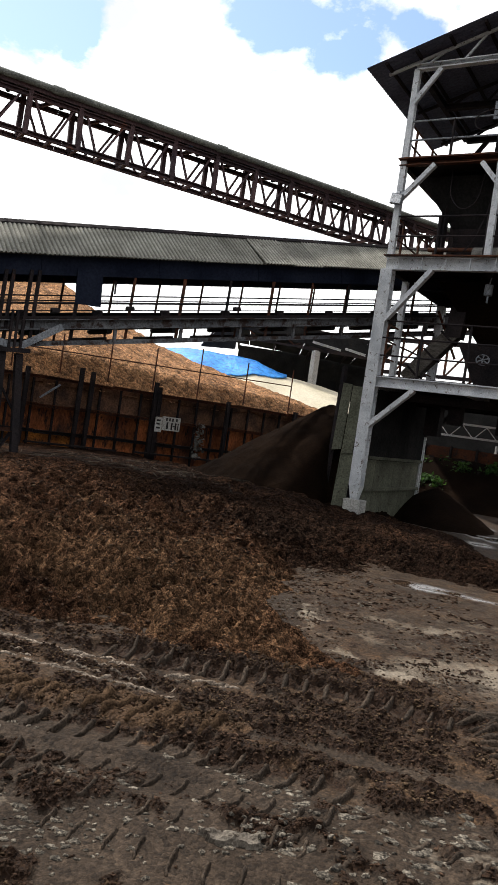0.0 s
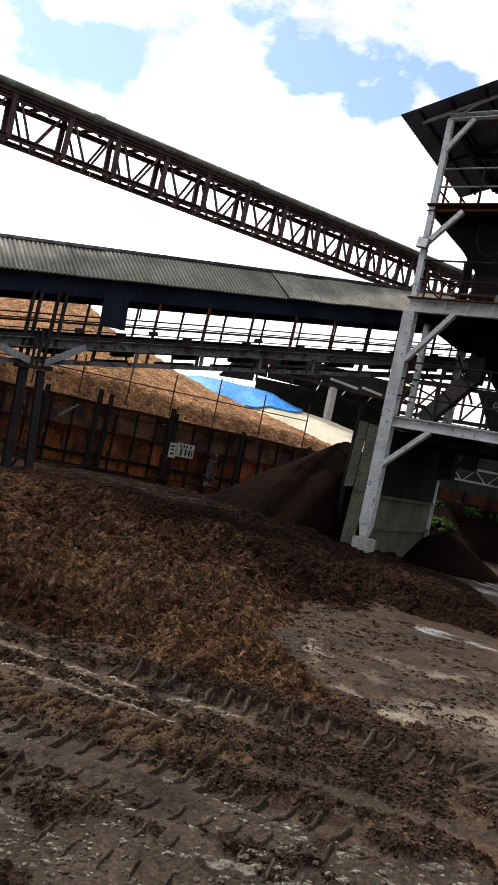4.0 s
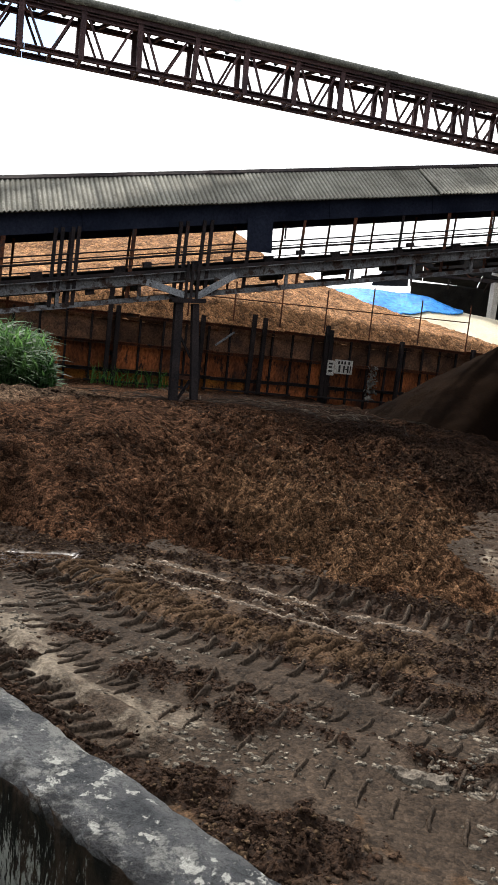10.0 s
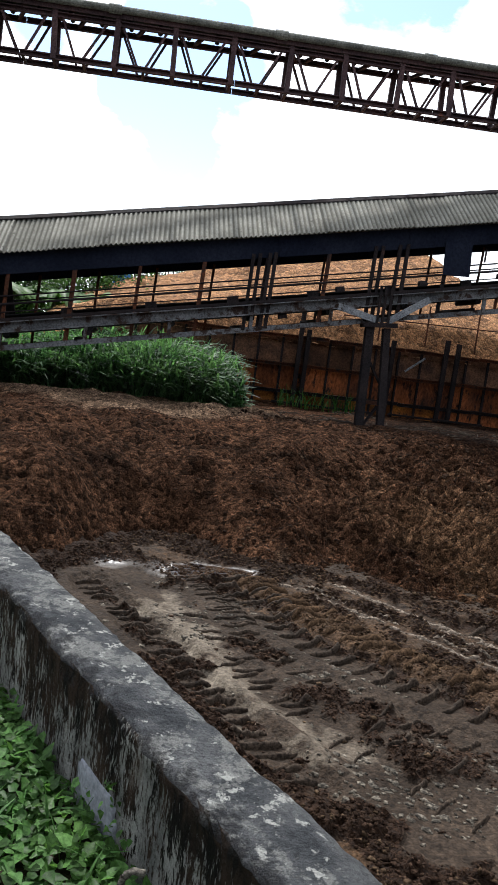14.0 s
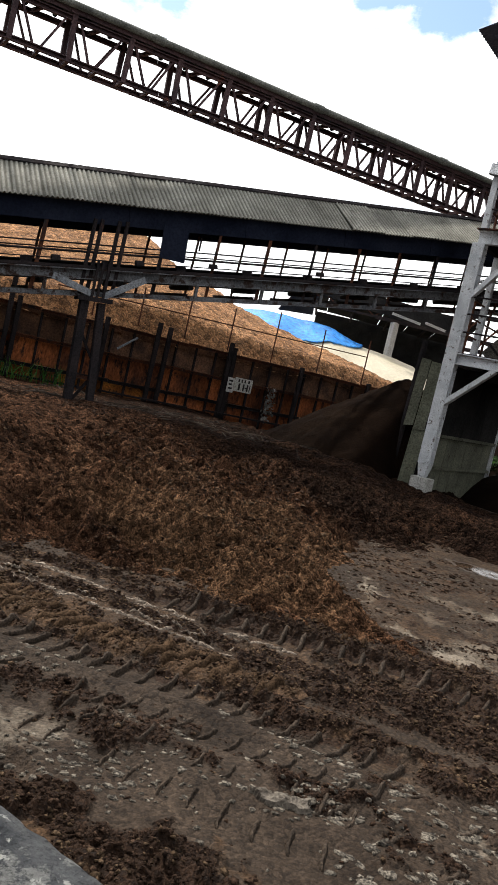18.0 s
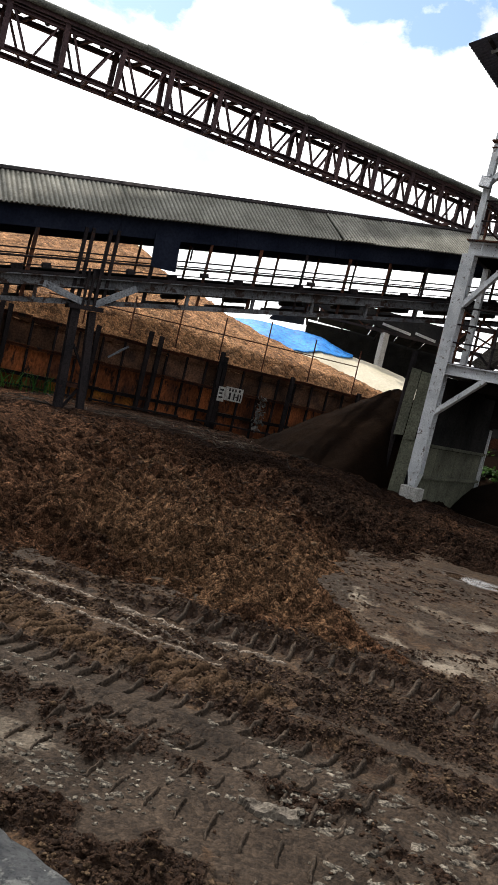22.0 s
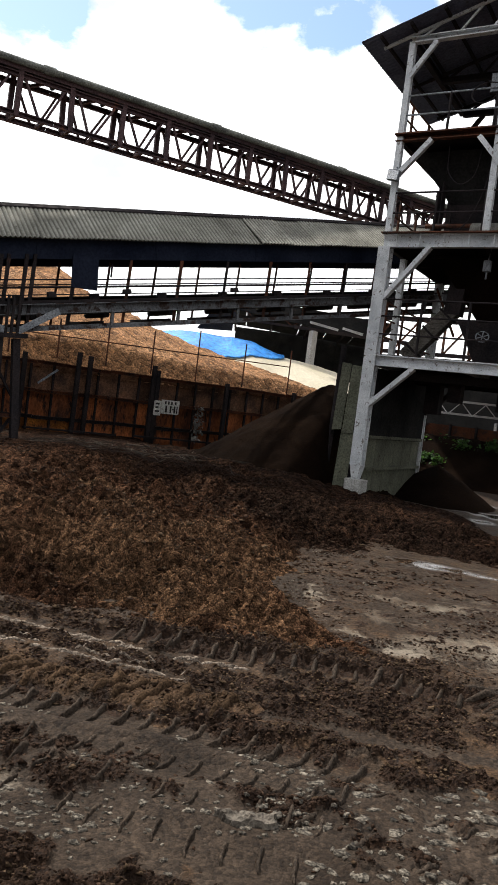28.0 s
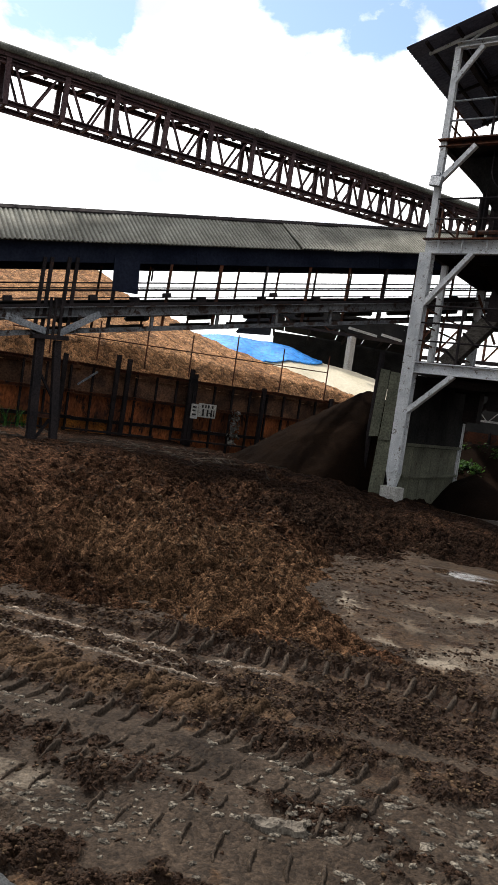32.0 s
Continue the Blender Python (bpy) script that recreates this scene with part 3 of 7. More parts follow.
def grid_mesh(xs, ys, zf, keep=None, smooth=True, attr=None):
    X, Y = np.meshgrid(xs, ys)
    Z = zf(X, Y)
    nx, ny = len(xs), len(ys)
    co = np.stack([X, Y, Z], -1).reshape(-1, 3)
    i = (np.arange(ny - 1)[:, None] * nx + np.arange(nx - 1)[None, :]).ravel()
    q = np.stack([i, i + 1, i + nx + 1, i + nx], -1)
    if keep is not None:
        k = keep(X, Y, Z).ravel()
        q = q[k[q].any(1)]
        used = np.unique(q)
        re = np.zeros(len(co), int)
        re[used] = np.arange(len(used))
        co, q = co[used], re[q]
    me = bpy.data.meshes.new("grid")
    me.vertices.add(len(co))
    me.vertices.foreach_set("co", co.ravel())
    me.loops.add(q.size)
    me.loops.foreach_set("vertex_index", q.ravel())
    me.polygons.add(len(q))
    me.polygons.foreach_set("loop_start", np.arange(0, q.size, 4))
    if callable(smooth):
        flags = smooth(co[q[:, 0], 0], co[q[:, 0], 1])
    else:
        flags = np.full(len(q), bool(smooth))
    me.polygons.foreach_set("use_smooth", flags)
    me.update(calc_edges=True)
    for key, f in (attr or {}).items():
        a = me.attributes.new(key, "FLOAT", "POINT")
        a.data.foreach_set("value", np.clip(f(co[:, 0], co[:, 1]), 0, 1).astype(np.float32))
    return me


def vnoise(x, y, seed=0):
    xi, yi = np.floor(x).astype(np.int64), np.floor(y).astype(np.int64)
    fx, fy = x - xi, y - yi
    fx, fy = fx * fx * (3 - 2 * fx), fy * fy * (3 - 2 * fy)

    def h(a, b):
        v = np.sin(a * 127.1 + b * 311.7 + seed * 74.7) * 43758.5453
        return v - np.floor(v)
    return (h(xi, yi) * (1 - fx) + h(xi + 1, yi) * fx) * (1 - fy) + (h(xi, yi + 1) * (1 - fx) + h(xi + 1, yi + 1) * fx) * fy - 0.5


def fbm(x, y, f=1.0, octaves=4, seed=0, gain=0.5):
    t, a = 0, 1.0
    for o in range(octaves):
        t = t + a * vnoise(x * f + 13.7 * o, y * f - 7.3 * o, seed + o)
        f, a = f * 2.03, a * gain
    return t


def billow(x, y, f=5.0, octaves=4, seed=0, gain=0.58):
    """Crumbly relief: rounded lumps with sharp creases between them, at several sizes, each octave turned."""
    x, y = x + 0.25 / f * fbm(x, y, f, 2, seed + 31), y + 0.25 / f * fbm(x, y, f, 2, seed + 37)
    t, a = 0, 1.0
    for o in range(octaves):
        c, si = math.cos(0.6 + 1.1 * o), math.sin(0.6 + 1.1 * o)
        t = t + a * np.abs(2 * vnoise((x * c + y * si) * f + 5.3 * o, (y * c - x * si) * f - 2.9 * o, seed + o))
        f, a = f * 2.07, a * gain
    return t


def inside_distance(poly, x, y):
    """Signed distance to a polygon's edge, positive inside."""
    d = np.full(np.shape(x), 1e9)
    ins = np.zeros(np.shape(x), bool)
    for (ax, ay), (bx, by) in zip(poly, poly[1:] + poly[:1]):
        ex, ey = bx - ax, by - ay
        t = np.clip(((x - ax) * ex + (y - ay) * ey) / (ex * ex + ey * ey), 0, 1)
        d = np.minimum(d, np.hypot(x - ax - t * ex, y - ay - t * ey))
        ins ^= ((ay > y) != (by > y)) & (x < ex * (y - ay) / (by - ay if by != ay else 1e-9) + ax)
    return np.where(ins, d, -d)


def spaced(pairs):
    """Grid lines from (start, end, step) stretches."""
    out = []
    for a, b, st in pairs:
        out += list(np.arange(a, b, st))
    return np.array(out + [pairs[-1][1]])


# ---- ground ----
WALL_N = (0.473, 0.881)          # across the boundary wall; the yard lies beyond 1.30 m, the grass before 1.05 m


def wall_c(x, y):
    return x * WALL_N[0] + y * WALL_N[1]


def line_uv(pts, x, y):
    """Distance along a broken line, and across it (positive on its far side)."""
    best = np.full(np.shape(x), 1e9)
    u0, v0 = np.zeros(np.shape(x)), np.full(np.shape(x), 9.0)
    run = 0.0
    for (ax, ay), (bx, by) in zip(pts, pts[1:]):
        ex, ey = bx - ax, by - ay
        ln = math.hypot(ex, ey)
        t = np.clip(((x - ax) * ex + (y - ay) * ey) / ln ** 2, 0, 1)
        d = np.hypot(x - ax - t * ex, y - ay - t * ey)
        hit = d < best
        best = np.where(hit, d, best)
        u0 = np.where(hit, run + t * ln, u0)
        v0 = np.where(hit, d * np.sign(ex * (y - ay) - ey * (x - ax)), v0)
        run += ln
    return u0, v0


def strip(pts, x, y, half, soft=0.08, ragged=0.12, seed=0):
    """1 inside a strip along a broken line, with a ragged edge."""
    v = line_uv(pts, x, y)[1]
    return np.clip((half - np.abs(v + ragged * fbm(x, y, 4.5, 3, seed))) / soft, 0, 1)


# the wheel tracks' lines over the yard, from the far one to the near one
LINE_A = [(-0.75, 5.86), (-0.12, 5.74), (0.54, 5.66), (1.13, 5.56), (1.85, 5.25)]
LINE_PALE = [(-2.0, 6.0), (-1.22, 5.75), (-0.46, 5.5), (0.3, 5.36), (1.3, 5.2), (1.9, 5.0)]
LINE_PALE_NEAR = [(-2.3, 5.68), (-1.53, 5.45), (-0.86, 5.27), (-0.2, 5.06), (0.6, 4.82), (1.5, 4.55)]
LINE_CRUMB = [(-0.5, 5.36), (0.2, 5.18), (0.9, 5.0), (1.7, 4.75), (2.4, 4.4)]
LINE_B = [(-2.6, 5.25), (-1.9, 4.82), (-1.5, 4.64), (-1.1, 4.52), (-0.63, 4.44), (-0.07, 4.37), (0.5, 4.18), (0.95, 4.02)]
LINE_B_TOP = [(-2.5, 5.5), (-1.7, 5.08), (-1.1, 4.86), (-0.38, 4.76), (0.15, 4.68)]
LINE_C = [(-2.75, 5.1), (-2.4, 4.75), (-1.9, 4.34), (-1.46, 4.2), (-1.04, 4.06), (-0.61, 4.02), (-0.08, 3.92), (0.35, 3.84), (0.8, 3.75)]
LINE_E = [(-0.9, 3.82), (-0.3, 3.66), (0.2, 3.56), (0.7, 3.46)]
LINE_D = [(-1.9, 4.0), (-1.3, 3.72), (-0.76, 3.5), (-0.19, 3.32), (0.23, 3.22), (0.6, 3.15)]
LINE_F = [(0.75, 4.0), (1.2, 3.66), (1.75, 3.3)]
LINE_G = [(0.55, 3.5), (1.0, 3.28), (1.5, 2.98)]
LINE_WALL = [(-3.45, 4.55), (-2.4, 4.0), (-1.9, 3.64), (-1.43, 3.38), (-1.0, 3.12)]


def m_crumb(x, y):
    """Where loose crumbs lie thick on the mud: 0 to 1."""
    broken = np.clip(0.6 + 2.6 * fbm(x, y, 2.6, 3, 91), 0, 1)
    toe = strip([(-2.6, 6.15), (-0.8, 6.12), (0.4, 5.95), (1.3, 5.78), (1.95, 5.45), (2.3, 5.1)], x, y, 0.16, 0.1, 0.2, 101)
    mid = strip(LINE_CRUMB, x, y, 0.12, 0.08, 0.25, 102) * np.clip(broken + 0.5, 0, 1)
    near_b = strip([(0.0, 4.55), (0.6, 4.42), (1.3, 4.15), (2.0, 3.9)], x, y, 0.2, 0.1, 0.3, 103) * np.clip(broken + 0.25, 0, 1)
    top_b = 0.75 * strip(LINE_B_TOP, x, y, 0.26, 0.12, 0.25, 104) * np.clip(broken + 0.35, 0, 1)
    back_b = strip([(px, py + 0.1) for px, py in LINE_B], x, y, 0.07, 0.06, 0.15, 105) * np.clip((0.6 - x) / 0.4, 0, 1)
    isl = strip([(-1.9, 4.3), (-1.1, 4.0), (-0.5, 3.84), (0.2, 3.7), (0.9, 3.5)], x, y, 0.2, 0.1, 0.4, 106) * np.clip(-0.25 + 3.4 * fbm(x, y, 3.3, 3, 92) + 0.35, 0, 1)
    low = strip([(-2.2, 3.55), (-1.4, 3.12), (-0.9, 2.95), (-0.4, 2.88), (0.0, 2.85)], x, y, 0.2, 0.1, 0.3, 107)
    lower = strip([(-1.3, 2.8), (-0.6, 2.62), (0.2, 2.5)], x, y, 0.3, 0.1, 0.4, 108) * np.clip(broken + 0.2, 0, 1)
    along = strip(LINE_WALL, x, y, 0.1, 0.08, 0.25, 109) * np.clip(broken + 0.3, 0, 1)
    left = np.maximum.reduce([strip([(-4.2, 4.9), (-3.6, 5.1), (-3.1, 5.0), (-2.7, 5.4)], x, y, 0.12, 0.1, 0.5, 110) * broken, np.clip((-3.6 - x + 0.5 * fbm(x, y, 2.5, 3, 118)) / 0.15, 0, 1), np.clip(3.0 * gauss(x, y, -3.2, 6.1, 0.7, 0.3, -10) - 0.4 + fbm(x, y, 3, 3, 121), 0, 1)])
    specks = np.maximum(strip(LINE_F, x, y, 0.1, 0.06, 0.3, 111), strip(LINE_G, x, y, 0.1, 0.06, 0.3, 112)) * np.clip(3.0 * fbm(x, y, 5.0, 2, 93), 0, 1)
    far = 1.2 * gauss(x, y, 1.6, 8.75, 0.8, 0.16, 18) + 0.8 * gauss(x, y, 2.4, 7.6, 0.7, 0.05, -8) + 0.8 * gauss(x, y, 1.9, 6.9, 0.5, 0.05, -4) + 0.7 * gauss(x, y, 2.7, 8.4, 0.5, 0.05, 10)
    far = far * np.clip(0.5 + 2.5 * fbm(x, y, 5, 3, 94), 0, 1)
    patch = np.clip(0.78 + 2.4 * fbm(x, y, 3.6, 4, 119, 0.6), 0, 1) * np.clip((y + 0.15 * x - 4.6) / 0.2, 0, 1) * np.clip((7 - y) / 0.8, 0, 1) * np.clip((2.4 - x) / 0.8, 0.25, 1)
    grit = np.clip(-0.35 + 3.0 * fbm(x, y * 1.6, 4.5, 4, 120, 0.65), 0, 1) * np.clip((x - 0.6) / 0.4, 0, 1) * np.clip((y - 6) / 0.6, 0, 1) * 0.8
    out = toe
    for k in (patch, grit, mid, near_b, top_b, back_b, isl, low, lower, along, left, specks, far):
        out = np.maximum(out, k)
    clear = np.maximum(strip(LINE_PALE[:4], x, y, 0.1, 0.06, 0.08, 122), strip(LINE_PALE_NEAR[:4], x, y, 0.09, 0.06, 0.08, 123))
    return out * (1 - 0.85 * clear) * np.clip((wall_c(x, y) - 1.28) / 0.08, 0, 1)


def groove_relief(x, y):
    """Shallow ruts between the rows of ridges, with pushed-up lips."""
    z = np.zeros(np.shape(x))
    for k, (pts, half, depth) in enumerate(((LINE_A, 0.2, 0.035), (LINE_B, 0.2, 0.03), (LINE_C, 0.16, 0.012), (LINE_D, 0.16, 0.012), (LINE_WALL, 0.16, 0.03))):
        v = line_uv(pts, x, y)[1] + 0.03 * fbm(x, y, 3.0, 3, 40 + k)
        z = z - depth * np.clip((half - np.abs(v)) / 0.06, 0, 1) + depth * 0.9 * np.exp(-((v - half - 0.05) / 0.07) ** 2) + depth * 0.5 * np.exp(-((v + half + 0.05) / 0.06) ** 2)
    return z


def z_yard(x, y):
    z = 0.03 * fbm(x, y, 0.5, 3, 1) + 0.016 * fbm(x, y, 2.4, 3, 2)
    near = np.clip((14 - np.hypot(x, y)) / 3, 0, 1)
    crumb = m_crumb(x, y)
    hard = np.clip((x - 0.5) / 0.7, 0, 1) * np.clip((4.2 - y) / 0.5, 0, 1) + np.clip((y + 0.15 * x - 4.75) / 0.2, 0, 1) + 0.6 * np.clip((-1.5 - x) / 0.5, 0, 1)
    z = z + near * (groove_relief(x, y) + 0.004 * fbm(x, y, 17, 2, 3) + np.clip(hard, 0, 1) * (0.018 * billow(x, y, 7.0, 4, 7, 0.6) - 0.011)) * (1 - m_wet(x, y))
    z = z + crumb * (0.05 * billow(x, y, 9.5, 3, 70, 0.64) - 0.013) * np.clip((7.2 - y) / 0.8, 0.3, 1) * (1 - 0.9 * m_wet(x, y))
    c = wall_c(x, y)
    zg = 0.33 + 0.05 * fbm(x, y, 1.1, 3, 4)
    k = np.clip((c - 1.12) / 0.1, 0, 1)
    far = np.clip((np.hypot(x, y) - 60) / 100, 0, 1)
    return (zg * (1 - k) + z * k) * (1 - far)


def gauss(x, y, cx, cy, rx, ry, turn=0.0):
    c, si = math.cos(radians(turn)), math.sin(radians(turn))
    u, v = (x - cx) * c + (y - cy) * si, -(x - cx) * si + (y - cy) * c
    return np.exp(-(u / rx) ** 2 - (v / ry) ** 2)


def m_brown(x, y):
    """Tan-brown loose compost: the heap's toe, the ribbed band and the soil by the wall."""
    golden = np.maximum(strip(LINE_B_TOP, x, y, 0.3, 0.15, 0.3, 81), strip([(0.4, 4.5), (1.0, 4.3), (1.9, 4.0)], x, y, 0.14, 0.1, 0.4, 82))
    toe = strip([(-2.6, 6.2), (-0.8, 6.15), (0.4, 6.0), (1.5, 5.75), (2.2, 5.3)], x, y, 0.16, 0.15, 0.3, 83)
    low = strip([(-1.5, 2.95), (-0.7, 2.72), (0.3, 2.5)], x, y, 0.22, 0.2, 0.6, 84)
    tint = 0.75 * np.clip((x - 0.4) / 0.5, 0, 1) * np.clip((4.4 - y) / 0.4, 0, 1) * np.clip(0.4 + 2.4 * fbm(x, y, 1.1, 3, 86), 0, 1)
    streak = 0.7 * gauss(x, y, 1.7, 6.5, 0.5, 0.3, -30) * np.clip(0.6 + 2 * fbm(x, y, 3, 3, 87), 0, 1)
    yard = np.clip((wall_c(x, y) - 1.1) / 0.1, 0, 1)
    mid = 0.5 * np.clip((y + 0.15 * x - 4.6) / 0.3, 0, 1) * np.clip((6.4 - y) / 0.4, 0, 1)
    patch = 0.42 * np.clip((x - 0.6) / 0.4, 0, 1) * np.clip((y - 6) / 0.6, 0, 1)
    return yard * np.maximum.reduce([golden, toe, low, tint, streak, mid, patch]) + 0.35 * fbm(x, y, 3.0, 4, 85) - 0.25 * (1 - yard)


def m_dirt_shade(x, y):
    """Dark damp soil: the crumbs that lie along the tracks and in streaks; painted shade too."""
    # bands behind the ridges: damp soil and the ridges' shadow in one dark colour
    hooks = np.maximum(strip([(px, py + 0.12) for px, py in LINE_A], x, y, 0.13, 0.08, 0.1, 95), 0.85 * strip([(px, py + 0.1) for px, py in LINE_B], x, y, 0.1, 0.08, 0.1, 96))
    # ground by the wall's beams painted dark for the shaded void under them
    left = np.clip((1.2 - wall_c(x, y)) / 0.1, 0, 1) * np.clip((-4.9 - x) / 0.5, 0, 1)
    return np.maximum.reduce([m_crumb(x, y) * 1.05 - 0.75 * strip(LINE_B_TOP, x, y, 0.26, 0.12, 0.2, 97), hooks, left]) + 0.3 * fbm(x, y, 4.0, 4, 92)


def m_pale(x, y):
    edge = strip([(0.98, 8.3), (1.02, 7.6), (1.1, 6.95), (1.35, 6.4), (1.75, 6.0)], x, y, 0.15, 0.22, 0.3, 113)
    p = 1.5 * edge + 0.55 * gauss(x, y, 2.5, 7.9, 0.5, 0.16, 10) + 0.6 * gauss(x, y, 2.5, 6.6, 0.7, 0.3) + 0.7 * gauss(x, y, 2.6, 5.95, 1.2, 0.3, -10)
    rows = 0.35 * np.maximum(strip(LINE_PALE, x, y, 0.09, 0.06, 0.12, 114), strip(LINE_PALE_NEAR, x, y, 0.08, 0.06, 0.12, 115)) * np.clip(0.55 + 3.0 * fbm(x, y, 7.0, 3, 116), 0, 1) * np.clip((0.5 - x) / 0.5, 0.35, 1)
    left = 0.8 * strip([(-2.75, 4.6), (-2.2, 4.2), (-1.75, 3.85), (-1.2, 3.55)], x, y, 0.34, 0.22, 0.4, 117)
    right = 0.95 * gauss(x, y, 1.6, 3.2, 1.0, 0.8) * np.clip(0.4 + 3.5 * fbm(x, y, 4.0, 4, 125, 0.6), 0, 1)
    p = p + 0.45 * np.clip((x - 0.9) / 0.6, 0, 1) * np.clip((y - 5.9) / 0.6, 0, 1) * np.clip((9.5 - y) / 1.5, 0.3, 1)
    return p + 0.9 * rows + left + right + 0.7 * fbm(x, y, 2.6, 5, 83, 0.65) * np.clip((y - 5.2) / 1.0, 0.45, 1) - 0.12


def m_wet(x, y):
    w = 1.7 * gauss(x, y, 2.85, 10.3, 0.48, 0.3, -18) + 0.9 * gauss(x, y, 3.3, 12.0, 0.3, 0.6, -20) + 1.3 * gauss(x, y, 3.3, 10.1, 1.0, 0.12, -32) + 1.35 * gauss(x, y, -2.9, 5.46, 0.42, 0.13, 50) + 0.6 * gauss(x, y, -3.05, 5.5, 0.5, 0.2, 35) + 0.4 * gauss(x, y, -3.75, 4.95, 0.5, 0.22, 38)
    w = w + 1.2 * gauss(x, y, 6.0, 17.5, 0.9, 0.5, -40) + 1.2 * gauss(x, y, 5.6, 15.9, 0.9, 0.14, -30) + 1.1 * gauss(x, y, 6.6, 19.4, 1.2, 0.3, -20)
    return np.clip((w + 0.6 * fbm(x, y, 2.0, 4, 84) - 0.5) * 2.2, 0, 1)


XS = spaced([(-400, -60, 40), (-60, -14, 2.0), (-14, -5, 0.25), (-5, -4, 0.04), (-4, 2.8, 0.0115), (2.8, 9, 0.08), (9, 60, 2.0), (60, 400, 40)])
YS = spaced([(-400, -60, 40), (-60, -4, 2.0), (-4, 2.0, 0.12), (2.0, 2.5, 0.03), (2.5, 6.3, 0.0115), (6.3, 14, 0.04), (14, 30, 0.5), (30, 60, 3), (60, 800, 40)])
ground = obj("ground", grid_mesh(XS, YS, z_yard, smooth=lambda x, y: m_crumb(x, y) < 0.3, attr={"brown": m_brown, "pale": m_pale, "wet": m_wet, "dirt_shade": m_dirt_shade}), M_MUD)
tagged(ground, "wet brown mud yard with wheel tracks and pale worn patches", "ground", kind="structure")

# ---- compost heap ----
HEAP = [(-5.75, 4.45), (-4.48, 4.57), (-4.11, 5.05), (-4.12, 5.75), (-3.51, 6.3), (-2.6, 5.98), (-2.07, 6.45), (-1.5, 6.35), (-0.7, 6.3), (-0.2, 6.12),
        (0.3, 6.05), (0.8, 6.05), (1.3, 5.98), (1.02, 6.4), (0.86, 7.1), (0.7, 8.2), (1.17, 10.5), (1.9, 10.6), (2.64, 11.5), (3.2, 11.05), (3.9, 10.55), (4.7, 10.5), (5.1, 12.0), (5.2, 16),
        (4.2, 18), (5, 20), (6, 26), (-6, 23), (-20, 12.4)]


def heap_depth(x, y):
    wx, wy = x + 0.3 * fbm(x, y, 1.3, 4, 21), y + 0.3 * fbm(x, y, 1.3, 4, 22)
    return inside_distance(HEAP, wx, wy)


def z_heap(x, y):
    d = heap_depth(x, y)
    left = np.clip((-1.9 - x) / 1.3, 0, 1)               # the dug bowl has steep sides
    right = np.clip((x - 0.6) / 1.5, 0, 1)
    run = 0.75 * left + 2.6 * (1 - left)
    top = 1.0 * left + 0.9 * (1 - left)
    top = top * (1 - right) + 0.5 * right
    back = np.clip((y - 0.7 * x - 11) / 9, 0, 1)
    top = top * (1 - back) + 0.56 * back
    z = top * (1 - np.exp(-np.maximum(d, 0) / run)) + np.minimum(d, 0) * 0.4 - 0.02
    far = np.clip((16 - y) / 5, 0.35, 1)
    lumps = 0.16 * fbm(x, y, 1.1, 3, 23, 0.55) + (0.34 - 0.2 * left) * fbm(x, y, 3.4, 2, 24, 0.6) * np.clip(0.5 + 2 * fbm(x, y, 0.6, 2, 26), 0.15, 1)
    crumbs = (0.2 - 0.15 * left) * (billow(0.6 * x + 0.15 * y, y, 2.9, 3, 27, 0.52) - 0.5) + (0.12 - 0.095 * left) * (billow(0.62 * x + 0.15 * y, y, 6.5, 3, 47, 0.6) - 0.5)
    z = z + (lumps * np.clip(d / 0.6, 0.15, 1) + crumbs * np.clip(0.35 + d / 0.5, 0.3, 1)) * far
    z = z - 0.22 * gauss(x, y, -1.9, 6.95, 0.16, 0.1) + 0.16 * gauss(x, y, -1.75, 7.3, 0.5, 0.25)
    return z


def heap_loose(x, y):
    lobe = np.clip(1.15 - np.hypot((x + 0.7) / 2.4, (y - 7.9) / 2.6), 0, 1) * 1.1
    return lobe + np.where(x > -2.4, 0.9, 0.2) * fbm(x, y, 1.1, 5, 28, 0.6) + 0.4 * gauss(x, y, -4.3, 6.1, 0.5, 0.3)


def heap_dark(x, y):
    return np.clip((y - 9.6 + 1.0 * np.clip(x, -2, 2)) / 2.5, 0, 1) * np.clip((x + 6.5) / 2, 0, 1) * 0.9 + 0.5 * fbm(x, y, 0.9, 3, 29) + 0.3 * np.clip((-1.9 - x) / 1.3, 0, 1) * np.clip((9.5 - y) / 2, 0, 1)


def heap_dry(x, y):
    """Dried crust on the flat top behind the dug bowl, and on a few ledges."""
    crest = np.clip((heap_depth(x, y) - 2.0) / 1.0, 0, 1) * np.clip((-4.4 - x) / 0.8, 0, 1) * np.clip((14.5 - y) / 1.5, 0, 1)
    return crest * (1.1 + 0.9 * fbm(x, y, 2.2, 4, 95)) + 0.8 * gauss(x, y, -2.35, 6.15, 0.3, 0.12, -20) * (0.5 + 2 * fbm(x, y, 5, 3, 96))


heap = obj("compost_heap", grid_mesh(spaced([(-20, -8, 0.12), (-8, -5, 0.05), (-5, 1.6, 0.0125), (1.6, 7, 0.05)]), spaced([(4, 4.4, 0.05), (4.4, 9, 0.0125), (9, 14, 0.035), (14, 20, 0.07), (20, 27, 0.16)]), z_heap,
                                     lambda X, Y, Z: (Z > -0.06) & (wall_c(X, Y) > 1.2) & (-X * SA + Y * CA < 19.2), smooth=False,
                                     attr={"loose": heap_loose, "dark": heap_dark, "dry": heap_dry}), M_HEAP)
tagged(heap, "broad heap of damp brown compost dug away in front", "compost heap", kind="stuff")


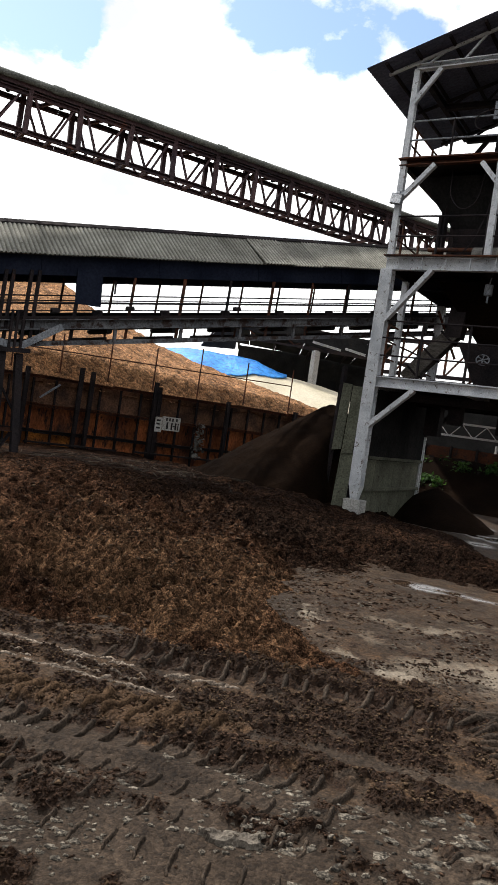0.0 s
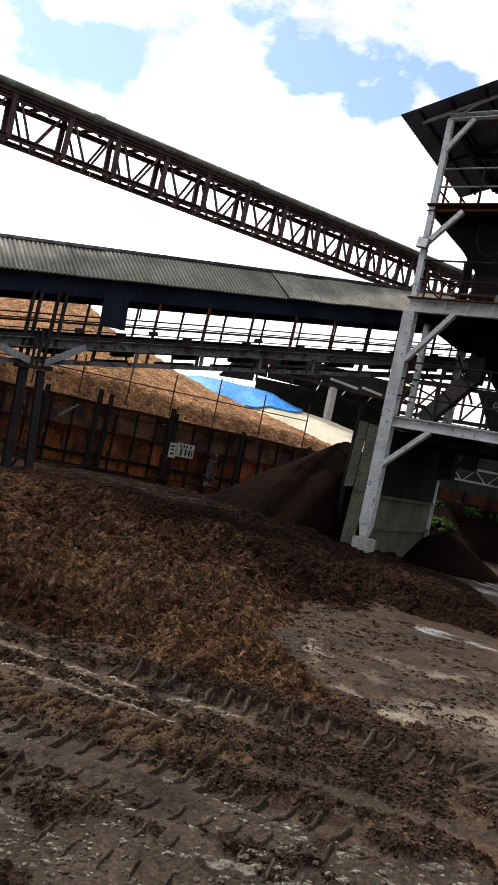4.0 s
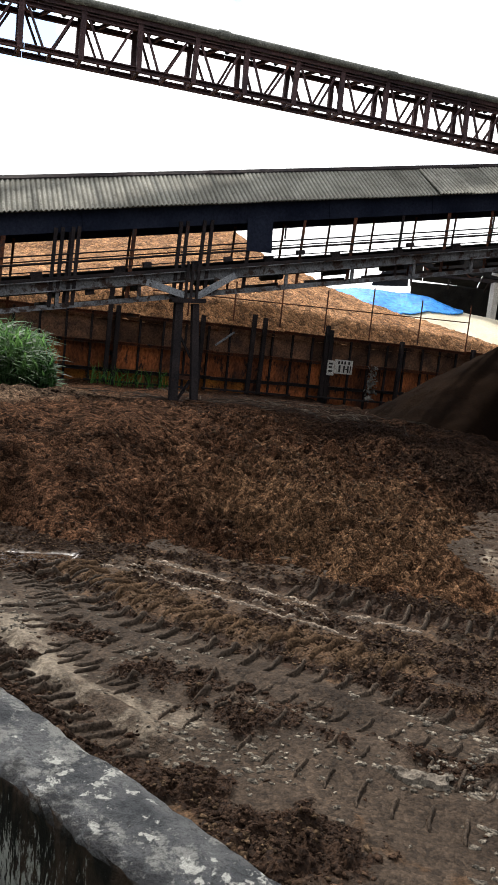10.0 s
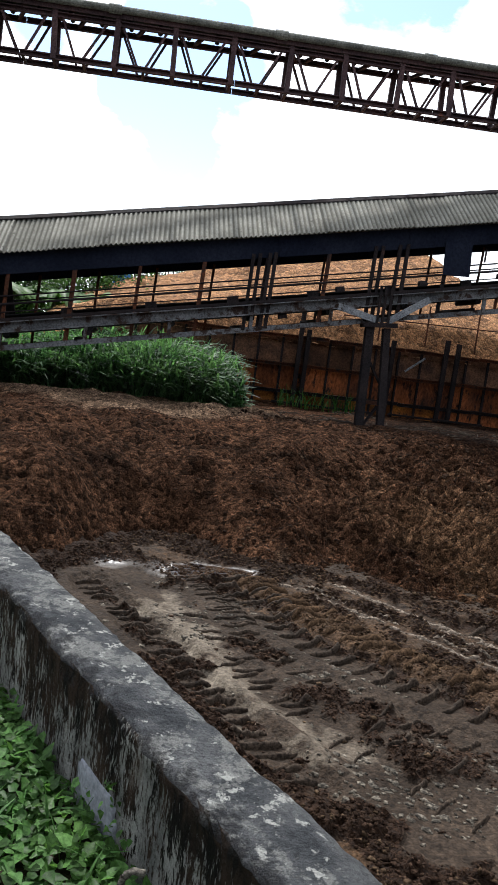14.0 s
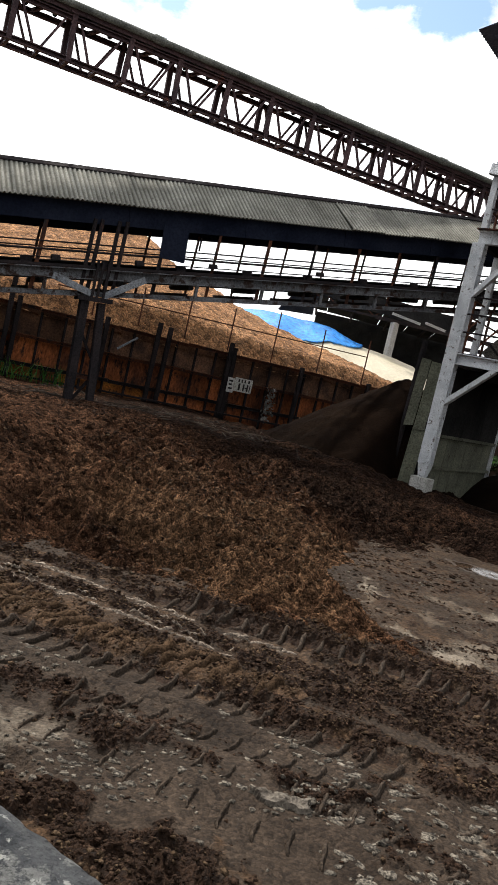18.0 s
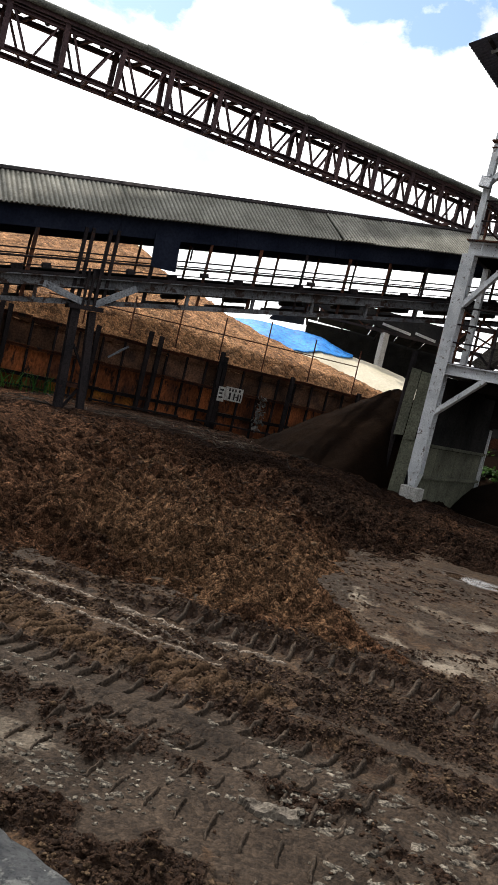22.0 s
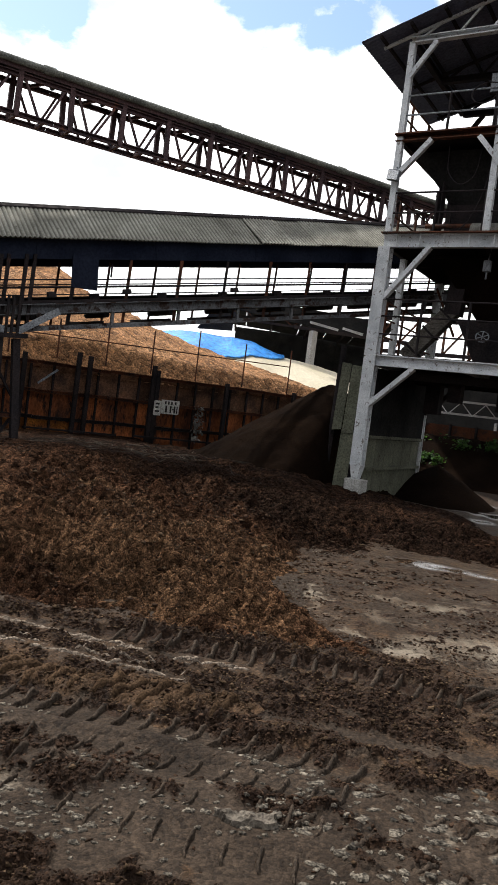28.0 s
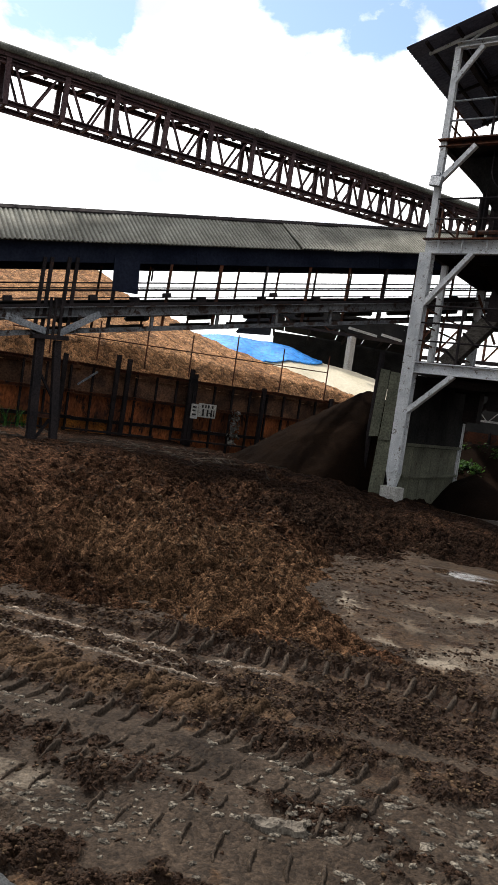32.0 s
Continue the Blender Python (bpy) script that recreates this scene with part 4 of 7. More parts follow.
def z_cone(x, y):
    r = np.hypot((x - 2.2) * np.where(x < 2.2, 0.85, 1.0), y - 18.6)
    z = 2.75 - 0.8 * np.sqrt(r * r + 0.04) + 0.06 * fbm(x, y, 2.0, 4, 25) + 0.05 * (billow(x, y, 3.5, 3, 26, 0.6) - 0.5)
    a = (x - 2.69) * 0.853 - (y - 16.57) * 0.522
    b = (x - 2.69) * 0.522 + (y - 16.57) * 0.853
    # held back by the leaning sheets and by the sheet wall
    return z - 9 * np.clip(a + 1.0, 0, 0.35) * np.clip((0.6 - b) / 0.1, 0, 1) - 8 * np.maximum(a + 0.1, 0)


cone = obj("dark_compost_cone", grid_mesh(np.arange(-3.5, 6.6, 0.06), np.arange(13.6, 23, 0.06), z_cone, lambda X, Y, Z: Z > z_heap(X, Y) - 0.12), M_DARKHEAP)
tagged(cone, "steep dark cone of fresh compost against green sheets", "compost heap", kind="stuff")


def z_black(x, y):
    r = np.hypot((x - 5.3), (y - 19.6) * 0.8)
    return 0.95 - 0.62 * r + 0.05 * fbm(x, y, 2, 4, 35)


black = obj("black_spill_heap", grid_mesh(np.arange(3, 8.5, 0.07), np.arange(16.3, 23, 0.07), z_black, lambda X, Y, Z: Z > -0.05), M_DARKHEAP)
tagged(black, "small black heap spilled under the steel tower", "compost heap", kind="stuff")

# ---- loose clods ----
ICO = [(0, 0, 1), (1, 0, 0.1), (0.25, 0.95, -0.1), (-0.85, 0.55, 0.15), (-0.8, -0.6, -0.1), (0.3, -0.95, 0.1), (0, 0, -0.8)]
ICOF = [(0, 1, 2), (0, 2, 3), (0, 3, 4), (0, 4, 5), (0, 5, 1), (6, 2, 1), (6, 3, 2), (6, 4, 3), (6, 5, 4), (6, 1, 5)]


def clods(name, label, px, py, pz, size, material, flat=0.6):
    """Many small irregular lumps as one mesh."""
    k = len(px)
    rng = np.random.default_rng(len(name) + k)
    base = np.array(ICO)[None] * (0.45 + 1.1 * rng.random((k, 7, 1)))
    base = base * size[:, None, None] * (0.6 + 0.8 * rng.random((k, 1, 3))) * np.array([1.15, 1, flat])
    a = rng.random(k) * 6.283
    c, s_ = np.cos(a)[:, None], np.sin(a)[:, None]
    x, y = base[..., 0] * c - base[..., 1] * s_, base[..., 0] * s_ + base[..., 1] * c
    co = np.stack([x + px[:, None], y + py[:, None], base[..., 2] + pz[:, None]], -1).reshape(-1, 3)
    f = (np.array(ICOF)[None] + 7 * np.arange(k)[:, None, None]).reshape(-1, 3)
    me = bpy.data.meshes.new(name)
    me.vertices.add(len(co))
    me.vertices.foreach_set("co", co.ravel())
    me.loops.add(f.size)
    me.loops.foreach_set("vertex_index", f.ravel())
    me.polygons.add(len(f))
    me.polygons.foreach_set("loop_start", np.arange(0, f.size, 3))
    me.update(calc_edges=True)
    ob = obj(name, me, material)
    return tagged(ob, label, "clods", kind="stuff")


def scatter_heap():
    rng = np.random.default_rng(5)
    x, y = rng.uniform(-5.6, 3.0, 110000), rng.uniform(4.3, 12.0, 110000)
    d = heap_depth(x, y)
    w = np.clip(0.35 + 1.4 * fbm(x, y, 1.1, 3, 36), 0.06, 1) * np.where(d < 0.8, 1.0, 0.75) * np.clip(9.5 / (y + 2.5), 0.3, 1)
    k = (d > -0.2) & (rng.random(len(x)) < w) & (wall_c(x, y) > 1.35)
    x, y, d = x[k], y[k], d[k]
    z = np.maximum(z_heap(x, y), z_yard(x, y))
    sz = (0.004 + 0.02 * rng.random(len(x)) ** 3.5) * np.clip(y / 7, 0.8, 1.5)
    lo = rng.random(len(x)) < np.clip(heap_loose(x, y) * 0.6, 0.04, 0.6)
    clods("compost_clods", "loose dark brown clods scattered over the heap", x[~lo], y[~lo], z[~lo] + sz[~lo] * 0.0, sz[~lo], M_CLOD)
    clods("dry_clods", "loose tan crumbs scattered over the heap", x[lo], y[lo], z[lo] + sz[lo] * 0.0, sz[lo], M_CLODLIGHT)
    # crumbs thrown up along the wheel tracks and by the wall
    x, y = rng.uniform(-4, 3.0, 160000), rng.uniform(2.2, 6.6, 160000)
    w = np.clip(m_crumb(x, y) - 0.1, 0, 1) * 0.9 + 0.004
    k = (rng.random(len(x)) < w) & (wall_c(x, y) > 1.36) & (np.abs(line_uv(LINE_A, x, y)[1]) > 0.17)
    x, y = x[k], y[k]
    sz = 0.003 + 0.015 * rng.random(len(x)) ** 3.5
    tan = rng.random(len(x)) < np.clip(m_brown(x, y) * 0.8, 0.03, 0.7)
    z = z_yard(x, y) + sz * 0.1
    clods("mud_crumbs", "small crumbs of dark soil on the wheel tracks", x[~tan], y[~tan], z[~tan], sz[~tan], M_CLOD)
    clods("tan_crumbs", "small crumbs of tan compost on the wheel tracks", x[tan], y[tan], z[tan], sz[tan], M_CLODLIGHT)
    # debris on the hard ground beside the heap
    x, y = rng.uniform(0.7, 3.2, 9000), rng.uniform(5.9, 10.5, 9000)
    k = (heap_depth(x, y) < 0) & (m_wet(x, y) < 0.3) & (rng.random(len(x)) < np.clip(0.3 + 2.4 * fbm(x, y * 1.7, 3.0, 4, 124, 0.65), 0.03, 0.9))
    x, y = x[k], y[k]
    sz = (0.004 + 0.02 * rng.random(len(x)) ** 4) * y / 6.5
    clods("yard_debris", "dark crumbs and bits strewn over the hard ground", x, y, z_yard(x, y) + sz * 0.1, sz, M_CLOD, 0.45)
    k = rng.random(len(x)) < 0.12
    flakes("grit_flakes", "pale chips lying on the hard ground", x[k] + 0.05, y[k] + 0.06, 0.008 + 0.02 * rng.random(k.sum()) ** 2, M_PEBBLE, 43)
    # thin pale flakes pressed in the smooth mud
    x, y = rng.uniform(-3.2, 1.4, 5200), rng.uniform(2.9, 5.2, 5200)
    w = np.clip(0.4 + 2.2 * fbm(x, y, 2.1, 3, 38), 0.05, 0.95) * np.clip((1.3 - x) / 1.0, 0, 1)
    k = (wall_c(x, y) > 1.45) & (m_crumb(x, y) < 0.35) & (line_uv(LINE_B, x, y)[1] < -0.05) & (rng.random(len(x)) < w)
    bx, by = rng.uniform(0.5, 2.0, 260), rng.uniform(2.7, 4.0, 260)
    j = m_crumb(bx, by) < 0.3
    flakes("mud_plates", "flat pale plates of drying mud on the hard ground", bx[j], by[j], 0.015 + 0.035 * rng.random(j.sum()) ** 2, M_PEBBLE, 44)
    flakes("pale_flakes", "thin pale flakes of dried mud on the wet ground", x[k], y[k], 0.009 + 0.024 * rng.random(k.sum()) ** 2, M_PEBBLE, 41)


def flakes(name, label, px, py, size, material, seed):
    """Flat ragged flakes lying on the mud, as one mesh."""
    rng = np.random.default_rng(seed)
    k, m = len(px), 9
    a = np.arange(m)[None] * (2 * math.pi / m) + rng.normal(0, 0.2, (k, m))
    r = size[:, None] * rng.uniform(0.45, 1.15, (k, m))
    turn = rng.normal(0.1, 0.5, k)[:, None]
    lx, ly = 1.25 * r * np.cos(a), 0.75 * r * np.sin(a)
    x, y = px[:, None] + lx * np.cos(turn) - ly * np.sin(turn), py[:, None] + lx * np.sin(turn) + ly * np.cos(turn)
    z = z_yard(px, py)[:, None] + 0.05 * (x - px[:, None]) * rng.normal(0, 1, k)[:, None]
    lo = np.stack([x, y, z - 0.006], -1)
    hi = np.stack([px[:, None] + (x - px[:, None]) * 0.92, py[:, None] + (y - py[:, None]) * 0.92, z + 0.003 + 0.004 * rng.random((k, m))], -1)
    mid = np.stack([px, py, z_yard(px, py) + 0.005], -1)[:, None]
    co = np.concatenate([lo, hi, mid], 1).reshape(-1, 3)
    fs = []
    for j in range(m):
        n_ = (j + 1) % m
        fs += [(j, n_, m + n_), (j, m + n_, m + j), (m + j, m + n_, 2 * m)]
    f = (np.array(fs)[None] + (2 * m + 1) * np.arange(k)[:, None, None]).reshape(-1, 3)
    me = bpy.data.meshes.new(name)
    me.vertices.add(len(co))
    me.vertices.foreach_set("co", co.ravel())
    me.loops.add(f.size)
    me.loops.foreach_set("vertex_index", f.ravel())
    me.polygons.add(len(f))
    me.polygons.foreach_set("loop_start", np.arange(0, f.size, 3))
    me.update(calc_edges=True)
    return tagged(obj(name, me, material), label, "mud flakes", kind="stuff")


# ridges that the tyre lugs left: line of the row, ridge length, height, pitch, half width, lean of the far end, curl of the near end, share kept
LUG_ROWS = [
    (LINE_A, 0.36, 0.042, 0.157, 0.018, 0.012, 0.028, 1.0, M_LUG),
    ([(px, py + 0.34) for px, py in LINE_A[1:4]], 0.2, 0.035, 0.157, 0.018, 0.03, 0.0, 0.75, M_LUGTAN),
    (LINE_PALE[:4], 0.04, 0.013, 0.085, 0.013, 0.1, 0.0, 0.85, M_LUGPALE),
    (LINE_PALE_NEAR[:4], 0.04, 0.013, 0.085, 0.013, 0.1, 0.0, 0.85, M_LUGPALE),
    ([(px + 0.05, py - 0.09) for px, py in LINE_PALE[:4]], 0.035, 0.009, 0.09, 0.011, 0.09, 0.0, 0.6, M_LUGPALE),
    ([(px + 0.05, py + 0.09) for px, py in LINE_PALE_NEAR[:4]], 0.035, 0.009, 0.09, 0.011, 0.09, 0.0, 0.55, M_LUGPALE),
    (LINE_B_TOP, 0.36, 0.034, 0.157, 0.03, 0.1, 0.0, 0.9, M_LUGTAN),
    (LINE_B, 0.25, 0.034, 0.157, 0.015, 0.02, 0.035, 0.97, M_LUG),
    (LINE_C, 0.19, 0.022, 0.157, 0.0115, 0.03, 0.03, 0.85, M_LUG),
    (LINE_E, 0.19, 0.02, 0.157, 0.011, 0.0, 0.025, 0.7, M_LUG),
    (LINE_D, 0.2, 0.02, 0.157, 0.011, 0.0, -0.015, 0.9, M_LUG),
    (LINE_F, 0.15, 0.016, 0.15, 0.015, 0.03, 0.02, 0.6, M_LUG),
    (LINE_G, 0.15, 0.016, 0.15, 0.015, 0.03, 0.02, 0.6, M_LUG),
    (LINE_WALL, 0.22, 0.03, 0.11, 0.014, 0.05, 0.03, 0.9, M_LUG),
    ([(-2.95, 5.25), (-2.5, 4.98), (-2.1, 4.62)], 0.22, 0.02, 0.1, 0.012, 0.04, 0.03, 0.9, M_LUG),
    ([(-2.75, 5.5), (-2.3, 5.3), (-1.9, 5.05)], 0.22, 0.02, 0.1, 0.012, 0.04, 0.02, 0.85, M_LUG),
    ([(-2.6, 4.62), (-2.2, 4.32), (-1.75, 4.0), (-1.2, 3.75)], 0.18, 0.02, 0.15, 0.016, 0.04, 0.03, 0.6, M_LUG),
    ([(2.25, 4.45), (2.27, 5.0), (2.23, 5.62)], 0.7, 0.04, 0.105, 0.02, 0.02, 0.05, 0.95, M_LUG),
]


def lug_ridges():
    rng = random.Random(19)
    tracks = thing("wheel_tracks", "rows of curved mud ridges pressed up by tyre lugs", "wheel tracks", kind="structure")
    prof = [(math.cos(math.pi * j / 6), math.sin(math.pi * j / 6)) for j in range(7)]
    for pts, ln, ht, pitch, wd, lean, curl, share, material in LUG_ROWS:
        run, nxt = 0.0, 0.0
        for (ax, ay), (bx, by) in zip(pts, pts[1:]):
            L_ = math.hypot(bx - ax, by - ay)
            tx, ty = (bx - ax) / L_, (by - ay) / L_
            while nxt < run + L_:
                u = nxt - run
                nxt += pitch * rng.uniform(0.94, 1.06)
                keep = rng.random() < share
                l_, h_, w_ = ln * rng.uniform(0.85, 1.1), ht * rng.uniform(0.75, 1.15), wd * rng.uniform(0.85, 1.15)
                k_, c_ = lean * rng.uniform(0.7, 1.3), curl * rng.uniform(0.6, 1.3)
                shift = rng.uniform(-0.02, 0.02)
                if not keep:
                    continue
                m = 11
                spine = []
                for i in range(m):
                    t = i / (m - 1) - 0.5
                    along = k_ * t + 0.6 * k_ * max(0.0, t - 0.25) - c_ * (max(0.0, -t - 0.15) / 0.35) ** 1.6 + rng.uniform(-0.003, 0.003)
                    across = t * l_ * (1 - 0.12 * max(0.0, -t - 0.2)) + shift
                    spine.append((ax + tx * (u + along) - ty * across, ay + ty * (u + along) + tx * across))
                g = z_yard(np.array([p[0] for p in spine]), np.array([p[1] for p in spine]))
                vs, fs = [], []
                for i in range(m):
                    p, q = spine[max(i - 1, 0)], spine[min(i + 1, m - 1)]
                    dl = math.hypot(q[0] - p[0], q[1] - p[1])
                    sx, sy = (q[1] - p[1]) / dl, -(q[0] - p[0]) / dl
                    e = (1 - (abs(2 * (i + 0.15) / (m - 0.7) - 1)) ** 4) ** 0.5 if 0 < i < m - 1 else 0.3
                    bulb = 1 + 0.25 * math.exp(-((i - 8.0) / 1.6) ** 2)
                    for cx, cz_ in prof:
                        o = cx * w_ * (0.55 + 0.45 * e) * bulb * rng.uniform(0.92, 1.08)
                        vs.append((spine[i][0] + sx * o, spine[i][1] + sy * o, float(g[i]) - 0.012 + (h_ * e * bulb + 0.012) * cz_ * rng.uniform(0.93, 1.05)))
                for i in range(m - 1):
                    for j in range(6):
                        q = 7 * i + j
                        fs.append((q, q + 7, q + 8, q + 1))
                fs += [tuple(range(7)), tuple(range(7 * (m - 1) + 6, 7 * (m - 1) - 1, -1))]
                obj("ridge", from_lists(vs, fs, True), material, tracks)
            run += L_


lug_ridges()
scatter_heap()


def mud_flake():
    """A thin crumpled slab with a broken outline."""
    nx, ny = 30, 12
    x, y = np.meshgrid(np.linspace(-0.2, 0.2, nx), np.linspace(-0.06, 0.06, ny))
    edge = (x / 0.19) ** 2 + (y / 0.052) ** 2 + 1.1 * fbm(x, y, 14.0, 3, 126)
    h = np.where(edge < 1, 0.016 + 0.022 * billow(x, y, 16.0, 3, 127, 0.6), -0.012)
    zz = float(z_yard(np.array(0.28), np.array(3.46)))
    vs = np.stack([x + 0.28, y + 3.46, h + zz], -1).reshape(-1, 3)
    fs = [(j * nx + i, j * nx + i + 1, (j + 1) * nx + i + 1, (j + 1) * nx + i) for j in range(ny - 1) for i in range(nx - 1)]
    ob = obj("mud_slab", from_lists(vs, fs), M_FLAKE)
    tagged(ob, "thin pale slab of dried mud lying on wet ground", "mud slab")


mud_flake()


def flake_bits():
    rng = np.random.default_rng(31)
    x, y = rng.normal(0.4, 0.2, 90), rng.normal(3.5, 0.08, 90)
    flakes("mud_flakes", "thin pale flakes of dried mud round the slab", x, y, 0.01 + 0.022 * rng.random(90) ** 2, M_PEBBLE, 33)


flake_bits()

def twig_litter():
    rng = np.random.default_rng(52)
    k = 520
    x, y = rng.uniform(-6.5, 0.2, k), rng.uniform(13.5, 18.0, k)
    keep = (-x * SA + y * CA < 18.6) & (rng.random(k) < np.clip(0.4 + 2 * fbm(x, y, 0.8, 3, 53), 0.1, 1))
    x, y = x[keep], y[keep]
    vs, fs = [], []
    for i in range(len(x)):
        a, ln, r = rng.uniform(0, 3.14), rng.uniform(0.12, 0.5), rng.uniform(0.004, 0.011)
        dx, dy = math.cos(a) * ln / 2, math.sin(a) * ln / 2
        z0, z1 = (float(z_heap(np.array(x[i] + q * dx), np.array(y[i] + q * dy))) + 0.02 for q in (-1, 1))
        v, f = prism(disc(r, 5), (x[i] - dx, y[i] - dy, z0), (x[i] + dx, y[i] + dy, z1 + rng.uniform(0, 0.05)))
        fs += [tuple(len(vs) + q for q in face) for face in f]
        vs += v
    tagged(obj("twig_litter", from_lists(vs, fs), M_TWIG), "dead twigs and stalks strewn over the heap's crest", "twigs", kind="stuff")


twig_litter()

# ---- boundary wall ----
wall_thing = thing("boundary_wall", "low mossy concrete wall with black streaks and lichen-spotted top", "wall", kind="structure")


def wall_xy(u, c):
    """u along the wall to the left and away, c across it."""
    return Vector((-WALL_N[1] * u + WALL_N[0] * c, WALL_N[0] * u + WALL_N[1] * c, 0))


def build_wall(u0, u1, name, drop=0.0):
    us = np.arange(u0, u1 + 0.001, 0.03)
    prof = [(1.05, -0.1), (1.05, 0.2), (1.05, 0.35), (1.05, 0.5), (1.05, 0.62), (1.05, 0.73), (1.05, 0.765), (1.053, 0.782), (1.062, 0.795), (1.08, 0.8), (1.12, 0.803), (1.17, 0.803), (1.22, 0.803), (1.27, 0.8), (1.288, 0.796), (1.298, 0.782), (1.3, 0.76), (1.3, 0.4), (1.3, -0.2)]
    vs, fs = [], []
    U, K = np.meshgrid(us, np.arange(len(prof)), indexing="ij")
    nz1 = fbm(U, K * 0.37, 2.2, 4, 31)
    nz2 = fbm(U, K * 0.5, 13.0, 3, 32)
    for i, u in enumerate(us):
        for j, (c, z) in enumerate(prof):
            e = 0.011 * nz1[i, j] + 0.016 * nz2[i, j] * (1.0 if 0.7 < z < 0.8 else 0.6)
            p = wall_xy(u, c + e)
            vs.append((p.x, p.y, z - drop + (0.008 * nz1[i, j] + 0.007 * nz2[i, j] if z > 0.6 else 0)))
    k = len(prof)
    for i in range(len(us) - 1):
        for j in range(k - 1):
            a = i * k + j
            fs.append((a, a + 1, a + k + 1, a + k))
    fs += [tuple(range(k)), tuple(range(len(vs) - k, len(vs)))[::-1]]
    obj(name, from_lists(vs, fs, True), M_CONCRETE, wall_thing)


build_wall(-6, 5.05, "wall_body")
build_wall(5.05, 6.95, "wall_block", 0.06)
build_wall(6.98, 9.5, "wall_block", 0.1)

def repair_patch():
    """Thin smear of paler plaster on the weed side of the wall."""
    us, zs = np.arange(1.84, 2.2, 0.02), np.arange(0.26, 0.56, 0.02)
    U, Z = np.meshgrid(us, zs, indexing="ij")
    e = 1 - ((U - 2.02) / 0.15) ** 4 - ((Z - 0.4) / 0.14) ** 4 + 0.9 * fbm(U, Z, 9.0, 3, 131)
    rise = 0.006 + 0.008 * np.clip(e, 0, 1) + 0.004 * fbm(U, Z, 16.0, 3, 132)
    vs, fs = [], []
    for i, u in enumerate(us):
        for j, z in enumerate(zs):
            p = wall_xy(u, 1.05 - rise[i, j])
            vs.append((p.x, p.y, z))
    n_ = len(zs)
    for i in range(len(us) - 1):
        for j in range(n_ - 1):
            if e[i, j] > 0:
                a = i * n_ + j
                fs.append((a, a + 1, a + n_ + 1, a + n_))
    patch = obj("plaster_patch", from_lists(vs, fs, True), M_PLASTER, wall_thing, "smooth grey mended plaster")
    sol = patch.modifiers.new("thickness", "SOLIDIFY")
    sol.thickness = 0.03
    sol.offset = -1.0


repair_patch()

# rusty steel beams laid over the wall
for (ax, ay, az), (bx, by, zz) in (((-6.6, 2.0, 0.5), (-4.13, 3.85, 0.84)), ((-8.5, 2.6, 0.45), (-6.13, 4.8, 0.85)), ((-10.3, 4.2, 0.5), (-8.4, 6.2, 0.82))):
    b = thing("steel_beam", "rusty steel beam laid across the concrete wall", "beam", group="beams on the wall")
    bar("web_and_flanges", (ax, ay, az), (bx, by, zz), ibeam(0.1, 0.125, 0.016), M_DARKRUST, b)

# ---- weeds and grass on the near side ----
def blades(name, label, category, roots, length, width, material, bend=0.5, seg=4, seed=1):
    """Arching grass blades: roots (k, 3); lengths and widths per blade."""
    rng = np.random.default_rng(seed)
    k = len(roots)
    az = rng.random(k) * 6.283
    lean = 0.1 + bend * rng.random(k)
    t = np.linspace(0, 1, seg + 1)
    out = (lean[:, None] * t[None] ** 2 + 0.12 * t[None]) * length[:, None]
    up = (t[None] - 0.5 * lean[:, None] * t[None] ** 2.5) * length[:, None]
    w = width[:, None] * np.clip(np.minimum(1, 3 * (1.03 - t)), 0.04, 1)[None] * 0.5
    cx, cy = np.cos(az)[:, None], np.sin(az)[:, None]
    mid = np.stack([roots[:, 0:1] + out * cx, roots[:, 1:2] + out * cy, roots[:, 2:3] + up], -1)
    sd = np.stack([-cy * w, cx * w, 0.25 * w], -1)
    co = np.stack([mid - sd, mid + sd], 2).reshape(-1, 3)
    base = (2 * (seg + 1)) * np.arange(k)[:, None, None]
    q = np.array([[2 * i, 2 * i + 1, 2 * i + 3, 2 * i + 2] for i in range(seg)])[None] + base
    q = q.reshape(-1, 4)
    me = bpy.data.meshes.new(name)
    me.vertices.add(len(co))
    me.vertices.foreach_set("co", co.ravel())
    me.loops.add(q.size)
    me.loops.foreach_set("vertex_index", q.ravel())
    me.polygons.add(len(q))
    me.polygons.foreach_set("loop_start", np.arange(0, q.size, 4))
    me.polygons.foreach_set("use_smooth", np.ones(len(q), bool))
    me.update(calc_edges=True)
    return tagged(obj(name, me, material), label, category, kind="stuff")


LEAF2 = np.array([(0, 0, 0), (0.22, 0.34, 0.06), (0.55, 0.25, 0.07), (1.0, 0, -0.1), (0.55, -0.25, 0.07), (0.22, -0.34, 0.06), (0.42, 0, -0.03)])
LEAF2F = [(0, 6, 1), (1, 6, 2), (2, 6, 3), (3, 6, 4), (4, 6, 5), (5, 6, 0)]


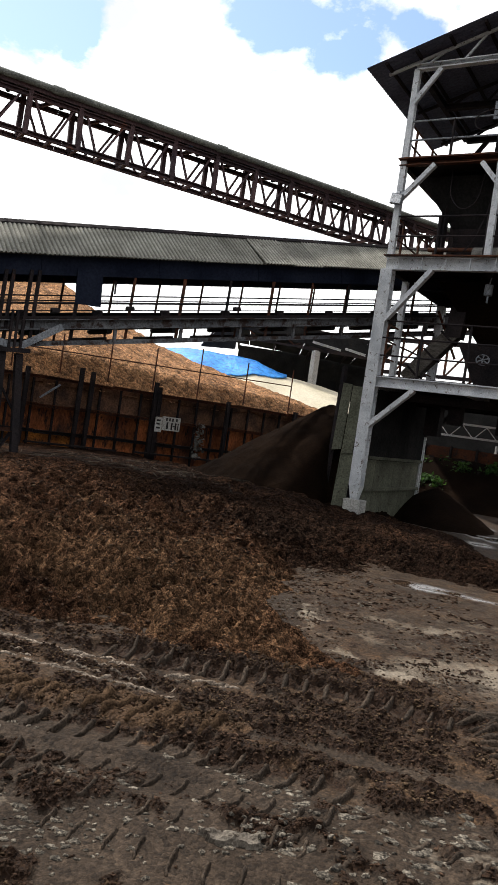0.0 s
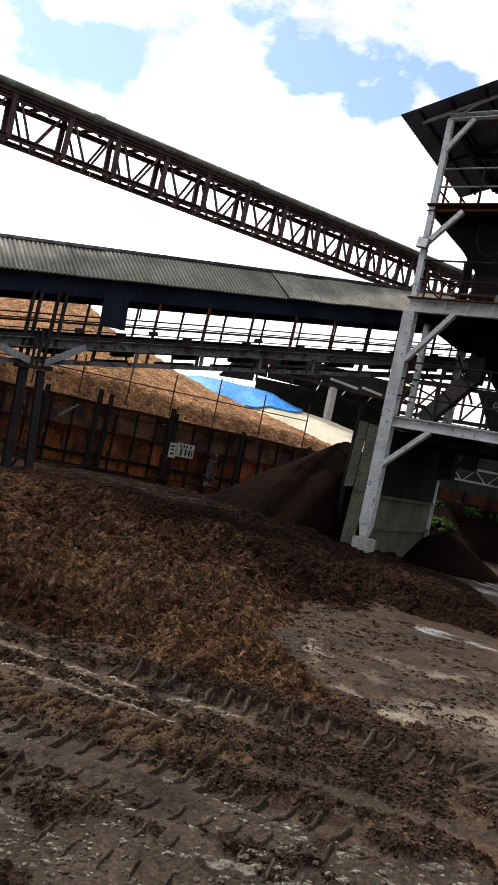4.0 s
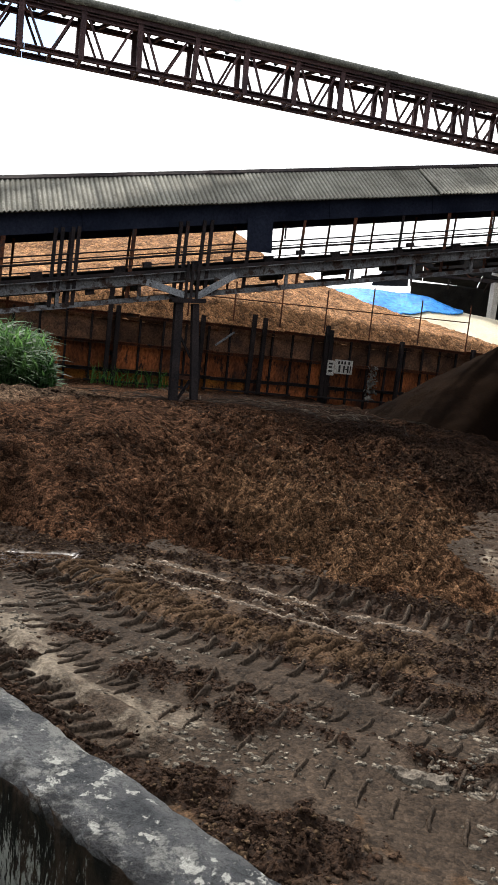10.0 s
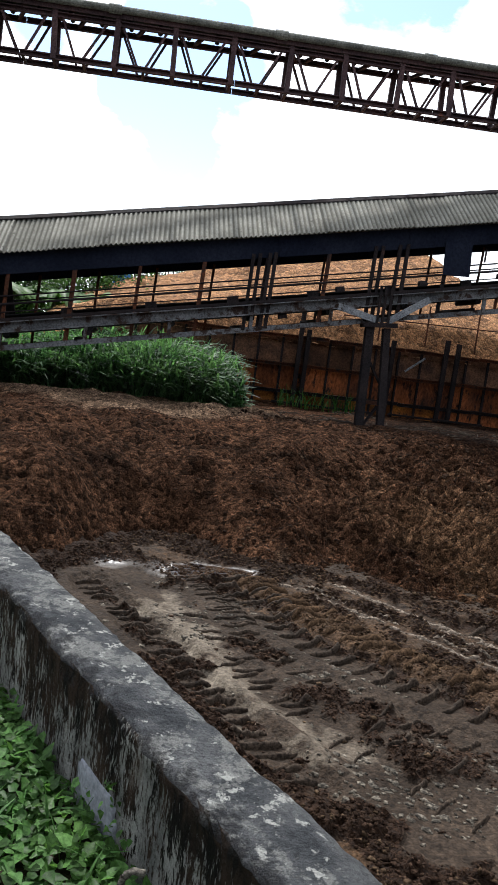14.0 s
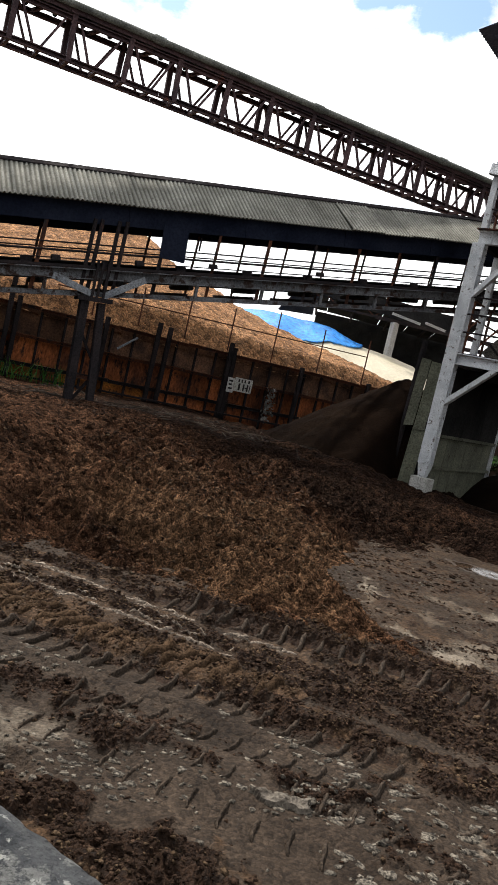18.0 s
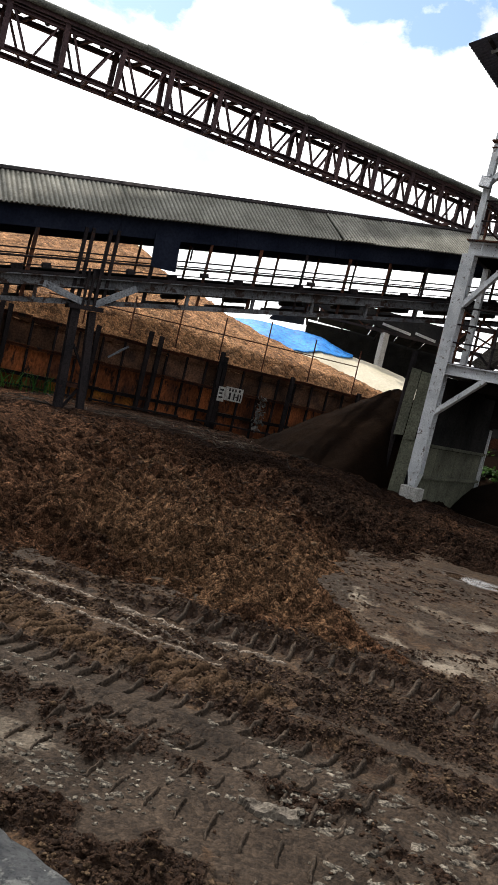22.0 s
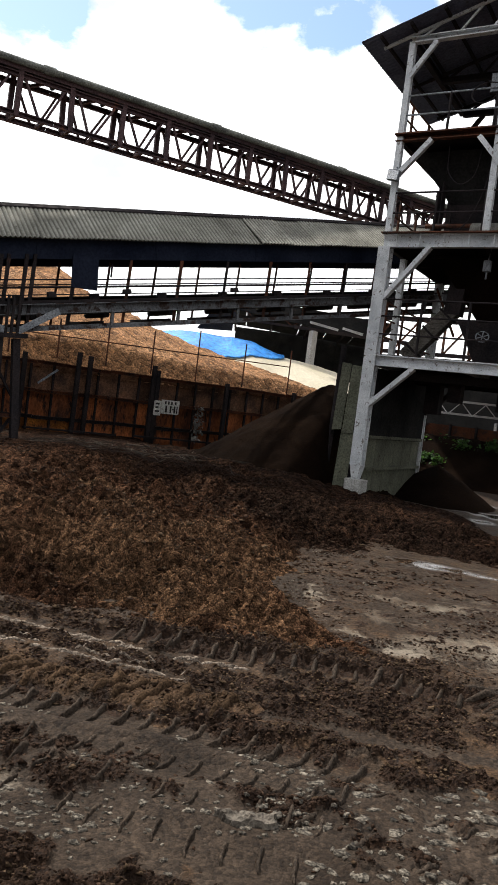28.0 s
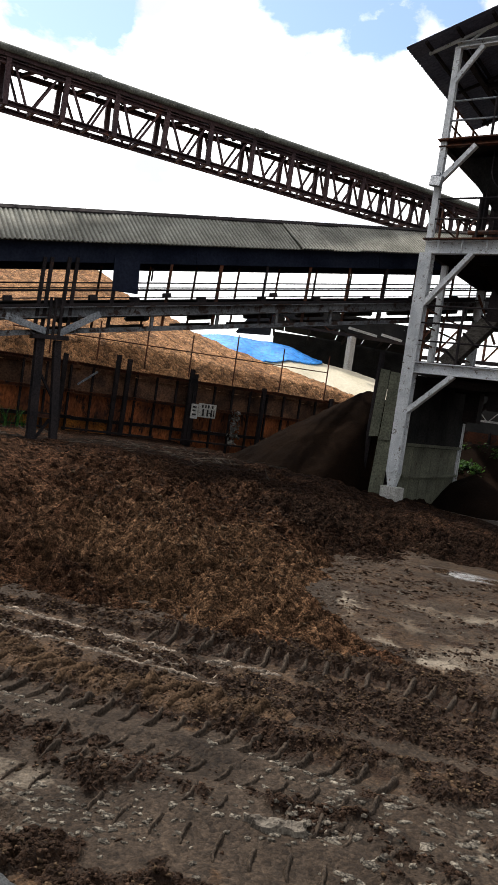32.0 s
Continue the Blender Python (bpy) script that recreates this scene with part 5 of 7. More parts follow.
def leaves(name, label, category, pos, size, material, tilt=0.5, seed=2, kind="stuff", parent=None):
    """Heart-shaped leaves, folded along the midrib, as one mesh."""
    rng = np.random.default_rng(seed)
    k = len(pos)
    az, el, ro = rng.random(k) * 6.283, rng.normal(-0.15, tilt, k), rng.normal(0, tilt * 0.7, k)
    p = LEAF2[None] * size[:, None, None]
    y1 = p[..., 1] * np.cos(ro)[:, None] - p[..., 2] * np.sin(ro)[:, None]
    z1 = p[..., 1] * np.sin(ro)[:, None] + p[..., 2] * np.cos(ro)[:, None]
    x2 = p[..., 0] * np.cos(el)[:, None] - z1 * np.sin(el)[:, None]
    z2 = p[..., 0] * np.sin(el)[:, None] + z1 * np.cos(el)[:, None]
    x3 = x2 * np.cos(az)[:, None] - y1 * np.sin(az)[:, None]
    y3 = x2 * np.sin(az)[:, None] + y1 * np.cos(az)[:, None]
    co = (np.stack([x3, y3, z2], -1) + pos[:, None, :]).reshape(-1, 3)
    f = (np.array(LEAF2F)[None] + 7 * np.arange(k)[:, None, None]).reshape(-1, 3)
    me = bpy.data.meshes.new(name)
    me.vertices.add(len(co))
    me.vertices.foreach_set("co", co.ravel())
    me.loops.add(f.size)
    me.loops.foreach_set("vertex_index", f.ravel())
    me.polygons.add(len(f))
    me.polygons.foreach_set("loop_start", np.arange(0, f.size, 3))
    me.update(calc_edges=True)
    ob = obj(name, me, material, parent)
    return ob if parent else tagged(ob, label, category, kind=kind)


def near_plants():
    rng = np.random.default_rng(11)
    x, y = rng.uniform(-6.5, 1.6, 190000), rng.uniform(-1.2, 4.6, 190000)
    c = wall_c(x, y)
    k = (c < 1.03) & (np.hypot(x, y) > 0.5) & (y + 0.5 * x + 1.2 + 0.8 * fbm(x, y, 0.9, 3, 45) > 0) & (rng.random(len(x)) < np.clip(1.1 - 0.5 * np.maximum(x + 0.2, 0) - 0.5 * np.maximum(0.4 - y, 0), 0.1, 1))
    x, y, c = x[k], y[k], c[k]
    g = z_yard(x, y)
    hump = 0.09 + 0.1 * fbm(x, y, 1.6, 3, 41)
    pos = np.stack([x, y, g + np.clip(hump, 0.0, 0.3) * (0.25 + 0.75 * rng.random(len(x)) ** 0.5)], -1)
    keep = rng.random(len(x)) < np.clip(0.95 + 1.0 * fbm(x, y, 2.1, 2, 42), 0.3, 1)
    pos = pos[keep]
    size = 0.024 + 0.046 * rng.random(len(pos)) ** 1.5
    leaves("ground_creeper", "dense bright green creeping weeds below the wall", "weeds", pos, size, M_LEAF, 0.45, 12)
    x, y = rng.uniform(-6.5, -0.6, 14000), rng.uniform(0.8, 4.5, 14000)
    w = 0.12 + 1.1 * gauss(x, y, -4.4, 3.35, 0.9, 0.4, -28) + 0.3 * gauss(x, y, -3.3, 2.2, 0.6, 0.4)
    k = (wall_c(x, y) < 1.02) & (rng.random(len(x)) < w)
    x, y = x[k], y[k]
    tuft = gauss(x, y, -4.4, 3.35, 0.9, 0.4, -28)
    ln = rng.uniform(0.12, 0.24, len(x)) + 0.44 * tuft * rng.uniform(0.4, 1, len(x))
    blades("long_grass", "tufts of long light green grass beside the wall", "grass", np.stack([x, y, z_yard(x, y)], -1), ln, rng.uniform(0.005, 0.012, len(x)), M_GRASS, 0.8, 5, 13)
    x, y = rng.uniform(-10, -6.2, 16000), rng.uniform(1.8, 7.0, 16000)
    k = (wall_c(x, y) < 1.0) & (wall_c(x, y) > -1.5)
    x, y = x[k], y[k]
    hh = 0.12 + 0.5 * np.clip(0.4 + fbm(x, y, 0.9, 3, 44), 0, 1)
    leaves("wild_shrubs", "tangled dark green weeds under the steel beams", "weeds", np.stack([x, y, z_yard(x, y) + hh * rng.random(len(x))], -1), rng.uniform(0.03, 0.08, len(x)), M_FOLIAGE, 0.7, 16)
    # a creeper climbing a little way up the wall
    u = rng.uniform(1.6, 2.2, 60)
    pts = np.array([list(wall_xy(a, 1.03))[:2] + [z] for a, z in zip(u, 0.35 + 0.3 * rng.random(60) * (1 - np.abs(u - 1.9) / 0.35).clip(0, 1))])
    leaves("wall_creeper", "thin green creeper climbing the stained wall", "weeds", pts, rng.uniform(0.015, 0.035, 60), M_LEAF, 0.9, 14)


near_plants()


def rock(name, label, category, at, size, material, seed, turn=0):
    bm = bmesh.new()
    bmesh.ops.create_icosphere(bm, subdivisions=3, radius=1)
    for v in bm.verts:
        n_ = noise.noise(v.co * 1.7 + Vector((seed, 0, 0)))
        v.co *= 1 + 0.35 * n_
        v.co = Vector((v.co.x * size[0], v.co.y * size[1], max(-0.6, min(0.75, v.co.z)) * size[2]))
    me = bpy.data.meshes.new(name)
    bm.to_mesh(me)
    bm.free()
    ob = obj(name, me, material)
    ob.matrix_world = pose(*at, 0, 0, turn)
    return tagged(ob, label, category)


rng = np.random.default_rng(47)
gu, gc = rng.normal(4.75, 0.28, 900), 1.0 - 0.55 * rng.random(900) ** 1.3
gx, gy = -WALL_N[1] * gu + WALL_N[0] * gc, WALL_N[0] * gu + WALL_N[1] * gc
blades("wall_foot_grass", "tall arching grass growing against the concrete wall", "grass", np.stack([gx, gy, z_yard(gx, gy) + 0.05], -1), rng.uniform(0.3, 0.56, 900), rng.uniform(0.008, 0.015, 900), M_GRASS, 0.9, 5, 48)

slab = thing("broken_slab", "pale broken concrete slab lying among green weeds", "slab")
box("slab_body", (-0.2, -0.14, 0.0), (0.2, 0.13, 0.06), M_STONE, slab, rot=pose(-1.82, 1.08, 0.34, 4, -5, 20))
rock("stone", "grey rounded stone half hidden in the weeds", "stone", (-1.34, 1.44, 0.36), (0.09, 0.06, 0.06), M_STONE, 3.0, 30)
def branch(pts, radii, label):
    """A bent, tapering piece of dead wood."""
    t = thing("dead_branch", label, "branch", group="dead wood in the weeds")
    k, vs, fs = 9, [], []
    fine = []
    for i in range(len(pts) - 1):
        for u in (0.0, 0.25, 0.5, 0.75):
            fine.append((Vector(pts[i]).lerp(Vector(pts[i + 1]), u), radii[i] + (radii[i + 1] - radii[i]) * u))
    fine.append((Vector(pts[-1]), radii[-1]))
    rng = random.Random(len(pts) * 7 + int(radii[0] * 1000))
    for i, (p, r) in enumerate(fine):
        d = (fine[min(i + 1, len(fine) - 1)][0] - fine[max(i - 1, 0)][0]).normalized()
        sx = d.cross(Vector((0, 0, 1)) if abs(d.z) < 0.9 else Vector((1, 0, 0))).normalized()
        sy = d.cross(sx)
        for j in range(k):
            a = 6.283 * j / k
            q = 0.72 * r * rng.uniform(0.75, 1.2)
            vs.append(p + sx * (q * math.cos(a)) + sy * (q * 0.8 * math.sin(a)))
    for i in range(len(fine) - 1):
        for j in range(k):
            fs.append((i * k + j, i * k + (j + 1) % k, (i + 1) * k + (j + 1) % k, (i + 1) * k + j))
    fs += [tuple(range(k))[::-1], tuple(range(len(vs) - k, len(vs)))]
    obj("wood", from_lists(vs, fs, True), M_DEADWOOD, t)


branch([(-1.233, 1.445, 0.46), (-1.156, 1.489, 0.47), (-1.072, 1.524, 0.46), (-0.956, 1.565, 0.42)], (0.02, 0.026, 0.03, 0.024), "weathered grey dead branch lying on weeds")
branch([(-0.965, 1.574, 0.44), (-0.971, 1.562, 0.5), (-0.967, 1.576, 0.55), (-0.944, 1.58, 0.575), (-0.915, 1.6, 0.57)], (0.024, 0.018, 0.017, 0.016, 0.014), "short upright grey stub of dead wood")
branch([(-1.39, 1.289, 0.41), (-1.414, 1.329, 0.48), (-1.354, 1.364, 0.515), (-1.304, 1.417, 0.515), (-1.251, 1.411, 0.47), (-1.195, 1.428, 0.4)], (0.014, 0.02, 0.024, 0.026, 0.024, 0.02), "arched grey dead branch lying on weeds")

# ---- rusty steel plate wall behind the heap ----
fence = thing("steel_bin_wall", "rusty steel plate wall with ribs, orange and brown", "wall", kind="structure")
FN = 19.0
rng_f = random.Random(4)
for i, s in enumerate(np.arange(-1.5, 19.0, 0.62)):
    dn = rng_f.uniform(-0.02, 0.02)
    tilt = rng_f.uniform(-0.012, 0.012)
    low = M_OCHRE if (2 < s < 7.4 and i % 5) else M_RUSTPANEL
    bar("plate", W(s, FN + dn, 0.58), W(s + 0.6, FN + dn + tilt, 0.58), rect(0.03, 0.56), low, fence)
    bar("plate", W(s, FN + dn, 1.22), W(s + 0.6, FN + dn + tilt, 1.22), rect(0.03, 0.62), M_RUSTPANEL, fence)
    bar("upper_plate", W(s, FN + tilt, 1.92), W(s + 0.6, FN - tilt, 1.92), rect(0.04, 0.66), M_UPPERPANEL, fence)
    bar("rib", W(s - 0.01, FN - 0.05, 0.3), W(s - 0.01 + tilt, FN - 0.05, 2.27 + 2 * tilt), rect(0.05, 0.07), M_DARKRUST, fence)
for z in (1.56, 2.28, 0.87):
    for s in np.arange(-1.5, 18.9, 2.05):
        j = rng_f.uniform(-0.02, 0.02)
        bar("rail", W(s, FN - 0.08, z + j), W(s + 2.04, FN - 0.08, z - j), channel(0.08, 0.09), M_RUST if z > 1 else M_DARKRUST, fence)
for s, top in ((3.85, 2.95), (4.05, 2.5), (6.3, 2.5), (7.75, 2.68), (8.07, 2.62), (10.0, 2.62), (10.12, 2.5), (12.5, 2.4), (15.1, 2.4)):
    bar("post", W(s, FN - 0.17, 0.3), W(s + 0.03, FN - 0.17, top), ibeam(0.1, 0.12), M_DARKRUST, fence)
bar("brace", W(6.75, FN - 0.1, 1.75), W(7.25, FN - 0.1, 2.15), rect(0.03, 0.05), M_GREYSTEEL, fence)
for s in np.arange(0.2, 17, 3.1):
    bar("kerb_plank", W(s, FN - 0.3, 0.6), W(s + 2.6, FN - 0.28, 0.58), rect(0.08, 0.05), M_DARKRUST, fence)
sign1 = thing("faded_sign", "worn white painted sign with dark illegible marks", "sign", group="signs on the steel wall")
board = bar("board", W(10.39, FN - 0.13, 1.5), W(10.97, FN - 0.13, 1.5), rect(0.012, 0.4), M_SIGN, sign1)
for k, (s, z, w, h) in enumerate(((10.72, 1.62, 0.05, 0.09), (10.82, 1.62, 0.05, 0.09), (10.92, 1.62, 0.05, 0.09), (11.05, 1.62, 0.05, 0.09), (10.75, 1.44, 0.06, 0.2), (10.9, 1.44, 0.05, 0.2), (11.03, 1.44, 0.05, 0.2), (11.12, 1.44, 0.03, 0.2), (10.96, 1.44, 0.12, 0.03))):
    bar("mark", W(s - 0.23, FN - 0.14, z), W(s - 0.23 + w, FN - 0.14, z), rect(0.006, h), M_INK, board)
sign2 = thing("faded_sign", "small worn white plate with dark illegible marks", "sign", group="signs on the steel wall")
board = bar("board", W(10.08, FN - 0.27, 1.45), W(10.3, FN - 0.27, 1.45), rect(0.012, 0.42), M_SIGN, sign2)
for z, w in ((1.57, 0.12), (1.47, 0.1), (1.36, 0.13)):
    bar("mark", W(10.12, FN - 0.28, z), W(10.12 + w, FN - 0.28, z), rect(0.006, 0.05), M_INK, board)
rng = np.random.default_rng(8)
rag_p = np.stack([rng.uniform(11.45, 11.75, 160), np.full(160, FN - 0.2) - 0.1 * rng.random(160), rng.uniform(0.6, 1.6, 160)], -1)
leaves("pale_creeper", "greyish creeper hanging on the rusty steel wall", "creeper", np.array([list(W(*p)) for p in rag_p]), rng.uniform(0.06, 0.14, 160), M_STONE, 0.9, 15)
rail_fence = thing("pipe_rail_fence", "thin rusty pipe railing above the steel wall", "fence")
for s, z1 in ((6.0, 3.6), (7.3, 3.5), (8.7, 3.6), (10.1, 3.6), (11.6, 3.85), (13.3, 3.7), (15.1, 3.75)):
    bar("pole", W(s, 19.2, 2.2), W(s, 19.2, z1), disc(0.022, 6), M_RUST, rail_fence)
bar("top_pipe", W(5.0, 19.2, 3.0), W(15.1, 19.2, 3.22), disc(0.018, 6), M_RUST, rail_fence)

# ---- tall cane grass before the steel wall ----
def cane():
    rng = np.random.default_rng(21)
    k = 30000
    s = rng.uniform(-9.0, 2.15, k)
    n_ = rng.uniform(15.0, 18.85, k)
    x, y = s * CA - n_ * SA, s * SA + n_ * CA
    stand = np.interp(s, [-9, -5, -3, 0, 1.4, 2.0, 2.15], [0.45, 0.55, 0.8, 1.02, 1.08, 1.02, 0.85]) * np.clip((n_ - 14.4) / 2.2, 0.3, 1) * (1 + 0.5 * fbm(x, y, 0.8, 3, 43))
    root = np.stack([x, y, z_heap(x, y) - 0.03 + stand * rng.random(k) ** 0.95 * np.where(rng.random(k) < 0.12, 0, 1)], -1)
    blades("cane_grass", "thick stand of tall green cane grass", "grass", root, rng.uniform(0.3, 0.75, k) * np.interp(s, [1.3, 2.1], [1, 0.4]), rng.uniform(0.022, 0.05, k), M_CANE, 1.5, 5, 22)
    stem = rng.random(k) < 0.08
    blades("cane_stems", "upright green stems of the cane grass", "grass", root[stem] * np.array([1, 1, 0]) + np.array([0, 0, 1]) * (z_heap(x, y)[stem, None] - 0.03), stand[stem] * 1.15, np.full(stem.sum(), 0.018), M_CANE, 0.15, 4, 24)
    s = rng.uniform(3.4, 5.4, 120)
    n_ = rng.uniform(18.2, 18.7, 120)
    x, y = s * CA - n_ * SA, s * SA + n_ * CA
    blades("dry_grass", "sparse yellowing grass at the foot of the rusty wall", "grass", np.stack([x, y, z_heap(x, y) - 0.03], -1), rng.uniform(0.3, 0.7, 120), rng.uniform(0.012, 0.02, 120), M_GRASS, 0.5, 4, 23)


cane()

# ---- conveyor with corrugated roof ----
conv = thing("covered_conveyor", "inclined belt conveyor under a weathered corrugated sheet roof", "conveyor")
SLOPE = 0.2005


def cz(s, h):
    return h + SLOPE * s


def cw(s, n, h):
    return W(s, n, cz(s, h))


S0, S1 = -5.0, 19.0


def corrugated(s0, s1, n0, h0, n1, h1, amp=0.018, pitch=0.086, thick=0.01, per=4):
    """A sheet from the line (n0, h0) up to (n1, h1), waved along s."""
    ss = np.arange(s0, s1 + 1e-6, pitch / per)
    vs, fs = [], []
    for s in ss:
        w = amp * math.sin(2 * math.pi * s / pitch)
        for (n, h) in ((n0, h0), (n1, h1)):
            vs.append(cw(s, n, h + w))
        for (n, h) in ((n1, h1), (n0, h0)):
            vs.append(cw(s, n, h + w - thick))
    for i in range(len(ss) - 1):
        a = 4 * i
        for j in range(4):
            fs.append((a + j, a + (j + 1) % 4, a + 4 + (j + 1) % 4, a + 4 + j))
    return from_lists(vs, fs, False)


s = S0
rr = random.Random(3)
while s < S1:
    dh, dn = rr.uniform(-0.014, 0.014), rr.uniform(-0.04, 0.04)
    obj("roof_sheet", corrugated(s, min(s + 0.86, S1), 13.5 + dn, 3.49 + dh, 14.5, 4.19 + dh), M_ROOF, conv)
    obj("back_roof_sheet", corrugated(s, min(s + 0.86, S1), 15.6, 3.49 + dh, 14.56, 4.16 + dh), M_ROOF, conv)
    s += 0.8
bar("ridge_cap", cw(S0, 14.52, 4.2), cw(S1, 14.52, 4.2), [(-0.1, -0.05), (0, 0.02), (0.1, -0.05), (0.1, -0.03), (0, 0.04), (-0.1, -0.03)], M_DARKRUST, conv)
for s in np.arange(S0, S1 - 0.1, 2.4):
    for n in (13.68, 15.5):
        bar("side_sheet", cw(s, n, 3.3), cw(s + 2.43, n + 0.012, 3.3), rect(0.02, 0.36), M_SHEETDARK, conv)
    bar("purlin", cw(s, 14.1, 3.8), cw(s + 2.38, 14.1, 3.8), rect(0.06, 0.06), M_DARKRUST, conv)
for n in (13.6, 15.45):
    for s in np.arange(S0, S1 - 0.1, 3.0):
        bar("deck_beam", cw(s, n, 2.2), cw(s + 2.99, n, 2.2), channel(0.12, 0.19), M_DECKSTEEL, conv)
    bar("deck_edge", cw(S0, n - 0.04, 2.33), cw(S1, n - 0.04, 2.33), rect(0.05, 0.05), M_DARKRUST, conv)
    bar("lower_chord", cw(S0, n, 1.84), cw(S1, n, 1.84), angle(0.09), M_DECKSTEEL if n < 14 else M_RUST, conv)
    for h, r in ((2.74, 0.015), (2.6, 0.024), (2.46, 0.011))[:3 if n < 14 else 1]:
        bar("handrail", cw(S0, n + 0.06, h), cw(S1, n + 0.06, h), disc(r, 6), M_DARKRUST, conv)
rr = random.Random(7)
for i, s in enumerate(np.arange(S0 + 0.25, S1, 1.12)):
    if abs(s - 4.6) < 0.7:
        continue
    lean = 0.06
    bar("post", cw(s, 13.7, 1.84), cw(s + lean, 13.72, 3.2), angle(0.075 if i % 2 else 0.06), M_RUST if i % 3 or s < 1 else M_DARKRUST, conv)
    bar("post", cw(s + 0.3, 15.4, 1.84), cw(s + 0.3 + lean, 15.4, 3.2), angle(0.05), M_RUST, conv)
for s in (1.72, 1.84, 2.02, 2.12, 3.95, 4.08, 4.4, 4.55):
    bar("post", cw(s, 13.64, 1.84), cw(s + 0.04, 13.66, 3.2), rect(0.06, 0.06), M_DARKRUST, conv)
for i, s in enumerate(np.arange(S0 + 0.7, S1, 1.45)):
    # carrying rollers with their brackets
    bar("roller", cw(s, 14.05, 2.3), cw(s, 14.3, 2.24), disc(0.06, 10), M_BLACK, conv)
    bar("roller", cw(s, 14.3, 2.24), cw(s, 14.7, 2.24), disc(0.06, 10), M_BLACK, conv)
    bar("roller", cw(s, 14.7, 2.24), cw(s, 14.95, 2.3), disc(0.06, 10), M_BLACK, conv)
    bar("roller_bracket", cw(s - 0.1, 13.75, 2.35), cw(s + 0.1, 13.75, 2.35), [(-0.04, 0), (0.04, 0), (0.02, 0.11), (-0.02, 0.11)], M_DARKRUST, conv)
    bar("return_roller", cw(s + 0.4, 14.0, 2.06), cw(s + 0.4, 15.0, 2.06), disc(0.06, 10), M_BLACK, conv)
    bar("cross_tie", cw(s + 0.2, 13.6, 1.9), cw(s + 0.2, 15.45, 1.9), angle(0.06), M_DARKRUST, conv)
    bar("stud", cw(s + 0.35, 13.62, 1.84), cw(s + 0.35, 13.62, 2.15), rect(0.06, 0.05), M_DECKSTEEL, conv)
bar("belt", cw(S0, 14.5, 2.31), cw(S1, 14.5, 2.31), [(-0.45, 0.1), (-0.2, 0), (0.2, 0), (0.45, 0.1), (0.45, 0.12), (0.2, 0.02), (-0.2, 0.02), (-0.45, 0.12)], M_BLACK, conv)
bar("return_belt", cw(S0, 14.5, 2.1), cw(S1, 14.5, 2.1), rect(0.85, 0.02), M_BLACK, conv)
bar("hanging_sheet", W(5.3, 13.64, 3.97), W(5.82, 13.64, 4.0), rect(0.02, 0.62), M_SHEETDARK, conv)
for s, h in ((3.35, 2.42), (4.9, 2.42), (-1.1, 1.95), (2.35, 2.0), (6.4, 2.45), (8.9, 2.45)):
    bar("bearing_box", cw(s, 13.66, h), cw(s + 0.15, 13.66, h), [(-0.06, 0), (0.06, 0), (0.05, 0.05), (0.03, 0.09), (-0.03, 0.09), (-0.05, 0.05)], M_DARKRUST, conv)
bar("hook", W(6.1, 13.66, 4.0), W(6.1, 13.66, 4.25), rect(0.025, 0.03), M_DARKRUST, conv)

trestle = thing("conveyor_trestle", "dark rusted steel trestle legs under the conveyor", "support")
for n in (13.6,):
    thin = 0.0 if n < 14 else 0.06
    bar("leg", W(4.12, n, 0.35), W(4.06, n, 2.55), ibeam(0.15 - thin, 0.15 - thin), M_DARKRUST, trestle)
    bar("leg", W(4.52, n - 0.12, 0.35), W(4.38, n, 2.55), ibeam(0.13 - thin / 2, 0.13 - thin / 2), M_DARKRUST, trestle)
    bar("cross_bar", W(4.12, n, 0.6), W(4.42, n, 1.1), angle(0.05), M_DARKRUST, trestle)
    bar("cross_bar", W(4.1, n, 2.0), W(4.42, n, 1.5), angle(0.05), M_DARKRUST, trestle)
    bar("cross_bar", W(4.1, n, 1.15), W(4.5, n, 1.15), angle(0.07), M_RUST, trestle)
    bar("cross_bar", W(4.1, n, 0.52), W(4.5, n - 0.1, 0.48), angle(0.07), M_RUST, trestle)
    bar("head_plate", W(3.9, n, 2.56), W(4.55, n, 2.62), rect(0.24, 0.08), M_DARKRUST, trestle)
    for sg in (-1, 1):
        bar("knee", W(4.25 + 0.12 * sg, n - 0.07, 2.68), W(4.25 + 0.85 * sg, n - 0.07, 3.0 + 0.17 * sg), rect(0.05, 0.12), M_GREYSTEEL, trestle)
for s in (4.15, 4.25, 4.36):
    bar("bracket_bar", W(s, 13.5, 2.62), W(s, 13.5, 3.3), rect(0.045, 0.03), M_DARKRUST, trestle)
tres3 = thing("conveyor_trestle", "dark steel post carrying the lower conveyor end", "support")
for s in (-4.4, -4.15):
    bar("leg", W(s, 13.6, 0.1), W(s, 13.6, 1.0), ibeam(0.12, 0.12), M_DARKRUST, tres3)
    bar("leg", W(s, 15.4, 0.1), W(s, 15.4, 1.0), ibeam(0.12, 0.12), M_DARKRUST, tres3)

# ---- high truss gallery ----
truss = thing("truss_gallery", "long dark rusty lattice gallery carrying a belt", "conveyor")
TS0, TS1 = -7.0, 17.6
TSL = 0.0295


def tw(s, n, h):
    return W(s, n, h + TSL * s)


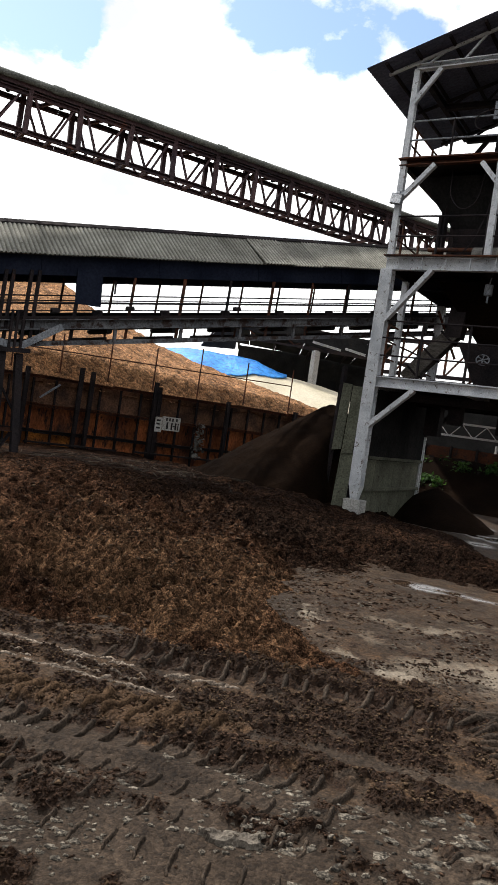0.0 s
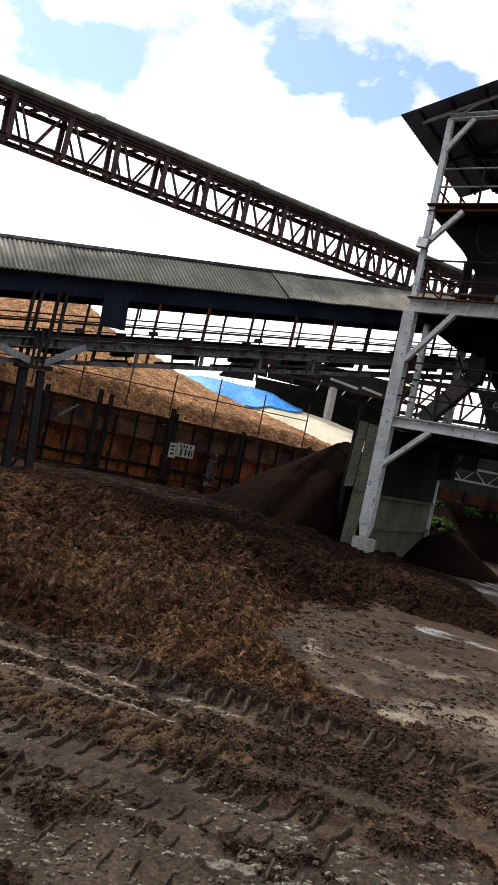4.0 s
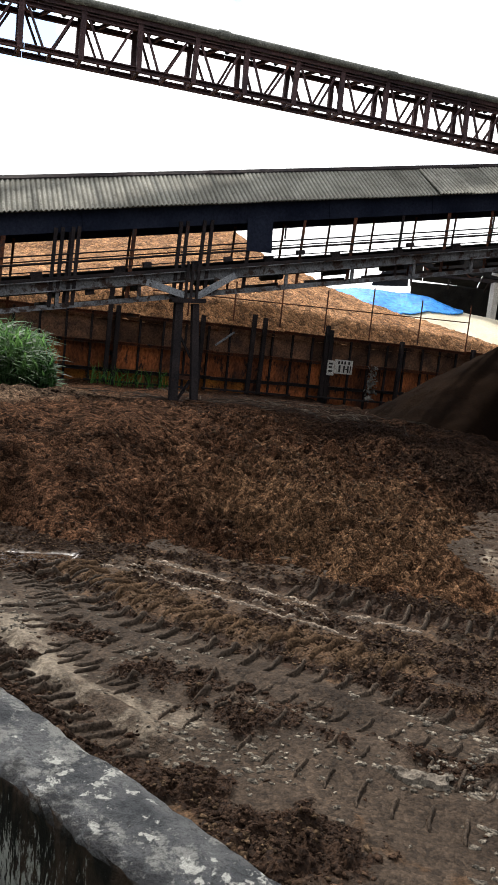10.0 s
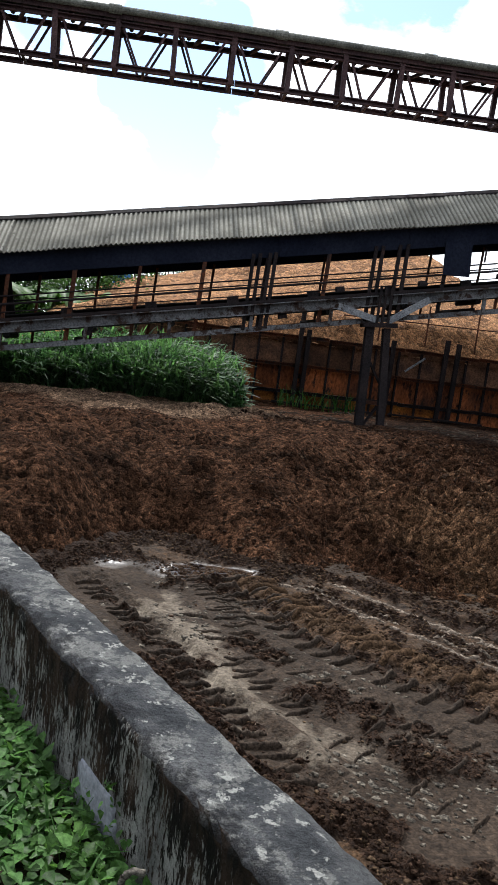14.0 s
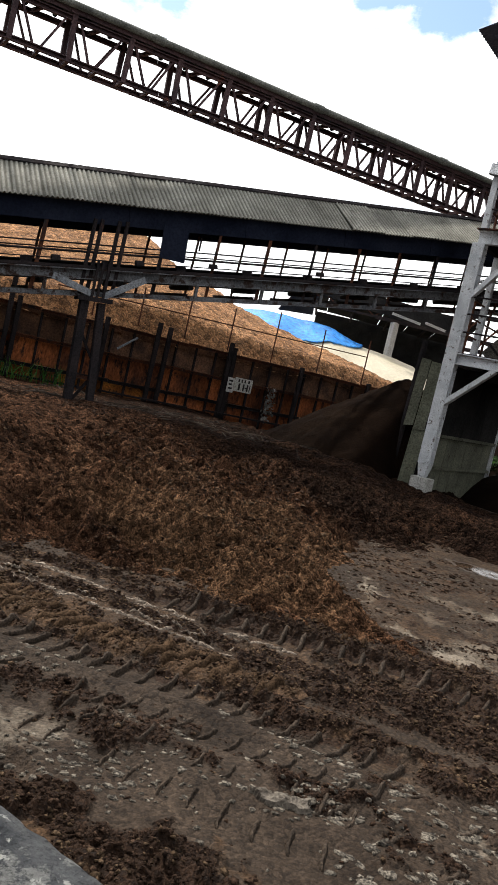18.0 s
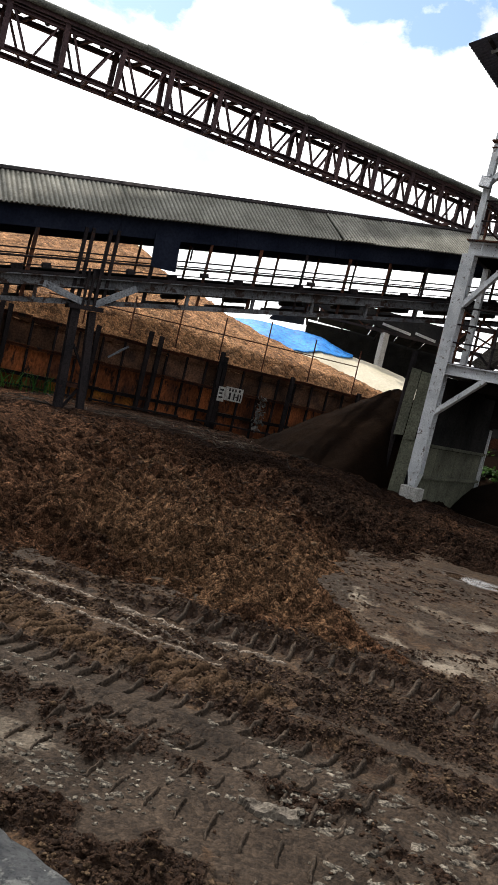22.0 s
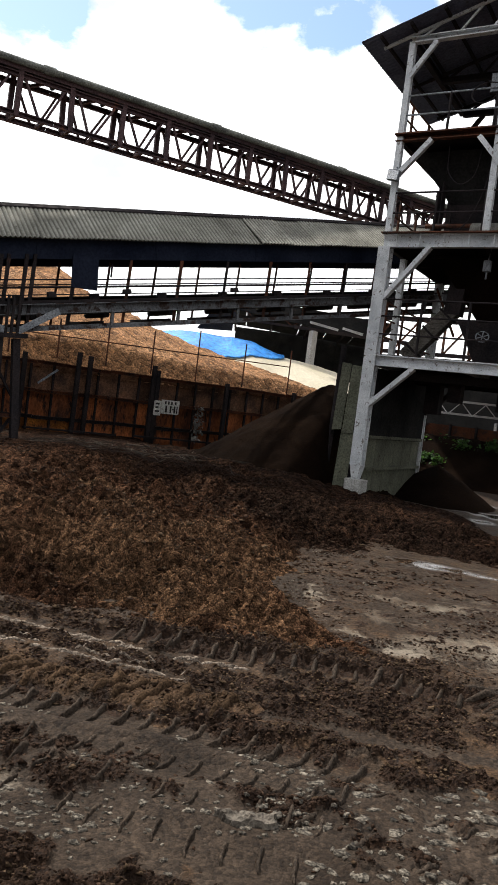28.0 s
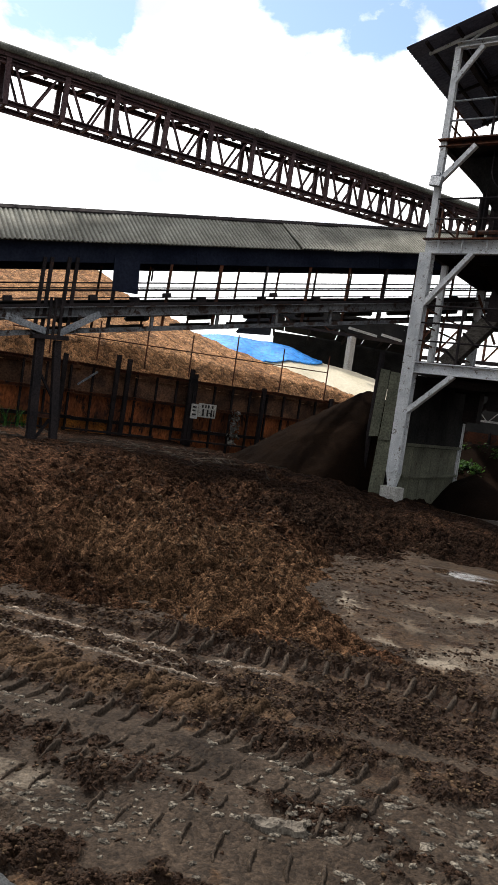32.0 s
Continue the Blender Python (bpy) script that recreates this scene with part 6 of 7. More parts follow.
TN0, TN1 = 15.5, 16.0
for n in (TN0, TN1):
    for s in np.arange(TS0, TS1 - 0.1, 4.1):
        bar("bottom_chord", tw(s, n, 6.92), tw(s + 4.09, n, 6.92), channel(0.07, 0.1), M_TRUSS, truss)
        bar("top_chord", tw(s, n, 7.68), tw(s + 4.09, n, 7.68), channel(0.07, 0.1), M_TRUSS, truss)
    for i, s in enumerate(np.arange(TS0 + 0.2, TS1, 1.13)):
        d_ = 0.03 * math.sin(i * 2.7)
        bar("vertical", tw(s, n, 6.88), tw(s + d_, n, 7.8), rect(0.1, 0.08), M_TRUSS, truss)
        bar("diagonal", tw(s + 0.12, n, 7.64), tw(s + 0.42 + d_, n, 6.96), rect(0.042, 0.042), M_TRUSS, truss)
        bar("diagonal", tw(s + 0.95, n, 7.64), tw(s + 0.58 + d_, n, 6.96), rect(0.042, 0.042), M_TRUSS, truss)
for i, s in enumerate(np.arange(TS0 + 0.2, TS1, 0.565)):
    bar("floor_tie", tw(s, TN0, 6.9), tw(s, TN1, 6.9), angle(0.06), M_TRUSS, truss)
    bar("top_tie", tw(s, TN0, 7.7), tw(s + 0.2 * (-1) ** i, TN1, 7.68), angle(0.06), M_TRUSS, truss)
    bar("roller", tw(s + 0.25, 15.55, 7.78), tw(s + 0.25, 15.95, 7.78), disc(0.05, 8), M_BLACK, truss)
bar("belt", tw(TS0, 15.75, 7.84), tw(TS1, 15.75, 7.84), rect(0.42, 0.02), M_BLACK, truss)
for s in np.arange(TS0, TS1 - 0.1, 2.05):
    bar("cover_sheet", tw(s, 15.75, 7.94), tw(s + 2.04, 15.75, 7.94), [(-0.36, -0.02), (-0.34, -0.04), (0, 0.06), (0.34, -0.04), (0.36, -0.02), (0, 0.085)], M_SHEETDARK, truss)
    bar("side_board", tw(s, 15.45, 7.84), tw(s + 2.04, 15.45, 7.84), rect(0.02, 0.16), M_TRUSS, truss)
pipe_cuts = [TS0, -1.2, 2.0, 5.05, 9.05, 13.0, TS1]
for a, b in zip(pipe_cuts, pipe_cuts[1:]):
    bar("pipe", tw(a, 15.4, 7.9), tw(b, 15.4, 7.9), disc(0.065, 12), M_PIPE, truss)
    bar("pipe_collar", tw(b - 0.12, 15.4, 7.9), tw(b + 0.12, 15.4, 7.9), disc(0.085, 12), M_PIPE, truss)

# ---- tower ----
tower = thing("screening_tower", "open steel tower with white-painted columns, platforms and dark roof", "tower")
TU = Vector((0.853, -0.522, 0))
TV = Vector((0.522, 0.853, 0))
TP = Vector((2.69, 16.57, 0))


def tp(a, b, z):
    return TP + TU * a + TV * b + Vector((0, 0, z))


def rivets(a, b0, z0, z1, step, off, parent):
    vs, fs = [], []
    for z in np.arange(z0, z1, step):
        for da in (-off, off):
            c = tp(a + da, b0, z)
            k = len(vs)
            vs += [c + TU * p - TV * q + Vector((0, 0, r)) for p, q, r in ((-0.016, 0, -0.016), (0.016, 0, -0.016), (0.016, 0, 0.016), (-0.016, 0, 0.016), (0, 0.016, 0))]
            fs += [(k, k + 1, k + 4), (k + 1, k + 2, k + 4), (k + 2, k + 3, k + 4), (k + 3, k, k + 4)]
    tagged(obj("rivets", from_lists(vs, fs), M_WHITE, parent), kind="stuff")


def column(a, b, z0, z1, w, material, parent, riveted=False):
    c = bar("column", tp(a, b, z0), tp(a, b, z1), ibeam(w, w, 0.035), material, parent, up=TV)
    if riveted:
        fp = bar("flange_plate", tp(a, b - w / 2 - 0.006, z0), tp(a, b - w / 2 - 0.006, z1), rect(w + 0.02, 0.012), material, parent, up=TV)
        rivets(a, b - w / 2 - 0.012, z0 + 0.1, z1 - 0.05, 0.09, w / 2 - 0.035, fp)
    return c


column(0, 0, 0.85, 5.66, 0.25, M_WHITE, tower, True)
column(0, 0, 5.95, 10.05, 0.13, M_WHITE, tower)
column(2.1, 0, 5.95, 10.05, 0.13, M_WHITE, tower)
column(4.2, 0, 0.3, 5.66, 0.27, M_WHITE, tower)
column(4.2, 0, 5.95, 10.05, 0.15, M_WHITE, tower)
column(0, 1.15, 3.3, 5.66, 0.13, M_WHITE, tower)
column(0, 4.0, 0.3, 5.66, 0.2, M_WHITE, tower)
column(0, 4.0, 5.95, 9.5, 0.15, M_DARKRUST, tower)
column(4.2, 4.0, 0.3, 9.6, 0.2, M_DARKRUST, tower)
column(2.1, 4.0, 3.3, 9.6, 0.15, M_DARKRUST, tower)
obj("column_toe", from_lists([tp(p * w, q * w, z) for z, w in ((0.5, 0.07), (0.86, 0.13)) for p, q in ((-1, -1), (1, -1), (1, 1), (-1, 1))], BOXF), M_WHITE, tower)
bar("plinth", tp(0.02, -0.02, -0.3), tp(0.02, -0.02, 0.54), [(-0.2, -0.2), (0.17, -0.2), (0.21, -0.16), (0.21, 0.2), (-0.2, 0.2)], M_PALECONC, tower, up=TV)
bar("plinth", tp(0, 4.0, -0.3), tp(0, 4.0, 0.35), rect(0.4, 0.4), M_PALECONC, tower, up=TV)
for z, h, m in ((3.2, 0.24, M_WHITE), (5.8, 0.29, M_WHITE), (8.0, 0.13, M_RUST), (10.08, 0.13, M_WHITE)):
    bar("front_beam", tp(-0.09 if z < 9 else -0.05, -0.02, z), tp(4.35, -0.02, z), channel(0.14, h, 0.02, 1), m, tower)
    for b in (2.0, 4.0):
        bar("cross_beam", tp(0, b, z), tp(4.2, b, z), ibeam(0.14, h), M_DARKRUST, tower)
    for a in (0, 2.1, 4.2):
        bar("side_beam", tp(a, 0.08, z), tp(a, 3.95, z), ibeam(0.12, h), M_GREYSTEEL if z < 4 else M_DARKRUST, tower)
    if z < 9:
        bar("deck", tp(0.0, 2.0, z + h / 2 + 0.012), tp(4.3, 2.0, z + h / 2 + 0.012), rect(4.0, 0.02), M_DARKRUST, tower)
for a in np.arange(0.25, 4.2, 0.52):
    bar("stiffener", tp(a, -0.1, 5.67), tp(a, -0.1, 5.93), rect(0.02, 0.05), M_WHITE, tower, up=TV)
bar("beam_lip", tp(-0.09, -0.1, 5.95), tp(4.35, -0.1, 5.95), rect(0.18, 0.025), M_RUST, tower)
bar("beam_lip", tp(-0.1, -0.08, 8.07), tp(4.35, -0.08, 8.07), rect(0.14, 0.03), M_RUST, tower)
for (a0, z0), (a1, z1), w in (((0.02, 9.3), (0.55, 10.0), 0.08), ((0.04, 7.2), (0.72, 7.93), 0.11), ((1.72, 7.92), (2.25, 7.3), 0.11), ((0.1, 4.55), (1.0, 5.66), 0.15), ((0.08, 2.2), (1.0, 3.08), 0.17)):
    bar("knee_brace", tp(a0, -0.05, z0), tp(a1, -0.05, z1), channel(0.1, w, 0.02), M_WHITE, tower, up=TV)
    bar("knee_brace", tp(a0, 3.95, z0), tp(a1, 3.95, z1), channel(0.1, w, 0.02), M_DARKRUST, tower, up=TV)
for z0, hs in ((3.32, (0.46, 0.85, 1.22)), (5.96, (0.44, 0.87)), (8.08, (0.41, 0.82))):
    for h in hs:
        bar("railing", tp(0.05, -0.03, z0 + h), tp(4.2, -0.03, z0 + h - 0.02), disc(0.02, 6), M_DARKRUST if z0 < 8 else M_GREYSTEEL, tower)
        bar("side_railing", tp(0.0, 0.1, z0 + h), tp(0.0, 3.95, z0 + h), disc(0.02, 6), M_RUST, tower)
    for a in np.arange(1.0, 4.2, 1.02):
        bar("railing_post", tp(a, -0.03, z0), tp(a, -0.03, z0 + hs[-1]), rect(0.04, 0.04), M_DARKRUST, tower)
    for b in (0.5, 1.6, 2.7):
        bar("railing_post", tp(0.0, b, z0), tp(0.0, b, z0 + hs[-1]), rect(0.04, 0.04), M_RUST, tower)
for (a0, z0), (a1, z1), w in (((0.1, 4.55), (1.0, 5.66), 0.15),):
    for k in (0.2, 0.45, 0.7, 0.9):
        a, z = a0 + (a1 - a0) * k, z0 + (z1 - z0) * k
        bar("brace_rib", tp(a - 0.045, -0.115, z + 0.04), tp(a + 0.05, -0.115, z - 0.04), rect(0.02, 0.04), M_WHITE, tower, up=TV)
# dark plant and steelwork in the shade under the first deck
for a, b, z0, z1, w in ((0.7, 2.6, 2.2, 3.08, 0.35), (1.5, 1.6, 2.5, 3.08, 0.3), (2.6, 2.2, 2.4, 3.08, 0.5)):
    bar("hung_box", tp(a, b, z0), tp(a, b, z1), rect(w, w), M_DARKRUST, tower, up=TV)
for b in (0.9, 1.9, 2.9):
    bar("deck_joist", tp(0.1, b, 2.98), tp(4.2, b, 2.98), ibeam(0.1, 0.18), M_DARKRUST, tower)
rr = random.Random(12)
for z0, z1 in ((5.98, 7.9), (8.1, 9.9)):
    for a, b in ((0.35, 3.0), (0.65, 3.6), (1.2, 3.7), (2.35, 3.3), (2.9, 3.6), (3.4, 2.6)):
        bar("inner_post", tp(a, b, z0), tp(a + rr.uniform(-0.04, 0.04), b, z1 if z0 < 8 else z0 + 1.1), angle(0.07), M_RUST if rr.random() < 0.6 else M_DARKRUST, tower)
    for k in range(5):
        z = z0 + rr.uniform(0.15, 0.9)
        bar("inner_pipe", tp(rr.uniform(0.1, 0.8), 3.4, z), tp(rr.uniform(1.8, 3.8), 3.5, z + rr.uniform(-0.2, 0.2)), disc(rr.uniform(0.02, 0.05), 6), M_RUST if k % 2 else M_DARKRUST, tower)
for a0, z0, a1, z1 in ((0.15, 4.2, 0.75, 5.4), (0.8, 4.2, 0.2, 5.4), (1.0, 3.4, 1.9, 4.3), (2.4, 3.4, 3.2, 4.6)):
    bar("inner_brace", tp(a0, 3.2, z0), tp(a1, 3.2, z1), angle(0.06), M_RUST, tower)
# gable roof, ridge away from the front
AP, APZ, EV, EVZ, B0, B1 = 2.17, 10.956, -1.02, 9.98, -0.45, 4.25


def roof_slope(a0, z0, a1, z1, name):
    k = int((B1 - B0) / 0.022)
    vs, fs = [], []
    for i in range(k + 1):
        b = B0 + (B1 - B0) * i / k
        w = 0.009 * math.sin(2 * math.pi * b / 0.12)
        vs += [tp(a0, b, z0 + w), tp(a1, b, z1 + w), tp(a1, b, z1 + w + 0.012), tp(a0, b, z0 + w + 0.012)]
    for i in range(k):
        q = 4 * i
        for j in range(4):
            fs.append((q + j, q + (j + 1) % 4, q + 4 + (j + 1) % 4, q + 4 + j))
    obj(name, from_lists(vs, fs), M_TOWERROOF, tower, "dark corrugated roof sheet")


roof_slope(EV, EVZ, AP, APZ, "roof")
roof_slope(2 * AP - EV, EVZ, AP, APZ, "roof")
for b in (0.0, 2.0, 3.95):
    m = M_WHITE if b == 0 else M_DARKRUST
    for sg in (-1, 1):
        bar("rafter", tp(AP + sg * (AP - EV - 0.35), b, EVZ + 0.03), tp(AP, b, APZ - 0.07), rect(0.05, 0.06), m, tower)
        bar("truss_web", tp(AP + sg * 1.2, b, 10.12), tp(AP + sg * 0.75, b, 10.65), rect(0.04, 0.04), m, tower)
        bar("truss_web", tp(AP + sg * 2.0, b, 10.12), tp(AP + sg * 1.6, b, 10.39), rect(0.04, 0.04), m, tower)
        bar("truss_web", tp(AP + sg * 0.5, b, 10.12), tp(AP, b, 10.84), rect(0.04, 0.05), m, tower)
for a in (-0.6, 0.05, 0.75, 1.45, 2.9, 3.6, 4.3):
    bar("purlin", tp(a, B0 + 0.05, EVZ - 0.03 + (a - EV) * 0.306 if a < AP else EVZ - 0.03 + (2 * AP - EV - a) * 0.306), tp(a, B1 - 0.05, EVZ - 0.03 + (a - EV) * 0.306 if a < AP else EVZ - 0.03 + (2 * AP - EV - a) * 0.306), rect(0.05, 0.07), M_DARKRUST, tower)


def frustum(name, a0, a1, b0, b1, z0, c0, c1, d0, d1, z1, material, parent, label=""):
    """A hopper: a rectangle at z0 joined to another at z1, with a rim."""
    vs = [tp(a0, b0, z0), tp(a1, b0, z0), tp(a1, b1, z0), tp(a0, b1, z0), tp(c0, d0, z1), tp(c1, d0, z1), tp(c1, d1, z1), tp(c0, d1, z1)]
    return obj(name, from_lists(vs, BOXF), material, parent, label)


# machinery inside, each on its deck
hop1 = thing("feed_hopper", "large dark steel hopper narrowing towards a spout", "hopper", group="tower hoppers")
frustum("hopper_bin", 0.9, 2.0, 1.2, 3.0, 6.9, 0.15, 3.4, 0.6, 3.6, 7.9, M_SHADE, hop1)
frustum("spout", 1.0, 1.9, 1.4, 2.8, 5.96, 0.9, 2.0, 1.2, 3.0, 6.9, M_DARKRUST, hop1)
for a in (0.75, 2.2, 3.0):
    bar("hanger", tp(a, 1.0, 5.96), tp(a, 1.0, 7.9), ibeam(0.12, 0.12), M_DARKRUST, hop1)
bar("drive_shaft", tp(0.5, 0.9, 6.35), tp(3.2, 0.9, 6.35), disc(0.05, 8), M_RUST, hop1)
hop2 = thing("feed_hopper", "dark steel chute hopper hanging beneath a platform", "hopper", group="tower hoppers")
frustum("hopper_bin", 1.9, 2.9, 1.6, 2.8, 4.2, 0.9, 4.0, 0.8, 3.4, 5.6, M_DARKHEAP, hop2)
hop3 = thing("feed_hopper", "rusty inverted pyramid hopper with valve", "hopper", group="tower hoppers")
frustum("hopper_bin", 1.95, 2.35, 1.1, 1.6, 3.36, 1.55, 3.0, 0.8, 2.0, 4.25, M_DARKRUST, hop3)
chute = thing("inclined_chute", "thick brown rusted pipe chute sloping through tower", "chute")
chute_box = bar("box_chute", tp(0.3, 1.3, 3.42), tp(1.3, 1.3, 4.6), rect(0.34, 0.3), M_DEADWOOD, chute, up=TV)
for k in (0.15, 0.5, 0.85):
    bar("flange", tp(0.3 + k, 1.3, 3.42 + 1.18 * k), tp(0.33 + k, 1.3, 3.455 + 1.18 * k), rect(0.4, 0.36), M_DARKRUST, chute_box, up=TV)
bar("box_chute", tp(1.28, 1.3, 4.45), tp(1.38, 1.3, 5.6), rect(0.36, 0.34), M_DARKRUST, chute, up=TV)
valve = thing("hand_wheel", "small iron hand wheel on a short spindle", "valve")
bmv = bmesh.new()
R_, r_ = 0.14, 0.014
ringv = [[bmv.verts.new(tp(2.12, 0.8, 3.95) + TU * ((R_ + r_ * math.cos(q)) * math.cos(p)) + Vector((0, 0, (R_ + r_ * math.cos(q)) * math.sin(p) * 0.8)) - TV * (r_ * math.sin(q))) for q in np.arange(0, 6.28, 1.05)] for p in np.arange(0, 6.28, 0.33)]
for i in range(len(ringv)):
    for j in range(6):
        bmv.faces.new((ringv[i][j], ringv[i][(j + 1) % 6], ringv[(i + 1) % len(ringv)][(j + 1) % 6], ringv[(i + 1) % len(ringv)][j]))
rim = part("rim", bmv, M_GREYSTEEL, valve)
for p in (0.4, 1.45, 2.5):
    v = TU * (R_ * math.cos(p)) + Vector((0, 0, R_ * math.sin(p) * 0.8))
    bar("spoke", tp(2.12, 0.8, 3.95) - v, tp(2.12, 0.8, 3.95) + v, rect(0.02, 0.02), M_GREYSTEEL, rim)
bar("spindle", tp(2.12, 0.8, 3.95), tp(2.12, 1.15, 3.95), disc(0.02, 8), M_DARKRUST, valve)
hoist = thing("chain_hoist", "small grey chain hoist hanging from the platform beam", "hoist")
bar("hoist_body", tp(2.1, 0.5, 5.28), tp(2.1, 0.5, 5.5), disc(0.09, 10), M_GREYSTEEL, hoist)
bar("chain", tp(2.1, 0.5, 5.5), tp(2.14, 0.5, 5.75), disc(0.012, 6), M_GREYSTEEL, hoist)
bar("hook", tp(2.1, 0.5, 5.12), tp(2.1, 0.5, 5.28), disc(0.02, 6), M_GREYSTEEL, hoist)
box_t = thing("switch_box", "grey steel switch box behind the upper column", "switch box")
case = bar("case", tp(1.62, 0.6, 9.25), tp(1.9, 0.6, 9.25), rect(0.12, 0.42), M_DARKRUST, box_t)
bar("door", tp(1.64, 0.53, 9.25), tp(1.88, 0.53, 9.25), rect(0.02, 0.38), M_GREYSTEEL, case, "grey door")
bar("bracket", tp(1.78, 0.66, 8.1), tp(1.78, 0.66, 9.2), rect(0.06, 0.06), M_DARKRUST, box_t)
motor = thing("drive_motor", "pale dusty drive motor on the tower deck", "motor")
bar("housing", tp(1.55, 0.9, 6.2), tp(2.2, 0.9, 6.2), disc(0.2, 14), M_STONE, motor)
bar("foot", tp(1.6, 0.9, 5.98), tp(2.15, 0.9, 5.98), rect(0.35, 0.05), M_DARKRUST, motor)
lamp_t = thing("floodlight", "square white-faced floodlight fixed to the column", "lamp")
lamp_case = bar("lamp_case", tp(-0.11, -0.17, 7.19), tp(0.14, -0.17, 7.15), rect(0.11, 0.22), M_GREYSTEEL, lamp_t)
bar("lamp_face", tp(-0.1, -0.24, 7.18), tp(0.13, -0.24, 7.14), rect(0.02, 0.19), M_LAMP, lamp_case, "white lamp face")
bar("lamp_arm", tp(0.02, -0.13, 7.3), tp(0.02, -0.04, 7.38), rect(0.04, 0.04), M_GREYSTEEL, lamp_t)


def cable(name, label, pts, r=0.012):
    cu = bpy.data.curves.new(name, "CURVE")
    cu.dimensions, cu.bevel_depth, cu.bevel_resolution = "3D", r, 1
    sp = cu.splines.new("BEZIER")
    sp.bezier_points.add(len(pts) - 1)
    for q, p in zip(sp.bezier_points, pts):
        q.co, q.handle_left_type, q.handle_right_type = p, "AUTO", "AUTO"
    cu.materials.append(M_DARKRUST)
    return tagged(new(name, cu), label, "cable")


cable("hanging_cable", "loose dark cable drooping inside the steel tower", [tp(2.0, 0.2, 8.6), tp(2.02, 0.1, 7.6), tp(1.85, 0.05, 6.6), tp(1.5, 0.1, 6.05), tp(1.2, 0.2, 5.99)])
cable("coiled_cable", "loop of dark cable hung on the upper railing", [tp(2.05, -0.06, 8.95), tp(1.7, -0.07, 8.98), tp(1.45, -0.06, 8.8), tp(1.55, -0.07, 8.62), tp(1.85, -0.06, 8.64), tp(2.0, -0.06, 8.8)])
cable("hanging_cable", "loose dark cable drooping inside the steel tower", [tp(1.0, 0.3, 7.9), tp(1.15, 0.2, 7.2), tp(1.45, 0.2, 7.05), tp(1.75, 0.3, 7.9)])

# sheets round the tower's foot
sheets = thing("green_sheet_wall", "dull green metal sheets battened to the tower foot", "sheet wall")
for i, b in enumerate(np.arange(0.2, 3.9, 0.62)):
    bar("sheet", tp(0.05, b, 0.75), tp(0.05, b + 0.6, 0.75), rect(0.015, 1.5), M_GREENPANEL, sheets)
    # upper row of the green sheets, the deck's shade put into the colour
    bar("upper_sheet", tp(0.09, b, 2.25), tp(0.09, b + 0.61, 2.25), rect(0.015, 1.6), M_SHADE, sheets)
for z in (0.78, 1.5):
    bar("batten", tp(0.12, 0.2, z), tp(0.12, 3.9, z), rect(0.05, 0.07), M_GREENPANEL, sheets)
for (a0, a1, z0, z1, d) in ((-0.9, -0.64, 1.55, 3.1, 0.0), (-0.66, -0.36, 1.5, 3.06, 0.03), (-0.72, -0.36, 0.25, 1.56, 0.02)):
    vs = [tp(a0 + 0.03, 0.3 + d, z0), tp(a1, 0.3 + d, z0 + 0.04), tp(a1 + 0.03, 0.36 + d, z1), tp(a0 + 0.06, 0.36 + d, z1 + 0.02)]
    vs += [v + TV * 0.02 for v in vs]
    obj("leaning_sheet", from_lists(vs, BOXF), M_GREENPANEL, sheets)
bar("sheet_post", tp(-0.34, 0.4, 0.2), tp(-0.3, 0.4, 3.3), rect(0.06, 0.06), M_DARKRUST, sheets)
bar("sheet_post", tp(-0.95, 0.42, 0.6), tp(-0.88, 0.42, 3.5), rect(0.09, 0.09), M_DARKRUST, sheets)
bar("leg_brace", tp(0.0, 3.4, 0.45), tp(0.0, 3.9, 2.0), rect(0.08, 0.06), M_GREYSTEEL, sheets)

# ---- wood chip mound, sand and tarpaulin behind the steel wall ----
def z_chips(x, y):
    s, n = x * CA + y * SA, -x * SA + y * CA
    ridge = np.interp(s, [-5.6, -4.0, -2.5, -0.8, 1.2, 6.6, 8.6, 9.0, 9.8, 12.7, 15.7, 18, 20, 24], [0, 0.8, 2.5, 3.25, 3.95, 5.2, 5.45, 5.3, 4.9, 4.1, 3.55, 2.7, 0.6, -2.0])
    foot = np.minimum(np.interp(s, [4, 14, 17, 20], [2.62, 2.58, 2.5, 2.2]), ridge * 0.8)
    z = np.where(n < 24, foot + (ridge - foot) * np.clip((n - 19.05) / 4.9, 0, 1) ** 0.85, ridge - 0.45 * np.maximum(n - 24.5, 0))
    z = z - 0.5 * np.clip((19.5 - n) / 0.45, 0, 1)
    free = np.clip((n - 19.3) / 1.5, 0.25, 1)
    return z + 0.28 * fbm(x, y, 0.6, 4, 71) * free + 0.12 * np.abs(fbm(x, y, 3.0, 3, 72)) + 0.05 * np.abs(fbm(x, y, 9.0, 2, 73))


chips = obj("wood_chip_mound", grid_mesh(np.arange(-26, 12, 0.09), np.arange(10, 36, 0.09), z_chips, lambda X, Y, Z: (Z > -0.3) & (-X * SA + Y * CA > 18.98)), M_CHIPS)
tagged(chips, "huge mound of reddish brown wood chips", "chip mound", kind="stuff")


def z_sand(x, y):
    top = np.interp(x, [-8, -4.6, -2.3, 0.2, 1.4, 4.2, 9, 14], [3.4, 4.75, 4.95, 4.75, 4.3, 3.85, 1.2, -1.0])
    return top - 0.42 * np.maximum(36.0 - y, 0) - 0.5 * np.maximum(y - 37.5, 0) + 0.12 * fbm(x, y, 0.4, 3, 91) + 0.02 * fbm(x, y, 3, 3, 92)


